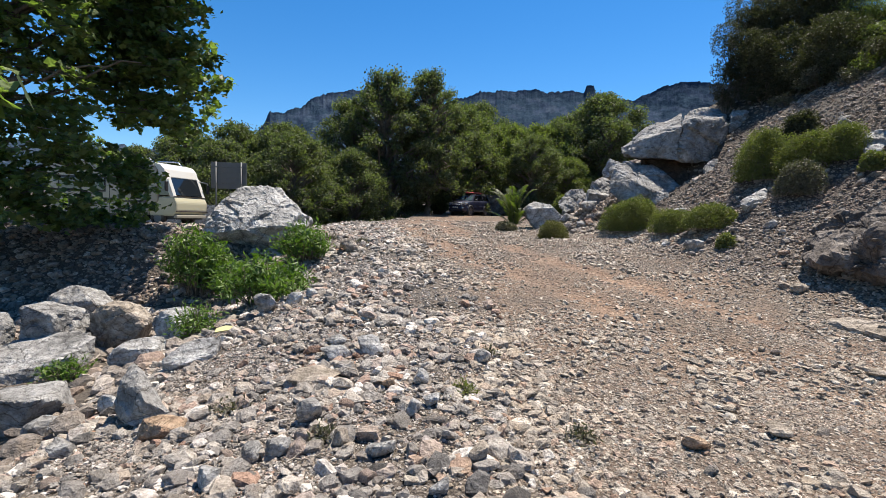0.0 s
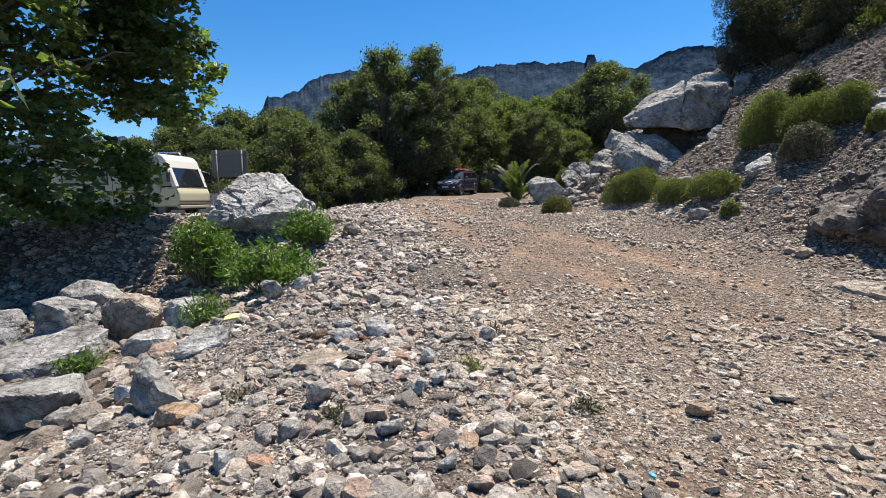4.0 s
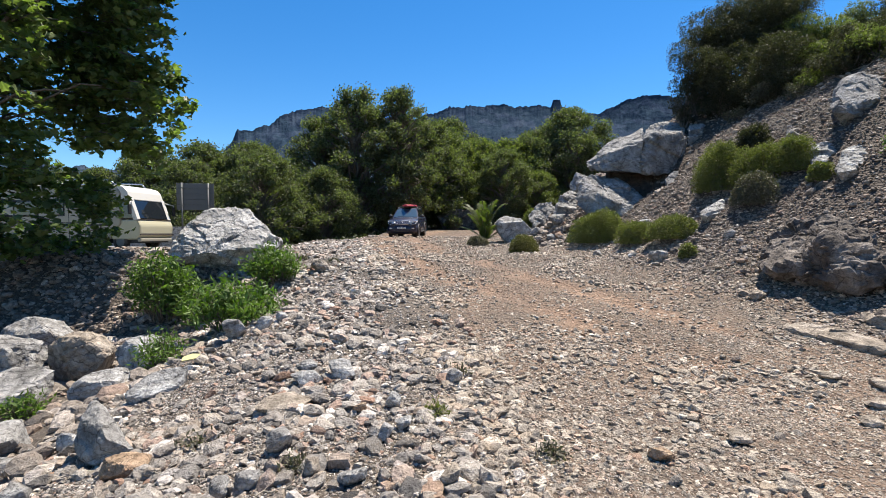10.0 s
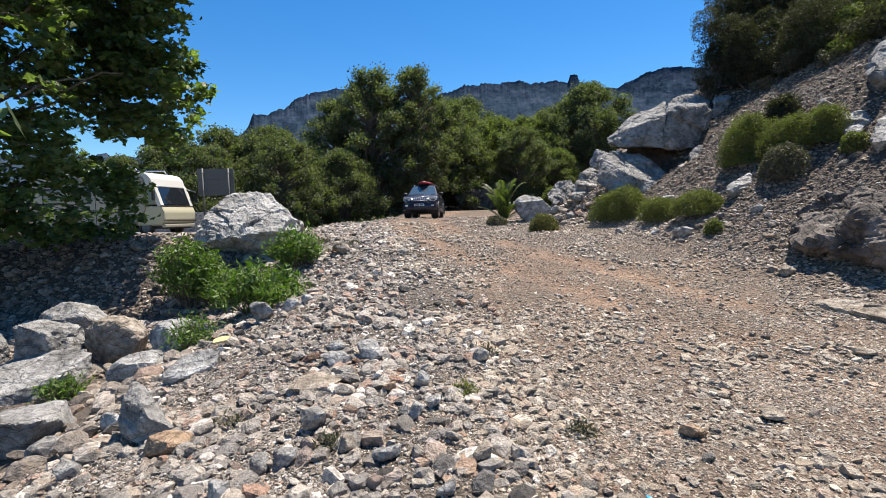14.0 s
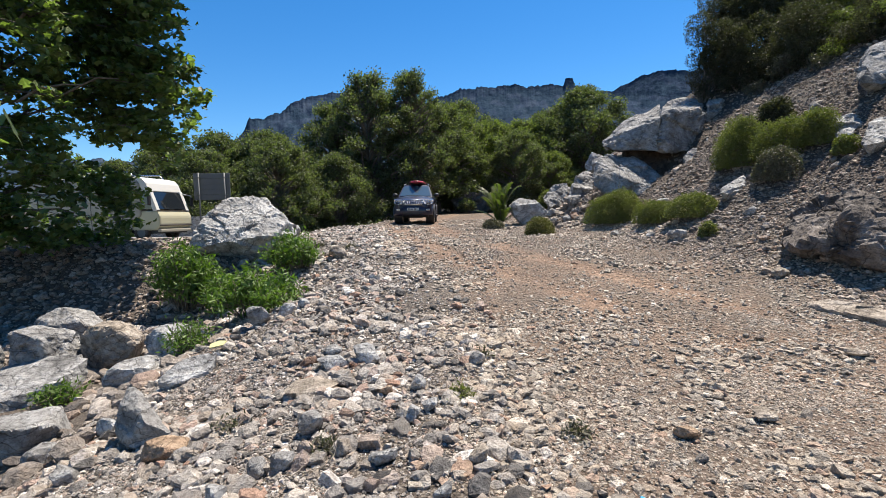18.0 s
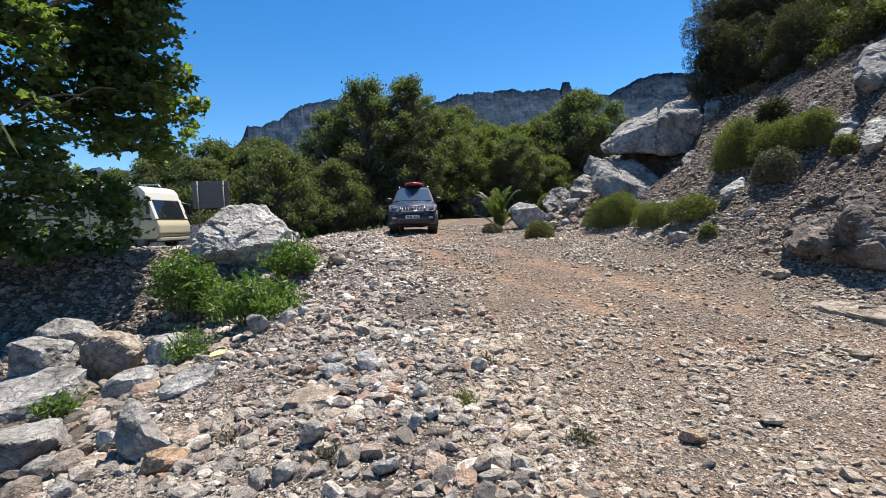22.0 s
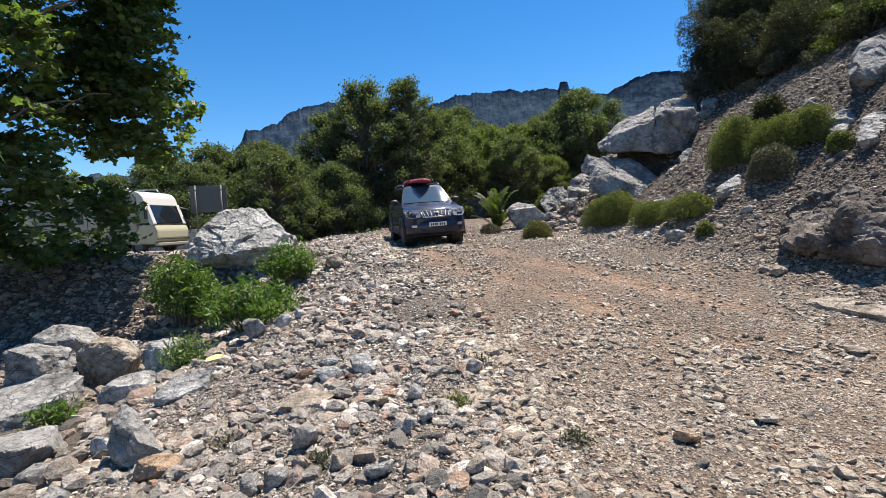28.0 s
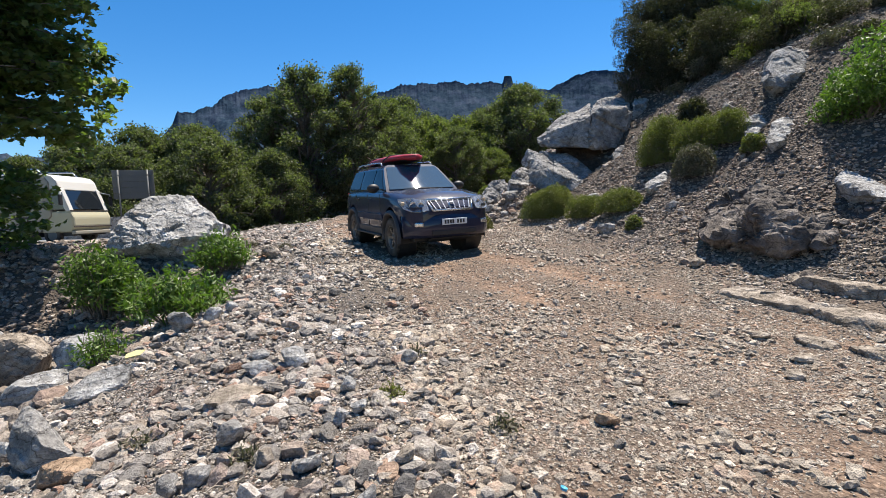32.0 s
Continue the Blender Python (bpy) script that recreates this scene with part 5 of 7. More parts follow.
def scrub_oaks():
    """The dark thicket along the top of the slope."""
    for i, (x, y, w, h, lift, m) in enumerate((
        (11.15, 13.6, 1.7, 1.1, 0.0, LEAF_SCRUB), (11.50, 12.4, 1.8, 0.8, 0.0, LEAF_SCRUB), (12.09, 12.0, 1.6, 0.5, 0.0, LEAF_SCRUB), (10.90, 14.4, 1.4, 0.9, 0.0, LEAF_DRY), (11.14, 12.8, 1.2, 0.7, 0.0, LEAF_BRIGHT), (10.89, 15.4, 1.4, 0.9, 0.0, LEAF_SCRUB), (10.42, 16.0, 1.5, 1.3, 0.0, LEAF_SCRUB),
        (11.57, 10.6, 1.4, 0.8, 0.0, LEAF_SCRUB), (11.91, 10.0, 1.2, 0.6, 0.0, LEAF_DRY), (11.71, 11.6, 1.4, 1.0, 0.0, LEAF_BRIGHT), (10.69, 9.9, 0.9, 0.6, 0.0, LEAF_DRY), (10.91, 9.2, 1.0, 0.6, 0.0, LEAF_SCRUB), (12.05, 12.4, 1.5, 1.2, 0.0, LEAF_SCRUB), (12.13, 9.5, 1.2, 0.6, 0.0, LEAF_SCRUB), (11.24, 11.9, 1.1, 0.9, 0.0, LEAF_SCRUB),
        (10.33, 17.2, 1.9, 3.6, 0.0, LEAF_SCRUB), (11.35, 17.8, 2.6, 3.7, 0.0, LEAF_SCRUB), (12.50, 17.4, 3.1, 4.1, 0.0, LEAF_SCRUB), (13.11, 16.8, 2.6, 3.3, 0.0, LEAF_SCRUB), (10.84, 16.2, 2.4, 2.9, 0.0, LEAF_SCRUB),
        (9.68, 16.9, 1.2, 2.2, 0.0, LEAF_SCRUB), (13.20, 16, 2.0, 1.7, 0.0, LEAF_BRIGHT), (13.85, 15.6, 2.2, 1.4, 0.0, LEAF_BRIGHT), (16.10, 16.5, 1.6, 1.4, 0.0, LEAF_WOOD), (14.17, 15, 1.8, 1.0, 0.0, LEAF_SCRUB),
        (11.27, 14.3, 2.1, 1.9, 0.0, LEAF_SCRUB), (10.88, 15.0, 1.5, 1.5, 0.0, LEAF_SCRUB), (12.09, 14, 1.8, 1.2, 0.0, LEAF_BRIGHT), (12.50, 13.4, 1.8, 0.9, 0.0, LEAF_SCRUB), (13.04, 13, 1.6, 0.6, 0.0, LEAF_SCRUB),
        (11.64, 13.0, 1.2, 0.7, 0.0, LEAF_DRY), (13.52, 12.6, 1.7, 0.6, 0.0, LEAF_BRIGHT), (14.19, 12.2, 2.0, 0.7, 0.0, LEAF_SCRUB), (14.12, 11.5, 1.6, 0.5, 0.0, LEAF_DRY), (12.76, 11.6, 1.2, 0.5, 0.0, LEAF_SCRUB),
        (10.62, 16.0, 1.0, 0.5, 0.0, LEAF_DRY), (10.28, 14.8, 0.9, 0.5, 0.0, LEAF_DRY), (10.66, 13.0, 1.0, 0.5, 0.0, LEAF_DRY), (16.13, 12.5, 2.4, 1.8, 0.0, LEAF_BRIGHT), (16.61, 15.5, 2.6, 1.3, 0.0, LEAF_SCRUB))):
        thicket(x, y, w, h, lift, m, 40 + i)
    thicket(8.85, 7.45, 1.8, 1.64, 0.0, LEAF_BUSH, 90, 0.10, "bush", "bright green leafy bush on the slope", "", LONG_OUTLINE, 2.4)
    thicket(8.85, 7.9, 1.0, 0.89, 0.0, LEAF_BUSH, 91, 0.10, "bush", "bright green leafy bush on the slope", "", LONG_OUTLINE, 2.4)


scrub_oaks()


def understory():
    """Shade-loving undergrowth at the foot of the trees."""
    rng = random.Random(4)
    for i, (x, y, w, h) in enumerate(((-3.6, 29, 2.2, 1.2), (-6.2, 28.5, 2.8, 1.5), (-9.4, 29.5, 3.0, 2.0), (-12.5, 30.5, 3.4, 2.6), (-15.8, 30.5, 3.2, 2.4), (-4.6, 33, 1.8, 1.0), (-4.6, 38, 2.6, 1.4),
                                      (-3.0, 46, 3.0, 1.8), (5.5, 48, 3.6, 2.2), (9.5, 50, 3.6, 2.4), (1.8, 50, 3.2, 2.2), (-18.6, 31, 3.4, 2.6), (-22, 33, 3.4, 2.6), (13.5, 50, 3.6, 2.4), (-8.5, 37, 3.4, 2.4), (3.4, 44.5, 1.6, 1.7), (6.4, 44.8, 1.9, 1.9), (8.3, 45.0, 2.2, 2.3), (-0.5, 47.0, 2.4, 1.6))):
        bush("undergrowth", "dark leafy undergrowth below the trees", x, y, w, h, LEAF_WOOD, 0.19, OVAL_OUTLINE, 140 + i, 560, 0.5, group="undergrowth")


understory()


def sprays(rng, tips, headings, lines, per=15, long=0.6):
    """Drooping twigs that end at the tips, with leaves along them; gives the leaves' places."""
    out = []
    for p, h in zip(tips, headings):
        d = np.array([math.cos(h), math.sin(h), rng.uniform(-0.35, 0.1)])
        n = long * rng.uniform(0.7, 1.4)
        foot = np.asarray(p) - d * n + np.array([0, 0, 0.12 * n])
        lines.append(limb(rng, foot, p, 0.011, 0.003, 3, 0.06))
        k = int(per * rng.uniform(0.7, 1.3))
        u = rng.uniform(0.05, 1.05, (k, 1))
        out.append(foot + (np.asarray(p) - foot) * u + rng.normal(0, 1, (k, 3)) * np.array([0.11, 0.11, 0.06]))
    return np.concatenate(out)


def plane_tree():
    rng = np.random.default_rng(77)
    thing = new("plane_tree")
    ox, oy = -10.6, 10.4
    oz = float(height(ox, oy))
    thing.matrix_world = pose(ox, oy, oz)
    lines = [limb(rng, (0, 0, -0.3), (0.3, 0.1, 4.2), 0.34, 0.20, 8, 0.04)]
    tips, headings = [], []

    def filled(x, z):
        """The crown over its reach x and height z above the plain: a high mass, an open band, a low skirt."""
        edge = np.interp(z, [1.2, 1.5, 2.0, 2.4, 2.6, 2.8, 3.1, 3.4, 3.7, 4.0, 4.4, 5.2, 6.0, 8.0, 9.5], [-5.8, -5.5, -5.45, -5.6, -5.5, -4.95, -4.75, -4.55, -4.3, -4.2, -4.45, -4.65, -4.5, -5.0, -6.6])
        if x > edge:
            return 0.0
        if 2.45 < z < 3.25 and -6.8 < x < -5.4 + 0.4 * (3.2 - z):
            return 0.03
        if 3.6 < z < 4.1 and -7.75 < x < -6.95:
            return 0.05
        if z < 2.45:
            return 0.3
        return (0.8 if z > 4.0 else 0.5) * (0.55 if x < -6.9 else 1.0)

    limbs = []
    for _ in range(34):
        z, far = rng.uniform(1.8, 8.2), rng.uniform(9.6, 13.2)
        reach = rng.uniform(-7.6, -5.4) if len(limbs) < 24 else rng.uniform(-15, -12)
        end = (reach * far / 9.5 - ox, far - oy, 1.5 + (z - 1.5) * far / 9.5 - oz)
        limbs.append(limb(rng, (0.1, 0, min(4.2, max(1.2, 0.7 * end[2]))), end, 0.06, 0.012, 8, 0.10))
    lines += limbs
    while len(tips) < 1240:
        z, x = rng.uniform(1.2, 9.4), rng.uniform(-9.6, -4.0)
        far = rng.uniform(9.4, 11.8) if x < -6.9 else rng.uniform(11.4, 13.6)
        if rng.uniform() > filled(x, z) * (0.55 + 0.45 * math.sin(3.1 * x + 2.0 * z) * math.sin(2.3 * z - far)):
            continue
        tips.append((x * far / 9.5 - ox, far - oy, 1.5 + (z - 1.5) * far / 9.5 - oz))
        headings.append(rng.normal(-0.2, 0.8))
    while len(tips) < 1460:
        a, r, z = rng.uniform(0, 2 * np.pi), math.sqrt(rng.uniform(0.1, 1)) * 5.2, rng.uniform(2.6, 9.0)
        p = (r * math.cos(a), 0.9 * r * math.sin(a) + 1.2, z - 0.05 * r * r)
        if p[0] < 1.2:
            tips.append(p), headings.append(a)
    # Unseen high sprays above the view, added to cast shade on the bank.
    while len(tips) < 1840:
        x, y, z = rng.uniform(-10.5, -3.7), rng.uniform(11.4, 16.5), rng.uniform(6.0, 12.0)
        if z > 1.9 + 4.75 * y / 9.5 and x < -7.3 + 0.28 * z:
            tips.append((x - ox, y - oy, z - oz)), headings.append(rng.normal(-0.2, 0.9))
    places = sprays(rng, tips, headings, lines, 25, 0.6)
    t = new("trunk", limb_mesh("trunk", lines, BARK, 5))
    t.parent = thing
    v, f = leaves(rng, places, 0.142, PLANE_OUTLINE, 0.6)
    c = new("crown", mesh_from("crown", v, f, LEAF_PLANE))
    c.parent = thing
    tagged(thing, "spreading plane tree shading the bank and camper", "tree")


plane_tree()


def plane_sapling():
    """A young plane tree whose outer leaves reach the view."""
    rng = np.random.default_rng(78)
    thing = new("plane_sapling")
    ox, oy = -4.3, 2.5
    oz = float(height(ox, oy))
    thing.matrix_world = pose(ox, oy, oz)
    lines = [limb(rng, (0, 0, -0.2), (0.1, 0.0, 3.2), 0.06, 0.02, 8, 0.05)]
    centres, radii = [], []
    for i in range(16):
        a = rng.uniform(0, 2 * np.pi)
        c = (1.3 * math.cos(a) * rng.uniform(0.3, 1), 1.2 * math.sin(a) * rng.uniform(0.3, 1), rng.uniform(1.9, 3.9))
        centres.append(c), radii.append(rng.uniform(0.22, 0.4))
        lines.append(limb(rng, (0, 0, c[2] * 0.7), c, 0.02, 0.005, 6, 0.1))
    centres.append((1.92, 0.0, 2.12 - oz)), radii.append(0.22)
    lines.append(limb(rng, (0, 0, 1.9), (1.92, 0.0, 2.12 - oz), 0.02, 0.005, 6, 0.06))
    t = new("trunk", limb_mesh("trunk", lines, BARK))
    t.parent = thing
    v, f = leaves(rng, clumps(rng, centres, radii, 420, 0.8, 0.2), 0.16, PLANE_OUTLINE)
    c = new("crown", mesh_from("crown", v, f, LEAF_PLANE))
    c.parent = thing
    tagged(thing, "young plane tree with large bright lobed leaves", "tree")


plane_sapling()


def frond_plant(x, y, wide, tall):
    """A plant of long feathered fronds from one foot."""
    rng = np.random.default_rng(61)
    thing = new("frond_plant")
    thing.matrix_world = pose(x, y, float(height(x, y)))
    for i in range(30):
        a = rng.uniform(0, 2 * np.pi)
        lift, out = rng.uniform(0.35, 1.05), rng.uniform(0.15, 0.9)
        end = (wide * 0.55 * math.cos(a) * out, wide * 0.40 * math.sin(a) * out)
        line = []
        for k in range(11):
            u = k / 10
            line.append(((end[0] * u ** 1.25, end[1] * u ** 1.25, tall * lift * math.sin(1.7 * u)), 0.013 - 0.009 * u))
        bm, last = bmesh.new(), None
        for k in range(3, 11):
            p, q = Vector(line[k - 1][0]), Vector(line[k][0])
            d = (q - p).normalized()
            side = d.cross(Vector((0, 0, 1))).normalized()
            for u in (0.0, 0.34, 0.67):
                o = p.lerp(q, u)
                stem = bm.verts.new(o)
                for s in (-1, 1):
                    n = 0.22 * math.sin(math.pi * (0.12 + 0.82 * (k + u) / 11.3)) * wide / 2.2
                    tip = o + side * s * n * 0.9 + d * n * 0.35 - Vector((0, 0, 0.35 * n))
                    mid = o.lerp(tip, 0.45)
                    wv = d * n * 0.075
                    fore, aft = bm.verts.new(mid + wv), bm.verts.new(mid - wv)
                    bm.faces.new([stem, fore, bm.verts.new(tip), aft])
                    if s < 0 and last:
                        bm.faces.new([last, aft, stem])
                last = stem
        fr = part("frond", bm, LEAF_FROND, thing)
        st = new("rib", limb_mesh("rib", [line], BARK, 4))
        st.parent = fr
    tagged(thing, "bright feathery plant with long green fronds", "plant")


frond_plant(2.65, 18.3, 2.4, 1.6)
dome("shrub", "grey-green low scrub at the slope's foot", 2.3, 17.5, 0.9, 0.35, LEAF_DRY, 0.042, OVAL_OUTLINE, 62)
dome("shrub", "olive low scrub on the slope", 5.2, 20.0, 1.6, 0.8, LEAF_CUSHION, 0.06, OVAL_OUTLINE, 63)
dome("shrub", CU, 8.1, 9.9, 0.9, 0.8, LEAF_CUSHION, 0.034, OVAL_OUTLINE, 64)
dome("shrub", "dull olive shrub on the scree", 8.4, 11.6, 1.0, 0.8, LEAF_SCRUB, 0.05, OVAL_OUTLINE, 65)
dome("shrub", "small dull shrub on the scree", 8.0, 9.0, 0.5, 0.4, LEAF_CUSHION, 0.04, OVAL_OUTLINE, 66)
for i, (x, y, w) in enumerate(((0.17, 3.72, 0.22), (-0.75, 3.05, 0.16), (0.45, 4.6, 0.14), (-2.9, 12.6, 0.3), (-2.0, 11.9, 0.25), (0.95, 3.1, 0.14), (-1.55, 3.5, 0.16))):
    bush("grass_tuft", "dry yellow grass tuft between stones", x, y, w, w * 0.4, LEAF_DRY if i != 0 else LEAF_CUSHION, 0.05, LONG_OUTLINE, 70 + i, 5000, category="grass", group="grass tufts")


def dead_branch(x, y, long, turn, seed, thick=0.012):
    """A bare dry branch lying on the ground, with side twigs."""
    rng = np.random.default_rng(seed)
    a = math.radians(turn)
    d = np.array([math.cos(a), math.sin(a)])
    zz = float(height(x, y))

    def on_ground(u, side, lift):
        px, py = x + d[0] * u - d[1] * side, y + d[1] * u + d[0] * side
        return (px - x, py - y, float(height(px, py)) - zz + lift)

    pts = [(on_ground(long * k / 6, 0.04 * long * rng.normal(), 0.02 + 0.03 * rng.uniform()), thick * (1 - 0.12 * k)) for k in range(7)]
    lines = [pts]
    for k in range(1, 6):
        s = rng.choice([-1, 1]) * long * rng.uniform(0.12, 0.3)
        u = long * k / 6
        lines.append([(pts[k][0], thick * 0.6), (on_ground(u + abs(s) * 0.5, s * 0.5, 0.05), thick * 0.45), (on_ground(u + abs(s), s, 0.04 + 0.08 * rng.uniform()), thick * 0.25)])
    ob = new("dead_branch", limb_mesh("dead_branch", lines, DRY_WOOD, 5))
    ob.matrix_world = pose(x, y, zz)
    tagged(ob, "bare grey dry branch lying on the ground", "branch", "dry branches")


for i, (x, y, n, turn, w) in enumerate(((10.9, 11.0, 1.4, 60, 0.018), (11.2, 10.4, 1.2, 150, 0.016), (11.6, 11.2, 1.0, 20, 0.014), (10.6, 9.8, 0.9, 100, 0.012), (11.7, 10.0, 1.3, 75, 0.016), (9.9, 13.6, 0.9, 40, 0.012), (10.3, 12.6, 0.8, 120, 0.012),
                                        (-0.9, 2.75, 0.28, 25, 0.005), (0.35, 2.55, 0.22, 80, 0.004), (-1.7, 3.1, 0.3, -10, 0.005), (-2.5, 6.1, 0.5, 35, 0.007), (1.1, 3.6, 0.2, 140, 0.004), (-0.2, 4.1, 0.25, 10, 0.004))):
    dead_branch(x, y, n, turn, 500 + i, w)

# ---------------------------------------------------------------- the far ridge
def ridge(name, label, azimuths, heights, distance, depth, seed, jag):
    """A mountain wall: a crest over its bearing, with cliffs falling to wooded slopes."""
    a = np.radians(np.arange(azimuths[0], azimuths[-1] + 0.01, 0.07))
    crest = np.interp(np.degrees(a), azimuths, heights)
    crest = crest + jag * (bumps(np.degrees(a), 0 * a, 1.3, seed) + 0.5 * bumps(np.degrees(a), 0 * a, 0.5, seed + 1) + 0.4 * bumps(np.degrees(a), 0 * a, 0.22, seed + 6) + 0.25 * bumps(np.degrees(a), 0 * a, 0.12, seed + 7))
    rows = np.linspace(0, 1, 36) ** 1.25
    A, T = np.meshgrid(a, rows)
    smooth = np.convolve(np.pad(crest, 30, mode="edge"), np.ones(61) / 61, "valid")
    fade = np.minimum(1, T * 7)
    C = np.tan(np.radians(np.interp(A, a, crest) * (1 - fade) + np.interp(A, a, smooth) * fade)) * distance
    drop = np.where(T < 0.28, T * 1.25, 0.35 + (T - 0.28) * 0.9)
    Z = C * (1 - drop) + 0.02 * distance * drop * bumps(np.degrees(A), T * 12, 0.9, seed + 2)
    gul = bumps(np.degrees(A) + T * 9, T * 17.0, 1.3, seed + 3) + 0.7 * bumps(np.degrees(A) - T * 7, T * 17, 0.5, seed + 4) + 0.5 * bumps(np.degrees(A) + T * 5, T * 17, 0.25, seed + 5)
    R = distance - depth * T ** 1.3 - 0.005 * distance * gul * np.minimum(1, T * 6)
    X, Y = np.sin(A) * R, np.cos(A) * R
    n, m = A.shape
    idx = np.arange(n * m).reshape(n, m)
    f = np.stack([idx[:-1, :-1], idx[:-1, 1:], idx[1:, 1:], idx[1:, :-1]], -1).reshape(-1, 4)
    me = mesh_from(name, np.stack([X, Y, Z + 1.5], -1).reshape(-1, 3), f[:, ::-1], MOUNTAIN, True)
    tagged(new(name, me), label, "mountain", kind="structure")


ridge("mountain_ridge", "long limestone ridge with dark woods, haze painted blue", [-75, -50, -35, -27, -23, -21.2, -20.5, -19.8, -18.3, -17.2, -16.6, -15.6, -13.1, -10.9, -8.3, -4, 0.3, 1.3, 3.6, 5.6, 9.0, 11.6, 14.2, 15.7, 15.95, 16.75, 16.95, 18, 20.5, 24, 30, 45, 70],
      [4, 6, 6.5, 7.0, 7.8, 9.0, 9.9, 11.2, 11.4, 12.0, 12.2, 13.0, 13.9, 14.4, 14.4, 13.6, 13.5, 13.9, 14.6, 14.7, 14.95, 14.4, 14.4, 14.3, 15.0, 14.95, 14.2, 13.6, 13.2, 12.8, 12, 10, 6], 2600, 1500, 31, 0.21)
ridge("mountain_ridge", "wooded mountain shoulder with haze painted into its blue", [15, 18, 20.5, 22.2, 24.0, 25.7, 27.5, 32, 40, 60], [9, 11.5, 13.1, 13.7, 14.5, 14.65, 14.3, 14.0, 12, 8], 3400, 1500, 51, 0.15)

# ---------------------------------------------------------------- building blocks of made things
def box(bm, x0, x1, y0, y1, z0, z1, bevel=0.0):
    m = Matrix.LocRotScale(((x0 + x1) / 2, (y0 + y1) / 2, (z0 + z1) / 2), None, (abs(x1 - x0), abs(y1 - y0), abs(z1 - z0)))
    vs = bmesh.ops.create_cube(bm, size=1.0, matrix=m)["verts"]
    if bevel:
        es = list({e for v in vs for e in v.link_edges})
        bmesh.ops.bevel(bm, geom=es, offset=bevel, segments=2, affect="EDGES", profile=0.5)
    return bm


def boxed(x0, x1, y0, y1, z0, z1, bevel=0.0):
    return box(bmesh.new(), x0, x1, y0, y1, z0, z1, bevel)


def plate(points, way, bevel=0.0):
    """A flat polygon of 3D points, thickened by the vector way."""
    bm = bmesh.new()
    f = bm.faces.new([bm.verts.new(p) for p in points])
    out = bmesh.ops.extrude_face_region(bm, geom=[f])
    bmesh.ops.translate(bm, verts=[v for v in out["geom"] if isinstance(v, bmesh.types.BMVert)], vec=way)
    if bevel:
        bmesh.ops.bevel(bm, geom=list(bm.edges), offset=bevel, segments=2, affect="EDGES", profile=0.5)
    return bm


def loft(sections, cap=True, ring=False):
    """Skin over sections of equal count."""
    bm = bmesh.new()
    rows = [[bm.verts.new(p) for p in s] for s in sections]
    n = len(rows[0])
    for a, b in zip(rows, rows[1:]):
        for j in range(n if ring else n - 1):
            k = (j + 1) % n
            bm.faces.new((a[j], a[k], b[k], b[j]))
    if cap:
        bm.faces.new(rows[0])
        bm.faces.new(rows[-1])
    return bm


def rod(points, radius, sides=8):
    bm = bmesh.new()
    rows = []
    for i, p in enumerate(points):
        q = Vector(points[min(i + 1, len(points) - 1)]) - Vector(points[max(i - 1, 0)])
        m = q.to_track_quat("Z", "Y").to_matrix()
        rows.append([bm.verts.new(Vector(p) + m @ Vector((radius * math.cos(2 * math.pi * j / sides), radius * math.sin(2 * math.pi * j / sides), 0))) for j in range(sides)])
    for a, b in zip(rows, rows[1:]):
        for j in range(sides):
            bm.faces.new((a[j], a[(j + 1) % sides], b[(j + 1) % sides], b[j]))
    bm.faces.new(rows[0]), bm.faces.new(rows[-1])
    return bm


def turned_x(profile, start=0.0, end=2 * math.pi, steps=36):
    """A solid of revolution about the x axis from (x, radius) points; open where the sweep is partial."""
    bm = bmesh.new()
    closed = abs(end - start) > 6.28
    count = steps if closed else steps + 1
    rows = []
    for i in range(count):
        a = start + (end - start) * i / steps
        rows.append([bm.verts.new((x, r * math.cos(a), r * math.sin(a))) for x, r in profile])
    for i in range(steps):
        a, b = rows[i], rows[(i + 1) % count]
        for j in range(len(profile) - 1):
            bm.faces.new((a[j], a[j + 1], b[j + 1], b[j]))
    return bm


def moved(bm, m):
    bmesh.ops.transform(bm, matrix=m, verts=bm.verts)
    return bm


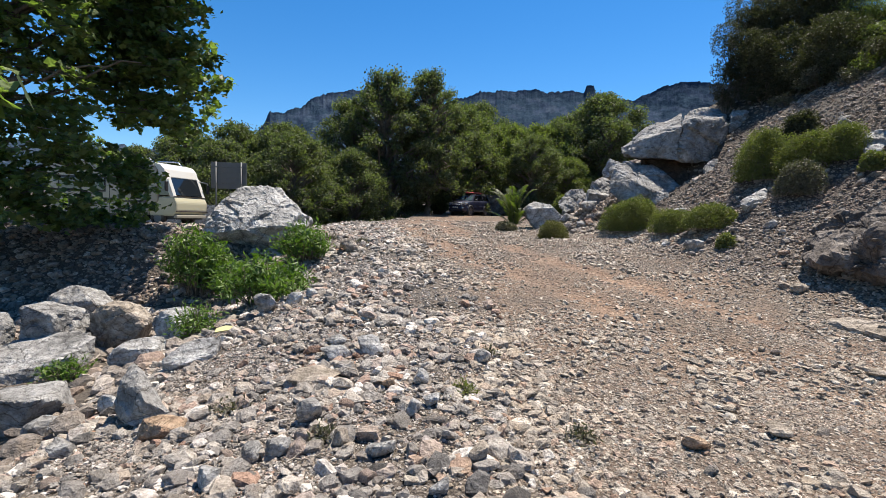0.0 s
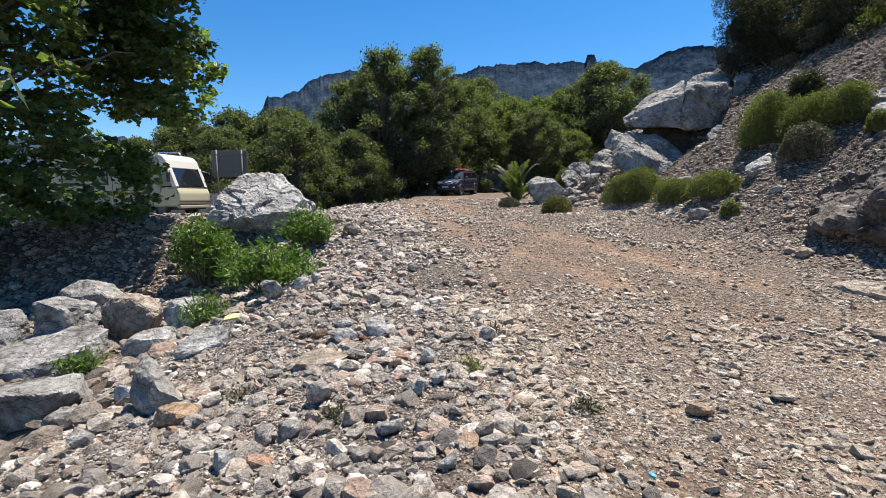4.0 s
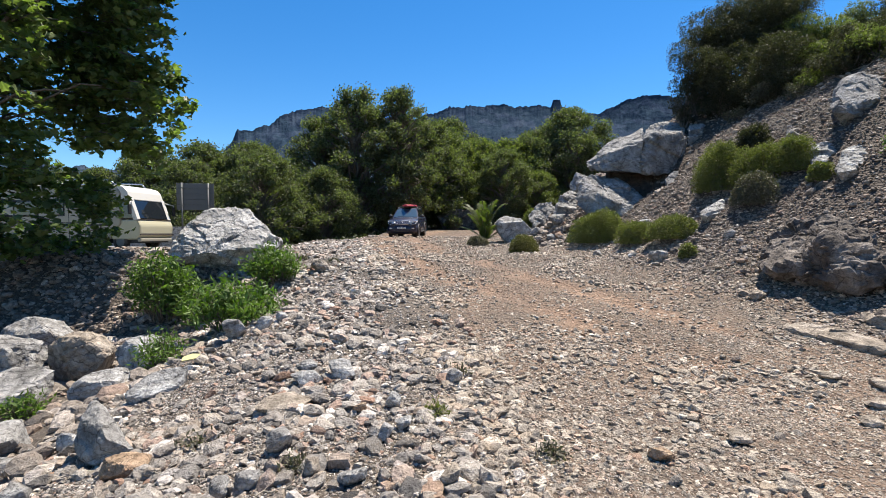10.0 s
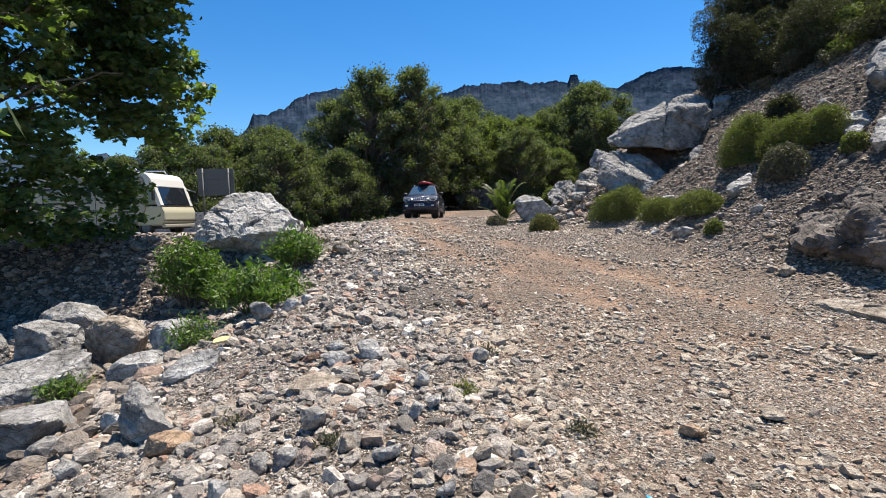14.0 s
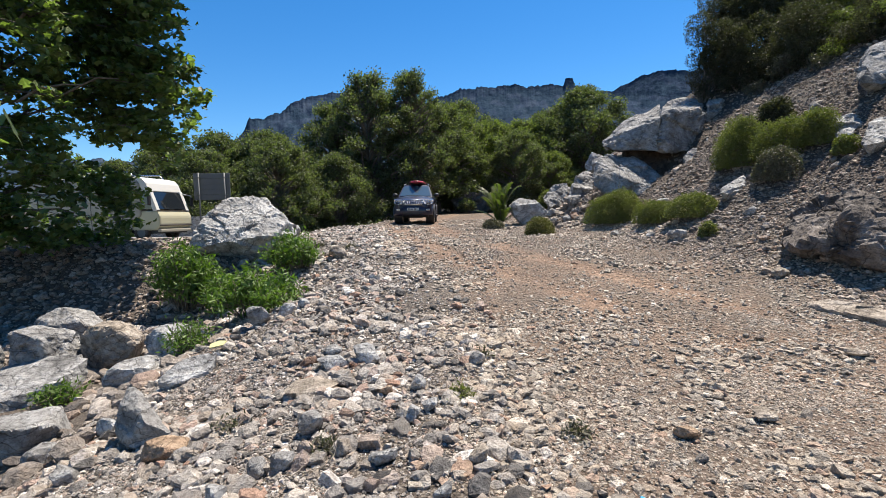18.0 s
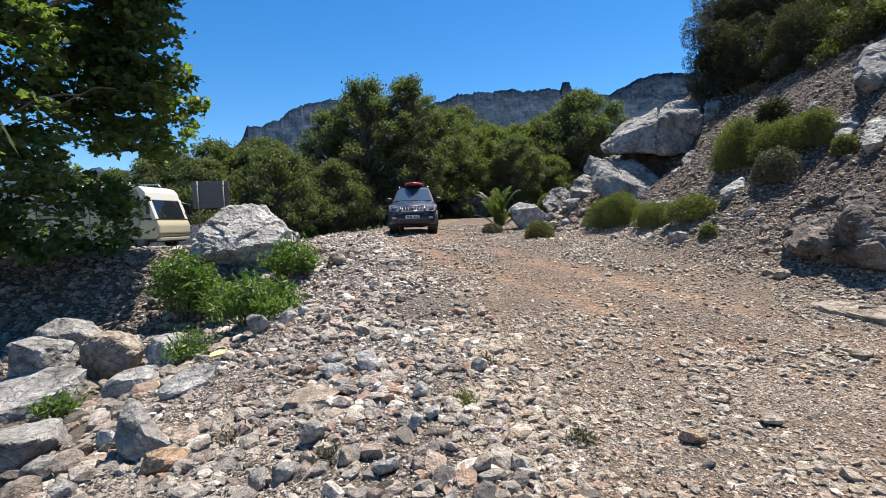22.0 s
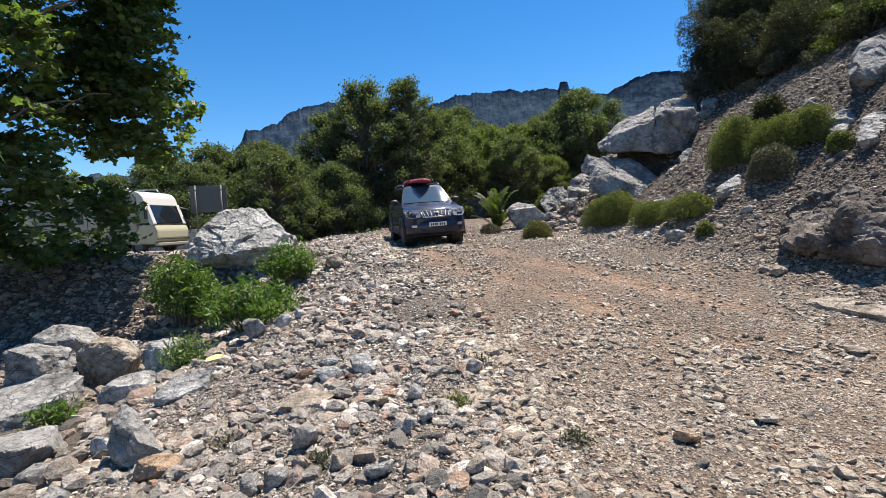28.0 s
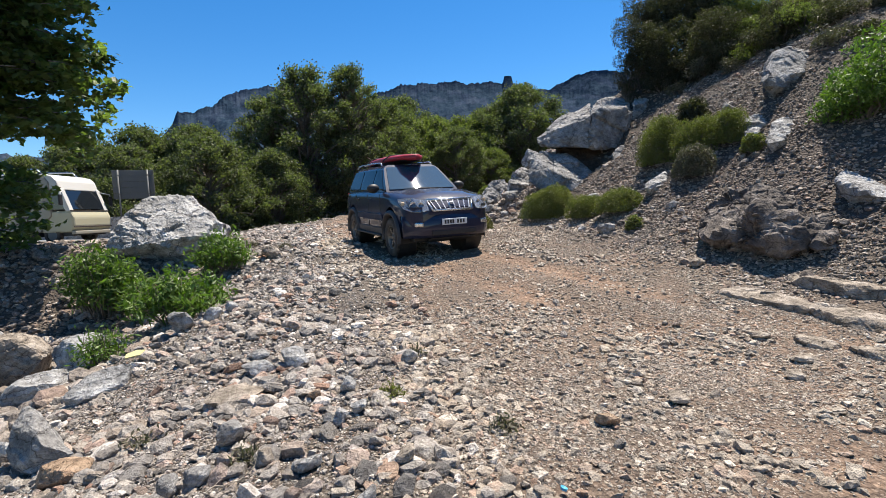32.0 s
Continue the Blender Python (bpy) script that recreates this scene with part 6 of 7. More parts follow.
# ---------------------------------------------------------------- the terrace
def build_camper():
    van = new("motorhome")
    van.matrix_world = pose(-14.08, 21.58, float(height(-13, 21)), 0, 0, -100)

    def slab(outline, x0, x1, material, name, label="", bevel=0.03):
        return part(name, plate([(x0, y, z) for y, z in outline], (x1 - x0, 0, 0), bevel), material, van, label)

    slab([(-3.15, 0.45), (1.9, 0.45), (1.9, 0.62), (2.35, 1.05), (2.35, 2.35), (2.1, 2.66), (-3.0, 2.70), (-3.15, 2.5)], -1.05, 1.05, OFFWHITE, "living_body", "cream-white living body", 0.05)
    slab([(1.88, 0.42), (3.02, 0.42), (3.18, 0.62), (3.17, 1.0), (3.06, 1.24), (1.88, 1.24)], -1.0, 1.0, CREAM, "nose", "cream rounded nose", 0.07)
    slab([(2.20, 2.08), (2.74, 2.04), (2.62, 2.40), (2.45, 2.58), (2.1, 2.67)], -1.0, 1.0, WHITE, "roof_brow", "white brow over the windscreen", 0.04)
    for s in (1, -1):
        slab([(2.88, 1.22), (3.07, 1.22), (2.76, 2.10), (2.55, 2.10)], s * 0.80, s * 1.0, WHITE, "pillar", "white windscreen pillar", 0.02)
        slab([(2.34, 1.30), (2.86, 1.30), (2.62, 2.05), (2.34, 2.05)], s * 0.965, s * 0.99, GLASS, "cab_window", "dark cab side window", 0.004)
        part("mirror_arm", rod([(s * 0.95, 2.80, 2.0), (s * 1.28, 2.98, 1.92), (s * 1.30, 2.98, 1.55)], 0.022), WHITE, van, "white mirror arm", True)
        part("mirror", boxed(s * 1.22, s * 1.38, 2.94, 3.02, 1.45, 1.85, 0.03), PLASTIC, van, "black side mirror")
        part("headlamp", boxed(s * 0.55, s * 0.88, 3.10, 3.165, 0.68, 0.86, 0.02), LENS, van, "square headlamp")
        part("roof_rail", rod([(s * 0.85, 2.0, 2.66), (s * 0.85, 1.8, 2.85), (s * 0.85, 0.6, 2.90), (s * 0.85, -1.2, 2.90), (s * 0.85, -1.4, 2.70)], 0.03), CHROME, van, "silver roof rail", True)
        for y in (1.2, 0.0):
            part("rail_post", rod([(s * 0.85, y, 2.64), (s * 0.85, y, 2.89)], 0.02), CHROME, van)
        for z0, z1 in ((0.98, 1.06), (1.12, 1.15)):
            part("side_stripe", boxed(s * 1.045, s * 1.056, -3.05, 1.85, z0, z1), BROWN, van, "brown side stripe")
        # The dark skirt also stands in for the shadow under the body.
        part("skirt", boxed(s * 0.98, s * 1.045, -2.9, 1.8, 0.30, 0.62, 0.01), BROWN, van, "dark brown lower skirt, toned for underbody shade")
        part("door_line", boxed(s * 1.045, s * 1.055, 0.02, 0.045, 0.5, 2.3), PLASTIC, van)
        for y0, y1 in ((-2.5, -1.4), (-0.9, -0.2)):
            w = part("window", boxed(s * 1.045, s * 1.062, y0, y1, 1.45, 2.05, 0.03), GLASS, van, "tinted acrylic side window")
            part("window_frame", boxed(s * 1.043, s * 1.054, y0 - 0.05, y1 + 0.05, 1.40, 2.10, 0.005), PLASTIC, w)
        for y in (2.25, -1.7):
            w = new("wheel")
            w.parent = van
            w.matrix_basis = pose(s * 0.88, y, 0.33)
            part("tyre", turned_x([(-0.1, 0.2), (-0.1, 0.30), (-0.07, 0.33), (0.07, 0.33), (0.1, 0.30), (0.1, 0.2)], steps=28), RUBBER, w, "black tyre", True)
            part("hub", turned_x([(s * 0.07, 0.2), (s * 0.09, 0.12), (s * 0.10, 0.0)], steps=20), ZINC, w, "grey steel hub", True)
    part("windscreen", plate([(-0.80, 3.02, 1.30), (0.80, 3.02, 1.30), (0.80, 2.76, 2.02), (-0.80, 2.76, 2.02)], (0, 0.012, 0.005)), GLASS, van, "dark windscreen with a drawn blind")
    part("bumper", boxed(-1.0, 1.0, 3.04, 3.21, 0.34, 0.47, 0.03), OFFWHITE, van, "dull white front bumper")
    part("bumper_strip", boxed(-0.99, 0.99, 3.15, 3.19, 0.60, 0.645, 0.01), BROWN, van, "brown rubbing strip")
    part("crease_line", boxed(-0.98, 0.98, 3.03, 3.09, 1.235, 1.265), BROWN, van)
    part("luggage_box", boxed(-0.7, 0.7, -2.4, -1.5, 2.68, 2.92, 0.05), WHITE, van, "white roof vent box")
    part("chassis", boxed(-0.85, 0.85, -2.9, 3.0, 0.28, 0.46), PLASTIC, van)
    tagged(van, "cream motorhome with brown stripes parked on the terrace", "motorhome")


build_camper()


def build_sign():
    sign = new("road_sign")
    x, y = -10.06, 22.6
    z = float(height(x, y))
    sign.matrix_world = pose(x, y, z + 0.17, 0, 0, 12)
    for i in range(5):
        z0 = 1.62 + i * 0.245
        part("board_panel", boxed(-0.78, 0.78, -0.02, 0.02, z0, z0 + 0.238, 0.006), ZINC, sign, "grey ribbed back of a sign panel")
    for s in (-0.55, 0.55):
        part("post", rod([(s, -0.055, -0.5), (s, -0.055, 2.86)], 0.035, 10), ZINC, sign, "grey steel post", True)
        for h in (1.8, 2.6):
            part("clamp", boxed(s - 0.06, s + 0.06, -0.10, -0.01, h, h + 0.05), ZINC, sign)
    tagged(sign, "back of a grey metal road sign on two posts", "sign")


build_sign()
bm = boxed(-4.2, 4.2, -0.15, 0.15, -1.0, 1.05, 0.02)
wall = part("low_wall", bm, CONCRETE, None)
wall.matrix_world = pose(-12.2, 25.2, float(height(-11, 25)), 0, 0, -8)
tagged(wall, "low pale concrete wall behind the terrace", "wall", kind="structure")


def terrace_road():
    ys, xs = np.linspace(15.2, 26, 20), np.linspace(-60, -10.5, 50)
    X, Y = np.meshgrid(xs, ys)
    Z = height(X, Y) + 0.06
    idx = np.arange(X.size).reshape(X.shape)
    f = np.stack([idx[:-1, :-1], idx[:-1, 1:], idx[1:, 1:], idx[1:, :-1]], -1).reshape(-1, 4)
    me = mesh_from("road", np.stack([X, Y, Z], -1).reshape(-1, 3), f, ASPHALT, True)
    tagged(new("road", me), "pale worn asphalt road on the terrace", "road", kind="structure")


terrace_road()

bm = plate([(-0.10, -0.05, 0), (0.06, -0.07, 0.0), (0.11, 0.02, 0.0), (0.02, 0.08, 0.0), (-0.09, 0.05, 0.0)], (0, 0, 0.012), 0.003)
scrap = part("plastic_scrap", bm, YELLOW, None)
scrap.matrix_world = pose(-2.75, 6.0, float(height(-2.75, 6.0)) + 0.09, 14, -10, 20)
tagged(scrap, "faded yellow plastic scrap on a stone", "litter")
cap = part("bottle_cap", turned_x([(0.0, 0.0), (0.0, 0.018), (0.014, 0.02), (0.014, 0.016), (0.004, 0.0)], steps=18), CYAN, None)
cap.matrix_world = pose(1.06, 2.34, float(height(1.06, 2.34)) + 0.03, 0, -70, 0)
tagged(cap, "small blue plastic bottle cap in gravel", "litter")


# ---------------------------------------------------------------- the car
def hood_top(y):
    return float(np.interp(y, [-2.4, 0.95, 1.2, 1.9, 2.12, 2.28, 2.34], [1.10, 1.10, 1.09, 1.02, 0.97, 0.86, 0.80]))


def half_width(y):
    return float(np.interp(y, [-2.32, -2.2, -1.9, 1.5, 1.9, 2.12, 2.24, 2.34], [0.80, 0.87, 0.925, 0.925, 0.90, 0.85, 0.78, 0.62]))


def body_section(y):
    w, t = half_width(y), hood_top(y)
    b = float(np.interp(y, [-2.32, -2.0, 1.9, 2.2, 2.34], [0.52, 0.40, 0.36, 0.40, 0.50]))
    crown = 0.035 if y > 1.0 else 0.0
    half = [(w * 0.80, b), (w * 0.955, b + 0.03), (w * 0.99, b + 0.14), (w * 0.995, 0.62), (w, 0.72), (w * 0.995, 0.86), (w * 0.975, t - 0.10), (w * 0.95, t - 0.045), (w * 0.89, t - 0.008), (w * 0.62, t + crown * 0.25),
            (w * 0.52, t + crown), (0.0, t + crown * 1.15)]
    return [(x, y, z) for x, z in half] + [(-x, y, z) for x, z in reversed(half[:-1])]


def car_body(car):
    ys = [-2.32, -2.26, -2.1, -1.9, -1.6, -1.2, -0.8, -0.4, 0.0, 0.4, 0.8, 0.98, 1.15, 1.35, 1.55, 1.75, 1.9, 2.0, 2.1, 2.18, 2.25, 2.30, 2.34]
    body = part("body", loft([body_section(y) for y in ys], True, True), PAINT, car, "glossy dark blue lower body", True)
    cutters = []
    for y in (1.395, -1.395):
        for s in (1, -1):
            bm = bmesh.new()
            bmesh.ops.create_cone(bm, cap_ends=True, segments=32, radius1=0.455, radius2=0.455, depth=0.62, matrix=pose(s * 0.82, y, 0.40, 0, 90, 0))
            me = bpy.data.meshes.new("cutter")
            bm.to_mesh(me)
            bm.free()
            c = new("cutter", me)
            cutters.append(c)
            k = body.modifiers.new("arch", "BOOLEAN")
            k.operation, k.object, k.solver = "DIFFERENCE", c, "EXACT"
    bpy.context.view_layer.update()
    me = bpy.data.meshes.new_from_object(body.evaluated_get(bpy.context.evaluated_depsgraph_get()))
    body.modifiers.clear()
    body.data = me
    me.materials.clear()
    me.materials.append(PAINT)
    me.polygons.foreach_set("use_smooth", np.ones(len(me.polygons), bool))
    me.set_sharp_from_angle(angle=radians(38))
    for c in cutters:
        bpy.data.objects.remove(c)
    return body


# cabin: foot and roof edges, forward along +y
def cabin_half(y, z):
    """The cabin's half width at a height, with its tumblehome."""
    u = (z - 1.08) / 0.74
    return 0.83 - 0.19 * u - 0.03 * u * u


def cabin(car):
    levels = [1.06, 1.16, 1.30, 1.45, 1.60, 1.70, 1.77, 1.81]
    secs = []
    for z in levels:
        u = (z - 1.06) / 0.75
        front, rear = 1.03 - 0.76 * u, -2.20 + 0.22 * u * u
        w = cabin_half(0, z) - (0.10 if z > 1.80 else 0.035 if z > 1.76 else 0)
        bow = 0.09 * (1 - 0.3 * u)
        pts = []
        for k in range(9):
            s = k / 8 * 2 - 1
            pts.append((w * s, front + bow * (1 - s * s) - 0.02, z))
        pts += [(w, front - 0.35, z), (w, -0.6, z), (w, rear + 0.25, z)]
        for k in range(9):
            s = 1 - k / 8 * 2
            pts.append((w * 0.96 * s, rear - 0.05 * (1 - s * s), z))
        pts += [(-w, rear + 0.25, z), (-w, -0.6, z), (-w, front - 0.35, z)]
        secs.append(pts)
    bm = loft(secs, False, True)
    bm.verts.ensure_lookup_table()
    n = len(secs[0])
    ring = [bm.verts[len(bm.verts) - n + i] for i in range(n)]
    bm.faces.new(ring)
    ob = part("cabin", bm, PAINT, car, "dark blue roof and pillars", True)
    ob.data.set_sharp_from_angle(angle=radians(35))


def windscreen(car):
    rows = []
    for i in range(7):
        u = 0.10 + 0.80 * i / 6
        z = 1.06 + 0.75 * u
        w = (cabin_half(0, z) - (0.035 if z > 1.76 else 0)) * 0.915
        full = cabin_half(0, z)
        front, bow = 1.03 - 0.76 * u, 0.09 * (1 - 0.3 * u)
        rows.append([(w * s, front + bow * (1 - (w * s / full) ** 2) - 0.02 + 0.009, z + 0.009) for s in np.linspace(-1, 1, 13)])
    part("windscreen", loft(rows, False), SCREEN_GLASS, car, "windscreen tinted blue for its sky reflection", True)


def side_glass(car, s, y0, y1, z0, z1, lean0=0.0, lean1=0.0, name="side_window"):
    pts = []
    for y, z in ((y0, z0), (y1, z0), (y1 - lean1, z1), (y0 + lean0, z1)):
        pts.append((s * (cabin_half(y, z) + 0.004), y, z))
    part(name, plate(pts, (s * 0.006, 0, 0.002)), SIDE_GLASS, car, "dark tinted side window")


def wheel_parts(wheel, s):
    """A wheel about its hub; s is the side it faces."""
    tyre = [(-0.125, 0.235), (-0.135, 0.27), (-0.14, 0.32), (-0.125, 0.362), (-0.10, 0.378), (-0.05, 0.383), (0.0, 0.384), (0.05, 0.383), (0.10, 0.378), (0.125, 0.362), (0.14, 0.32), (0.135, 0.27), (0.125, 0.235)]
    t = part("tyre", turned_x(tyre), RUBBER, wheel, "dusty black tyre", True)
    for i in range(30):
        a = 2 * math.pi * i / 30
        for k, off in ((-0.07, 0.0), (0.07, 0.10)):
            b = boxed(-0.05, 0.05, -0.013, 0.013, -0.008, 0.010)
            lug = moved(b, pose(0, 0, 0, math.degrees(a + off), 0, 0) @ pose(k, 0, 0.384))
            me = bpy.data.meshes.new("lug")
            lug.to_mesh(me)
            lug.free()
            bmx = bmesh.new()
            bmx.from_mesh(t.data)
            bmx.from_mesh(me)
            bmx.to_mesh(t.data)
            bmx.free()
            bpy.data.meshes.remove(me)
    rim = [(-0.12, 0.235), (-0.10, 0.215), (0.0, 0.205), (0.06, 0.21), (0.105, 0.226), (0.118, 0.238), (0.123, 0.232), (0.112, 0.216), (0.05, 0.196), (-0.08, 0.196)]
    part("rim", turned_x([(x * s, r) for x, r in rim]), ALLOY, wheel, "dusty alloy rim", True)
    part("brake_disc", turned_x([(-0.03 * s, 0.0), (-0.03 * s, 0.15), (-0.05 * s, 0.15)], steps=20), PLASTIC, wheel)
    part("hub_cap", turned_x([(0.03 * s, 0.075), (0.085 * s, 0.06), (0.095 * s, 0.035), (0.097 * s, 0.0)], steps=20), ALLOY, wheel, "", True)
    for i in range(6):
        a = 60 * i
        bm = plate([(0.075 * s, -0.035, 0.05), (0.075 * s, 0.035, 0.05), (0.10 * s, 0.026, 0.208), (0.10 * s, -0.026, 0.208)], (-0.03 * s, 0, 0), 0.005)
        part("spoke", moved(bm, pose(0, 0, 0, a, 0, 0)), ALLOY, wheel)


def build_car():
    car = new("car")
    car_body(car)
    cabin(car)
    windscreen(car)
    for s in (1, -1):
        side_glass(car, s, -0.02, 0.73, 1.16, 1.68, 0.02, 0.46)
        side_glass(car, s, -0.98, -0.10, 1.16, 1.69, 0.04, 0.0)
        side_glass(car, s, -2.0, -1.07, 1.18, 1.69, 0.16, 0.0)
        # doors, seams and mouldings
        for y in (0.78, -0.06, -1.03):
            part("door_seam", boxed(s * 0.918, s * 0.9275, y - 0.006, y + 0.006, 0.50, 1.06), PLASTIC, car)
        part("side_moulding", boxed(s * 0.915, s * 0.945, -0.95, 0.92, 0.66, 0.76, 0.012), PAINT, car, "dark blue side moulding")
        part("sill_trim", boxed(s * 0.90, s * 0.935, -0.98, 0.98, 0.40, 0.53, 0.012), CLADDING, car, "grey lower side trim")
        for y in (0.02, -0.95):
            part("door_handle", boxed(s * 0.925, s * 0.955, y - 0.0, y + 0.17, 0.955, 0.99, 0.012), PAINT, car)
        part("running_board", boxed(s * 0.80, s * 1.0, -0.93, 0.93, 0.36, 0.405, 0.015), PLASTIC, car, "black running board")
        # arches
        for y in (1.395, -1.395):
            arc = turned_x([(s * 0.86, 0.445), (s * 0.955, 0.45), (s * 0.968, 0.475), (s * 0.955, 0.515), (s * 0.915, 0.53)], radians(-12), radians(192), 26)
            part("wheel_arch", moved(arc, pose(0, y, 0.40)), CLADDING, car, "dusty grey wheel arch flare", True)
            part("arch_liner", moved(turned_x([(s * 0.55, 0.0), (s * 0.55, 0.45), (s * 0.90, 0.45)], 0, 2 * math.pi, 26), pose(0, y, 0.40)), PLASTIC, car)
        # mirror
        part("mirror_arm", boxed(s * 0.82, s * 0.93, 0.62, 0.68, 1.13, 1.17, 0.01), PLASTIC, car)
        m = bmesh.new()
        bmesh.ops.create_uvsphere(m, u_segments=16, v_segments=10, radius=1.0, matrix=Matrix.LocRotScale((s * 1.01, 0.66, 1.19), None, (0.135, 0.085, 0.115)))
        part("mirror", m, PLASTIC, car, "black door mirror", True)
        # headlight: reflector tray behind a clear lens
        x0, x1 = s * 0.49, s * 0.83
        front = [(x0, 2.36, 0.80), (s * 0.66, 2.335, 0.785), (s * 0.80, 2.25, 0.79), (s * 0.885, 2.10, 0.83), (s * 0.92, 1.93, 0.925), (s * 0.91, 1.84, 0.985), (s * 0.72, 2.11, 0.99), (x0, 2.21, 0.96)]
        light = part("headlight", plate([(p[0], p[1] - 0.03, p[2]) for p in front], (0, 0.028, 0.004), 0.006), SILVER, car, "clear headlight with chrome reflector")
        part("headlight_lens", plate(front, (s * 0.004, 0.014, 0.008), 0.004), LENS, light, "clear plastic lens")
        for cx, cy, cz, r in ((s * 0.73, 2.20, 0.88, 0.066), (s * 0.60, 2.275, 0.875, 0.055)):
            bm = moved(turned_x([(0.0, 0.0), (0.004, r * 0.35), (0.006, r * 0.9), (0.012, r), (0.008, r * 1.08)], steps=18), pose(cx, cy - 0.02, cz, 0, 0, 90 - s * 22))
            part("reflector", bm, CHROME, light, "round chrome reflector", True)
        part("indicator", boxed(s * 0.85, s * 0.90, 1.97, 2.06, 0.88, 0.94, 0.012), worn_amber, light, "pale amber indicator")
        # fog lamp in the bumper
        part("fog_lamp", moved(boxed(-0.085, 0.085, -0.03, 0.03, -0.04, 0.04, 0.02), pose(s * 0.68, 2.305, 0.64, 0, 0, -s * 20)), CHROME, car, "oblong chrome fog lamp")
        # roof rail with feet
        part("roof_rail", rod([(s * 0.60, 0.12, 1.80), (s * 0.60, 0.02, 1.865), (s * 0.60, -0.6, 1.885), (s * 0.60, -1.7, 1.875), (s * 0.60, -1.9, 1.82)], 0.02), CHROME, car, "silver roof rail", True)
        part("tail_lamp", boxed(s * 0.68, s * 0.80, -2.335, -2.25, 0.78, 1.08, 0.02), RED, car, "red tail lamp")
        part("mud_flap", boxed(s * 0.70, s * 0.93, -1.90, -1.885, 0.28, 0.52), PLASTIC, car)
        part("wiper", rod([(s * 0.10 - 0.2, 1.07, 1.145), (s * 0.10 - 0.02, 1.075, 1.15), (s * 0.10 + 0.36, 1.05, 1.165)], 0.010, 6), PLASTIC, car, "black wiper")
        part("tow_eye", boxed(s * 0.40, s * 0.46, 2.20, 2.30, 0.36, 0.40, 0.01), PLASTIC, car)
    # bumper
    secs = []
    for x in np.linspace(-0.90, 0.90, 25):
        u = abs(x) / 0.90
        y = 2.40 - 0.13 * u ** 2 - 0.30 * max(0, u - 0.72) ** 1.4 * 4.2
        top = 0.76 - 0.02 * u
        secs.append([(x, y - 0.16, 0.39), (x, y - 0.03, 0.40), (x, y, 0.47), (x, y + 0.012, 0.58), (x, y - 0.005, 0.69), (x, y - 0.04, top), (x, y - 0.18, top + 0.015)])
    part("bumper", loft(secs, True, True), PAINT, car, "dark blue front bumper", True)
    part("air_intake", boxed(-0.46, 0.46, 2.385, 2.412, 0.44, 0.525, 0.012), PLASTIC, car, "black lower air intake")
    part("skid_plate", plate([(-0.5, 2.33, 0.385), (0.5, 2.33, 0.385), (0.42, 2.05, 0.30), (-0.42, 2.05, 0.30)], (0, 0, -0.015)), PLASTIC, car)
    part("underbody", boxed(-0.70, 0.70, -2.15, 2.05, 0.30, 0.45, 0.03), PLASTIC, car)
    # grille
    grille = part("grille", plate([(-0.40, 2.34, 0.807), (0.40, 2.34, 0.807), (0.46, 2.20, 0.944), (-0.46, 2.20, 0.944)], (0, 0.012, 0.003)), PLASTIC, car, "black grille with chrome bars")
    out = [(-0.405, 2.36, 0.80), (0.405, 2.36, 0.80), (0.475, 2.205, 0.955), (-0.475, 2.205, 0.955)]
    for a, b, r in ((0, 1, 0.014), (1, 2, 0.016), (2, 3, 0.022), (3, 0, 0.016)):
        part("grille_frame", rod([out[a], out[b]], r, 8), CHROME, grille, "chrome grille surround", True)
    for i in range(8):
        x = -0.37 + 0.74 * i / 7
        part("grille_bar", plate([(x * 0.93 - 0.010, 2.357, 0.811), (x * 0.93 + 0.010, 2.357, 0.811), (x * 1.1 + 0.010, 2.215, 0.942), (x * 1.1 - 0.010, 2.215, 0.942)], (0, 0.018, 0.004), 0.003), CHROME, grille, "upright chrome bar")
    ring = bmesh.new()
    for i in range(28):
        a, b = 2 * math.pi * i / 28, 2 * math.pi * (i + 1) / 28
        q = [ring.verts.new((r * 1.45 * math.cos(t), 2.315 + dy - 0.7 * r * math.sin(t), 0.878 + r * math.sin(t))) for t, r, dy in ((a, 0.046, 0.0), (b, 0.046, 0.0), (b, 0.037, 0.02), (a, 0.037, 0.02))]
        ring.faces.new(q)
    part("emblem", ring, CHROME, grille, "plain oval chrome emblem")
    # number plate with plain bars
    np_ = part("number_plate", boxed(-0.262, 0.262, 2.415, 2.428, 0.64, 0.755, 0.006), PLATE_WHITE, car, "white number plate with dark bars")
    for i, x in enumerate((-0.185, -0.125, -0.065, 0.035, 0.085, 0.14, 0.195)):
        part("plate_bar", boxed(x - 0.019, x + 0.019, 2.427, 2.431, 0.662, 0.733), PLASTIC, np_)
    # wheels
    wheels = []
    for s in (1, -1):
        for y in (1.395, -1.395):
            w = new("wheel")
            w.parent = car
            wheel_parts(w, s)
            wheels.append((w, s * 0.80, y))
    # roof bars
    for y in (-0.15, -1.35):
        part("roof_bar", boxed(-0.66, 0.66, y - 0.03, y + 0.03, 1.842, 1.866, 0.008), PLASTIC, car, "black roof crossbar")
    # the kayak rides with the car
    secs = []
    for i in range(17):
        u = i / 16
        y = 0.68 - 3.05 * u
        w = 0.39 * min(1.0, (1 - abs(2 * u - 1) ** 2.6)) ** 0.55 + 0.03
        h = 0.07 + 0.04 * (1 - abs(2 * u - 1) ** 2)
        z = 1.825 + 0.06 * (1 - u) ** 2 + 0.01 * u ** 3
        ring_pts = []
        for k in range(14):
            a = 2 * math.pi * k / 14
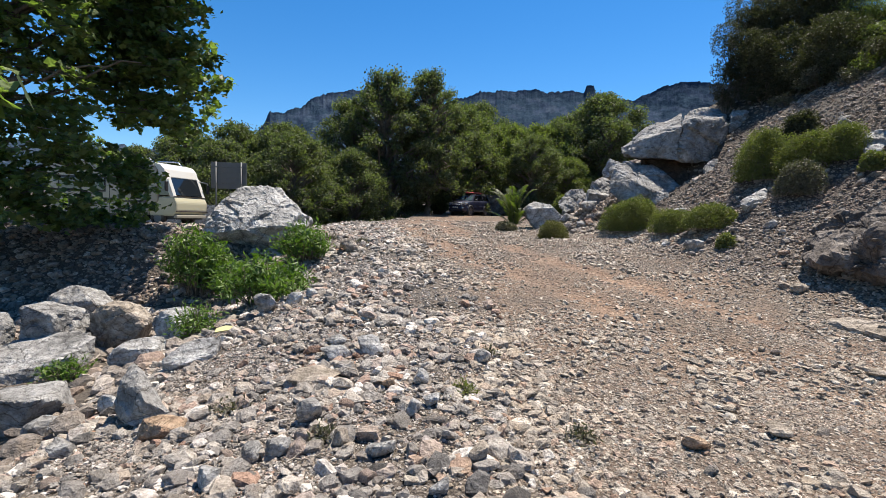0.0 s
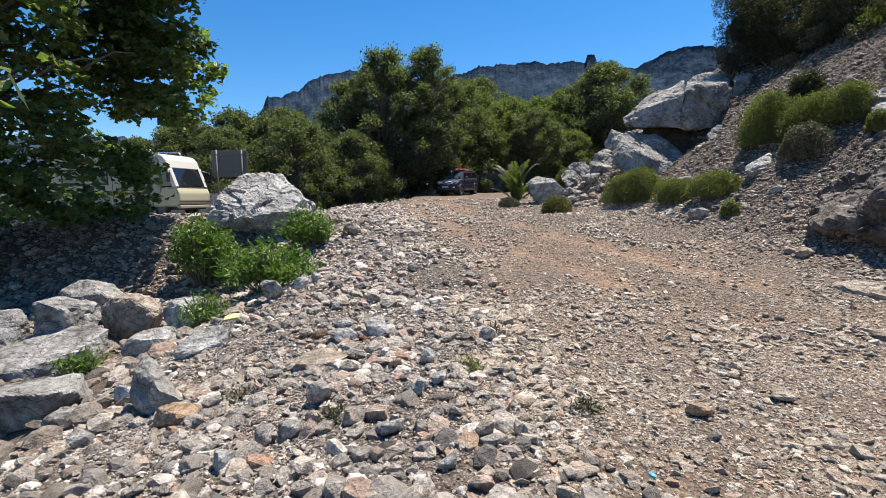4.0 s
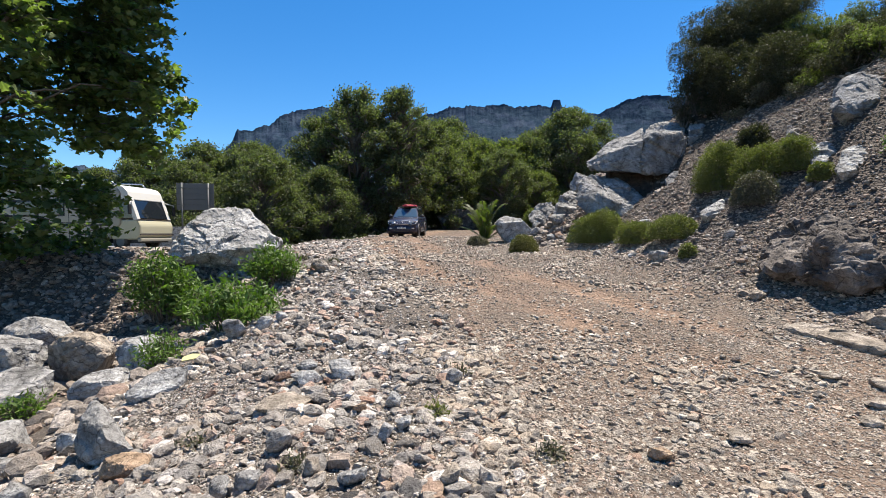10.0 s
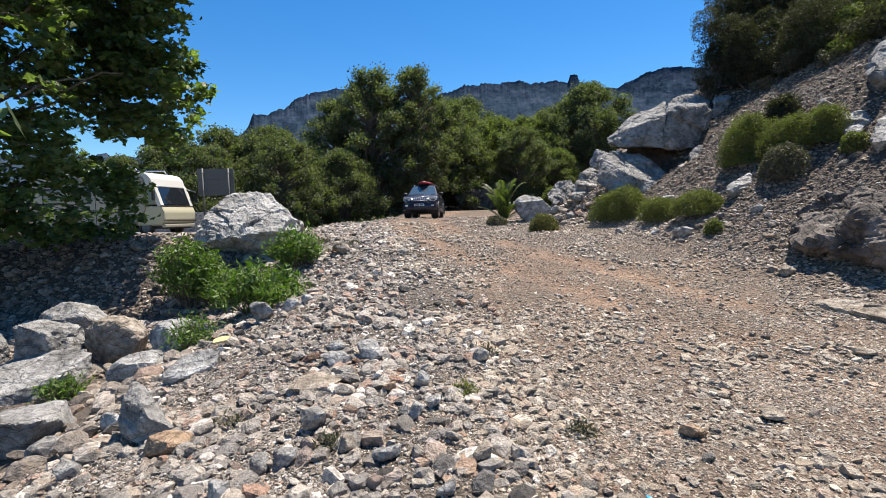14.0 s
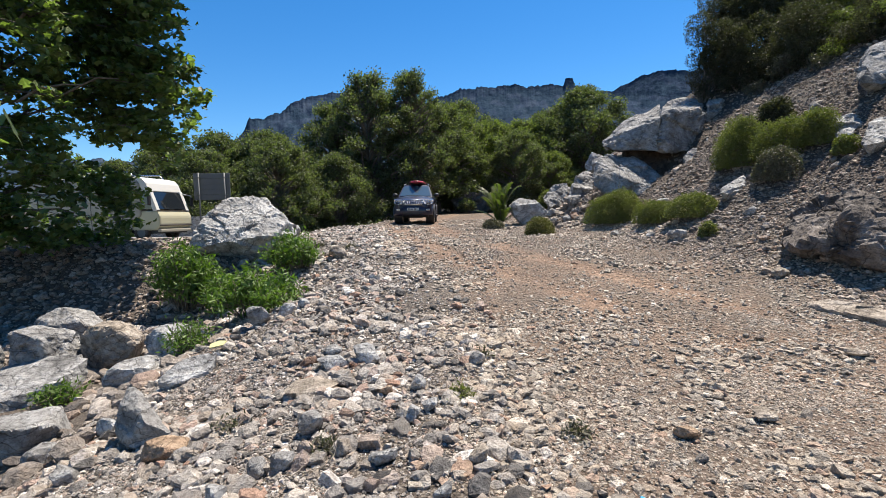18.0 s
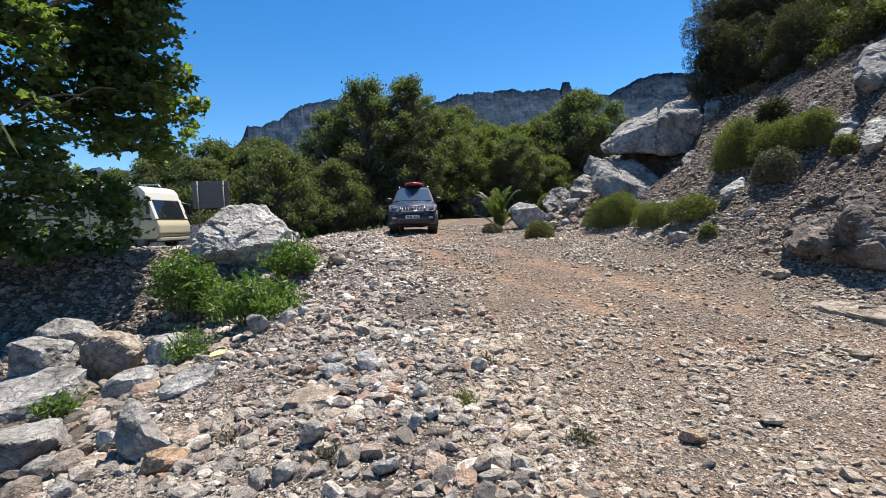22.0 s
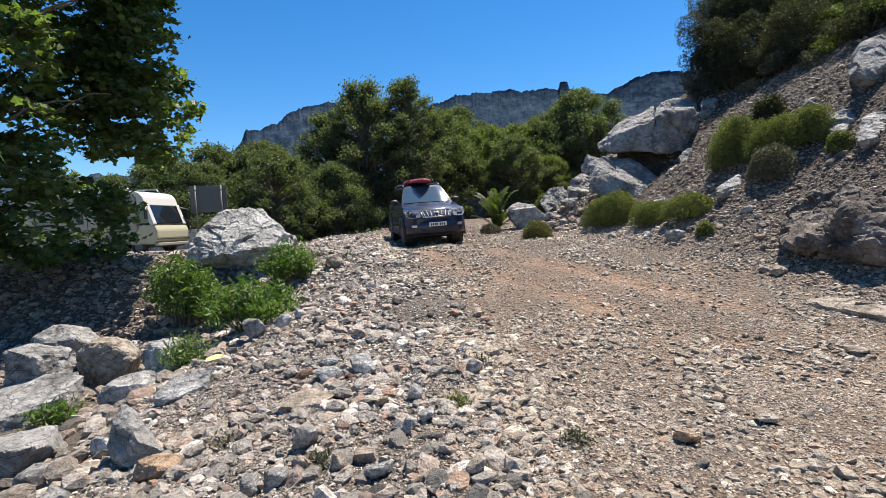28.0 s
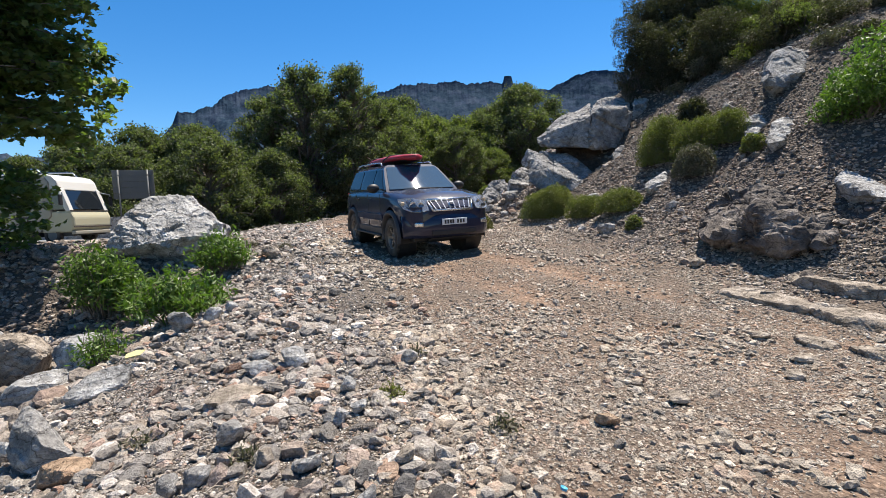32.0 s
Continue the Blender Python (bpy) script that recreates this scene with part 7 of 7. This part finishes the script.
            ring_pts.append((w * math.copysign(abs(math.cos(a)) ** 0.75, math.cos(a)), y, z + h + h * math.copysign(abs(math.sin(a)) ** 0.8, math.sin(a)) * (1.0 if math.sin(a) > 0 else 0.8)))
        secs.append(ring_pts)
    kay = part("kayak", loft(secs, True, True), RED, car, "red kayak strapped to the roof bars", True)
    part("hull_underside", loft([[(p[0] * 0.93, p[1], p[2] - 0.012) for p in s[7:]] for s in secs[1:-1]], False), PLASTIC, kay, "black kayak underside", True)
    for y in (-0.15, -1.35):
        w, z = 0.42, 2.28
        part("strap", rod([(-0.52, y, 1.86), (-0.44, y, 1.97), (-0.30, y, 2.055), (0, y, 2.062), (0.30, y, 2.055), (0.44, y, 1.97), (0.52, y, 1.86)], 0.014, 6), PLASTIC, kay, "black lashing strap")
    # true heights of the bonnet, belt and roof
    still = ("wheel", "number_plate", "plate_bar", "arch", "tyre", "rim", "spoke", "hub", "brake")
    for ob in car.children_recursive:
        if ob.type == "MESH" and not ob.name.startswith(still):
            for v in ob.data.vertices:
                v.co.z = float(np.interp(v.co.z, [0, 0.40, 0.52, 0.69, 0.76, 0.80, 1.0, 1.10, 1.81, 2.4], [0, 0.41, 0.54, 0.72, 0.845, 0.92, 1.165, 1.30, 1.87, 2.44]))
    tagged(car, "dark blue off-road car with a red kayak on its roof", "car")
    return car, wheels


worn_amber = worn("pale_amber", (0.75, 0.52, 0.30), 0.3, 0, 0.05, 8)
car, wheels = build_car()

# time, x, y, heading of the car's middle
DRIVE = ((0, 2.3, 43.4, 147), (3, 1.35, 41.0, 151), (6, 0.21, 36.59, 161), (9, -0.47, 32.59, 170), (13, -0.47, 28.6, 173), (18, -0.68, 24.32, 177), (23, -0.65, 19.66, 181), (25, -0.74, 18.96, 186),
         (28, -0.15, 16.42, 191), (30, 0.37, 13.56, 195), (32, 0.93, 11.26, 197))


def drive(t):
    """Place and heading at a time, by a smooth curve through DRIVE."""
    k = max(i for i in range(len(DRIVE) - 1) if DRIVE[i][0] <= t)
    a, b = DRIVE[k], DRIVE[k + 1]
    p, q = DRIVE[max(k - 1, 0)], DRIVE[min(k + 2, len(DRIVE) - 1)]
    h = b[0] - a[0]
    u = (t - a[0]) / h
    out = []
    for i in (1, 2, 3):
        m0 = (b[i] - p[i]) / (b[0] - p[0]) * h
        m1 = (q[i] - a[i]) / (q[0] - a[0]) * h
        out.append(a[i] * (2 * u ** 3 - 3 * u * u + 1) + m0 * (u ** 3 - 2 * u * u + u) + b[i] * (3 * u * u - 2 * u ** 3) + m1 * (u ** 3 - u * u))
    return out


def motions():
    rows, rolls, gone, last = [], [], 0.0, None
    for i in range(129):
        t = i * 0.25
        x, y, head = drive(t)
        if last:
            gone += math.hypot(x - last[0], y - last[1])
        last = (x, y)
        rolls.append((t, -math.degrees(gone / 0.384)))
        if i % 2 == 0:
            h = radians(head)
            fwd, right = (-math.sin(h), math.cos(h)), (math.cos(h), math.sin(h))
            zs = [[float(height(x + fwd[0] * a + right[0] * b, y + fwd[1] * a + right[1] * b)) for b in (0.8, -0.8)] for a in (1.395, -1.395)]
            zf, zr = sum(zs[0]) / 2, sum(zs[1]) / 2
            za, zb = (zs[0][0] + zs[1][0]) / 2, (zs[0][1] + zs[1][1]) / 2
            m = pose(x, y, (zf + zr) / 2 + 0.005, 0, 0, head) @ pose(0, 0, 0, math.degrees(math.atan2(zf - zr, 2.79)), -math.degrees(math.atan2(za - zb, 1.6)), 0)
            rows.append((t, m))
    walk(car, rows)
    for w, x, y in wheels:
        walk(w, [(t, pose(x, y, 0.384, a, 0, 0)) for t, a in rolls])


motions()
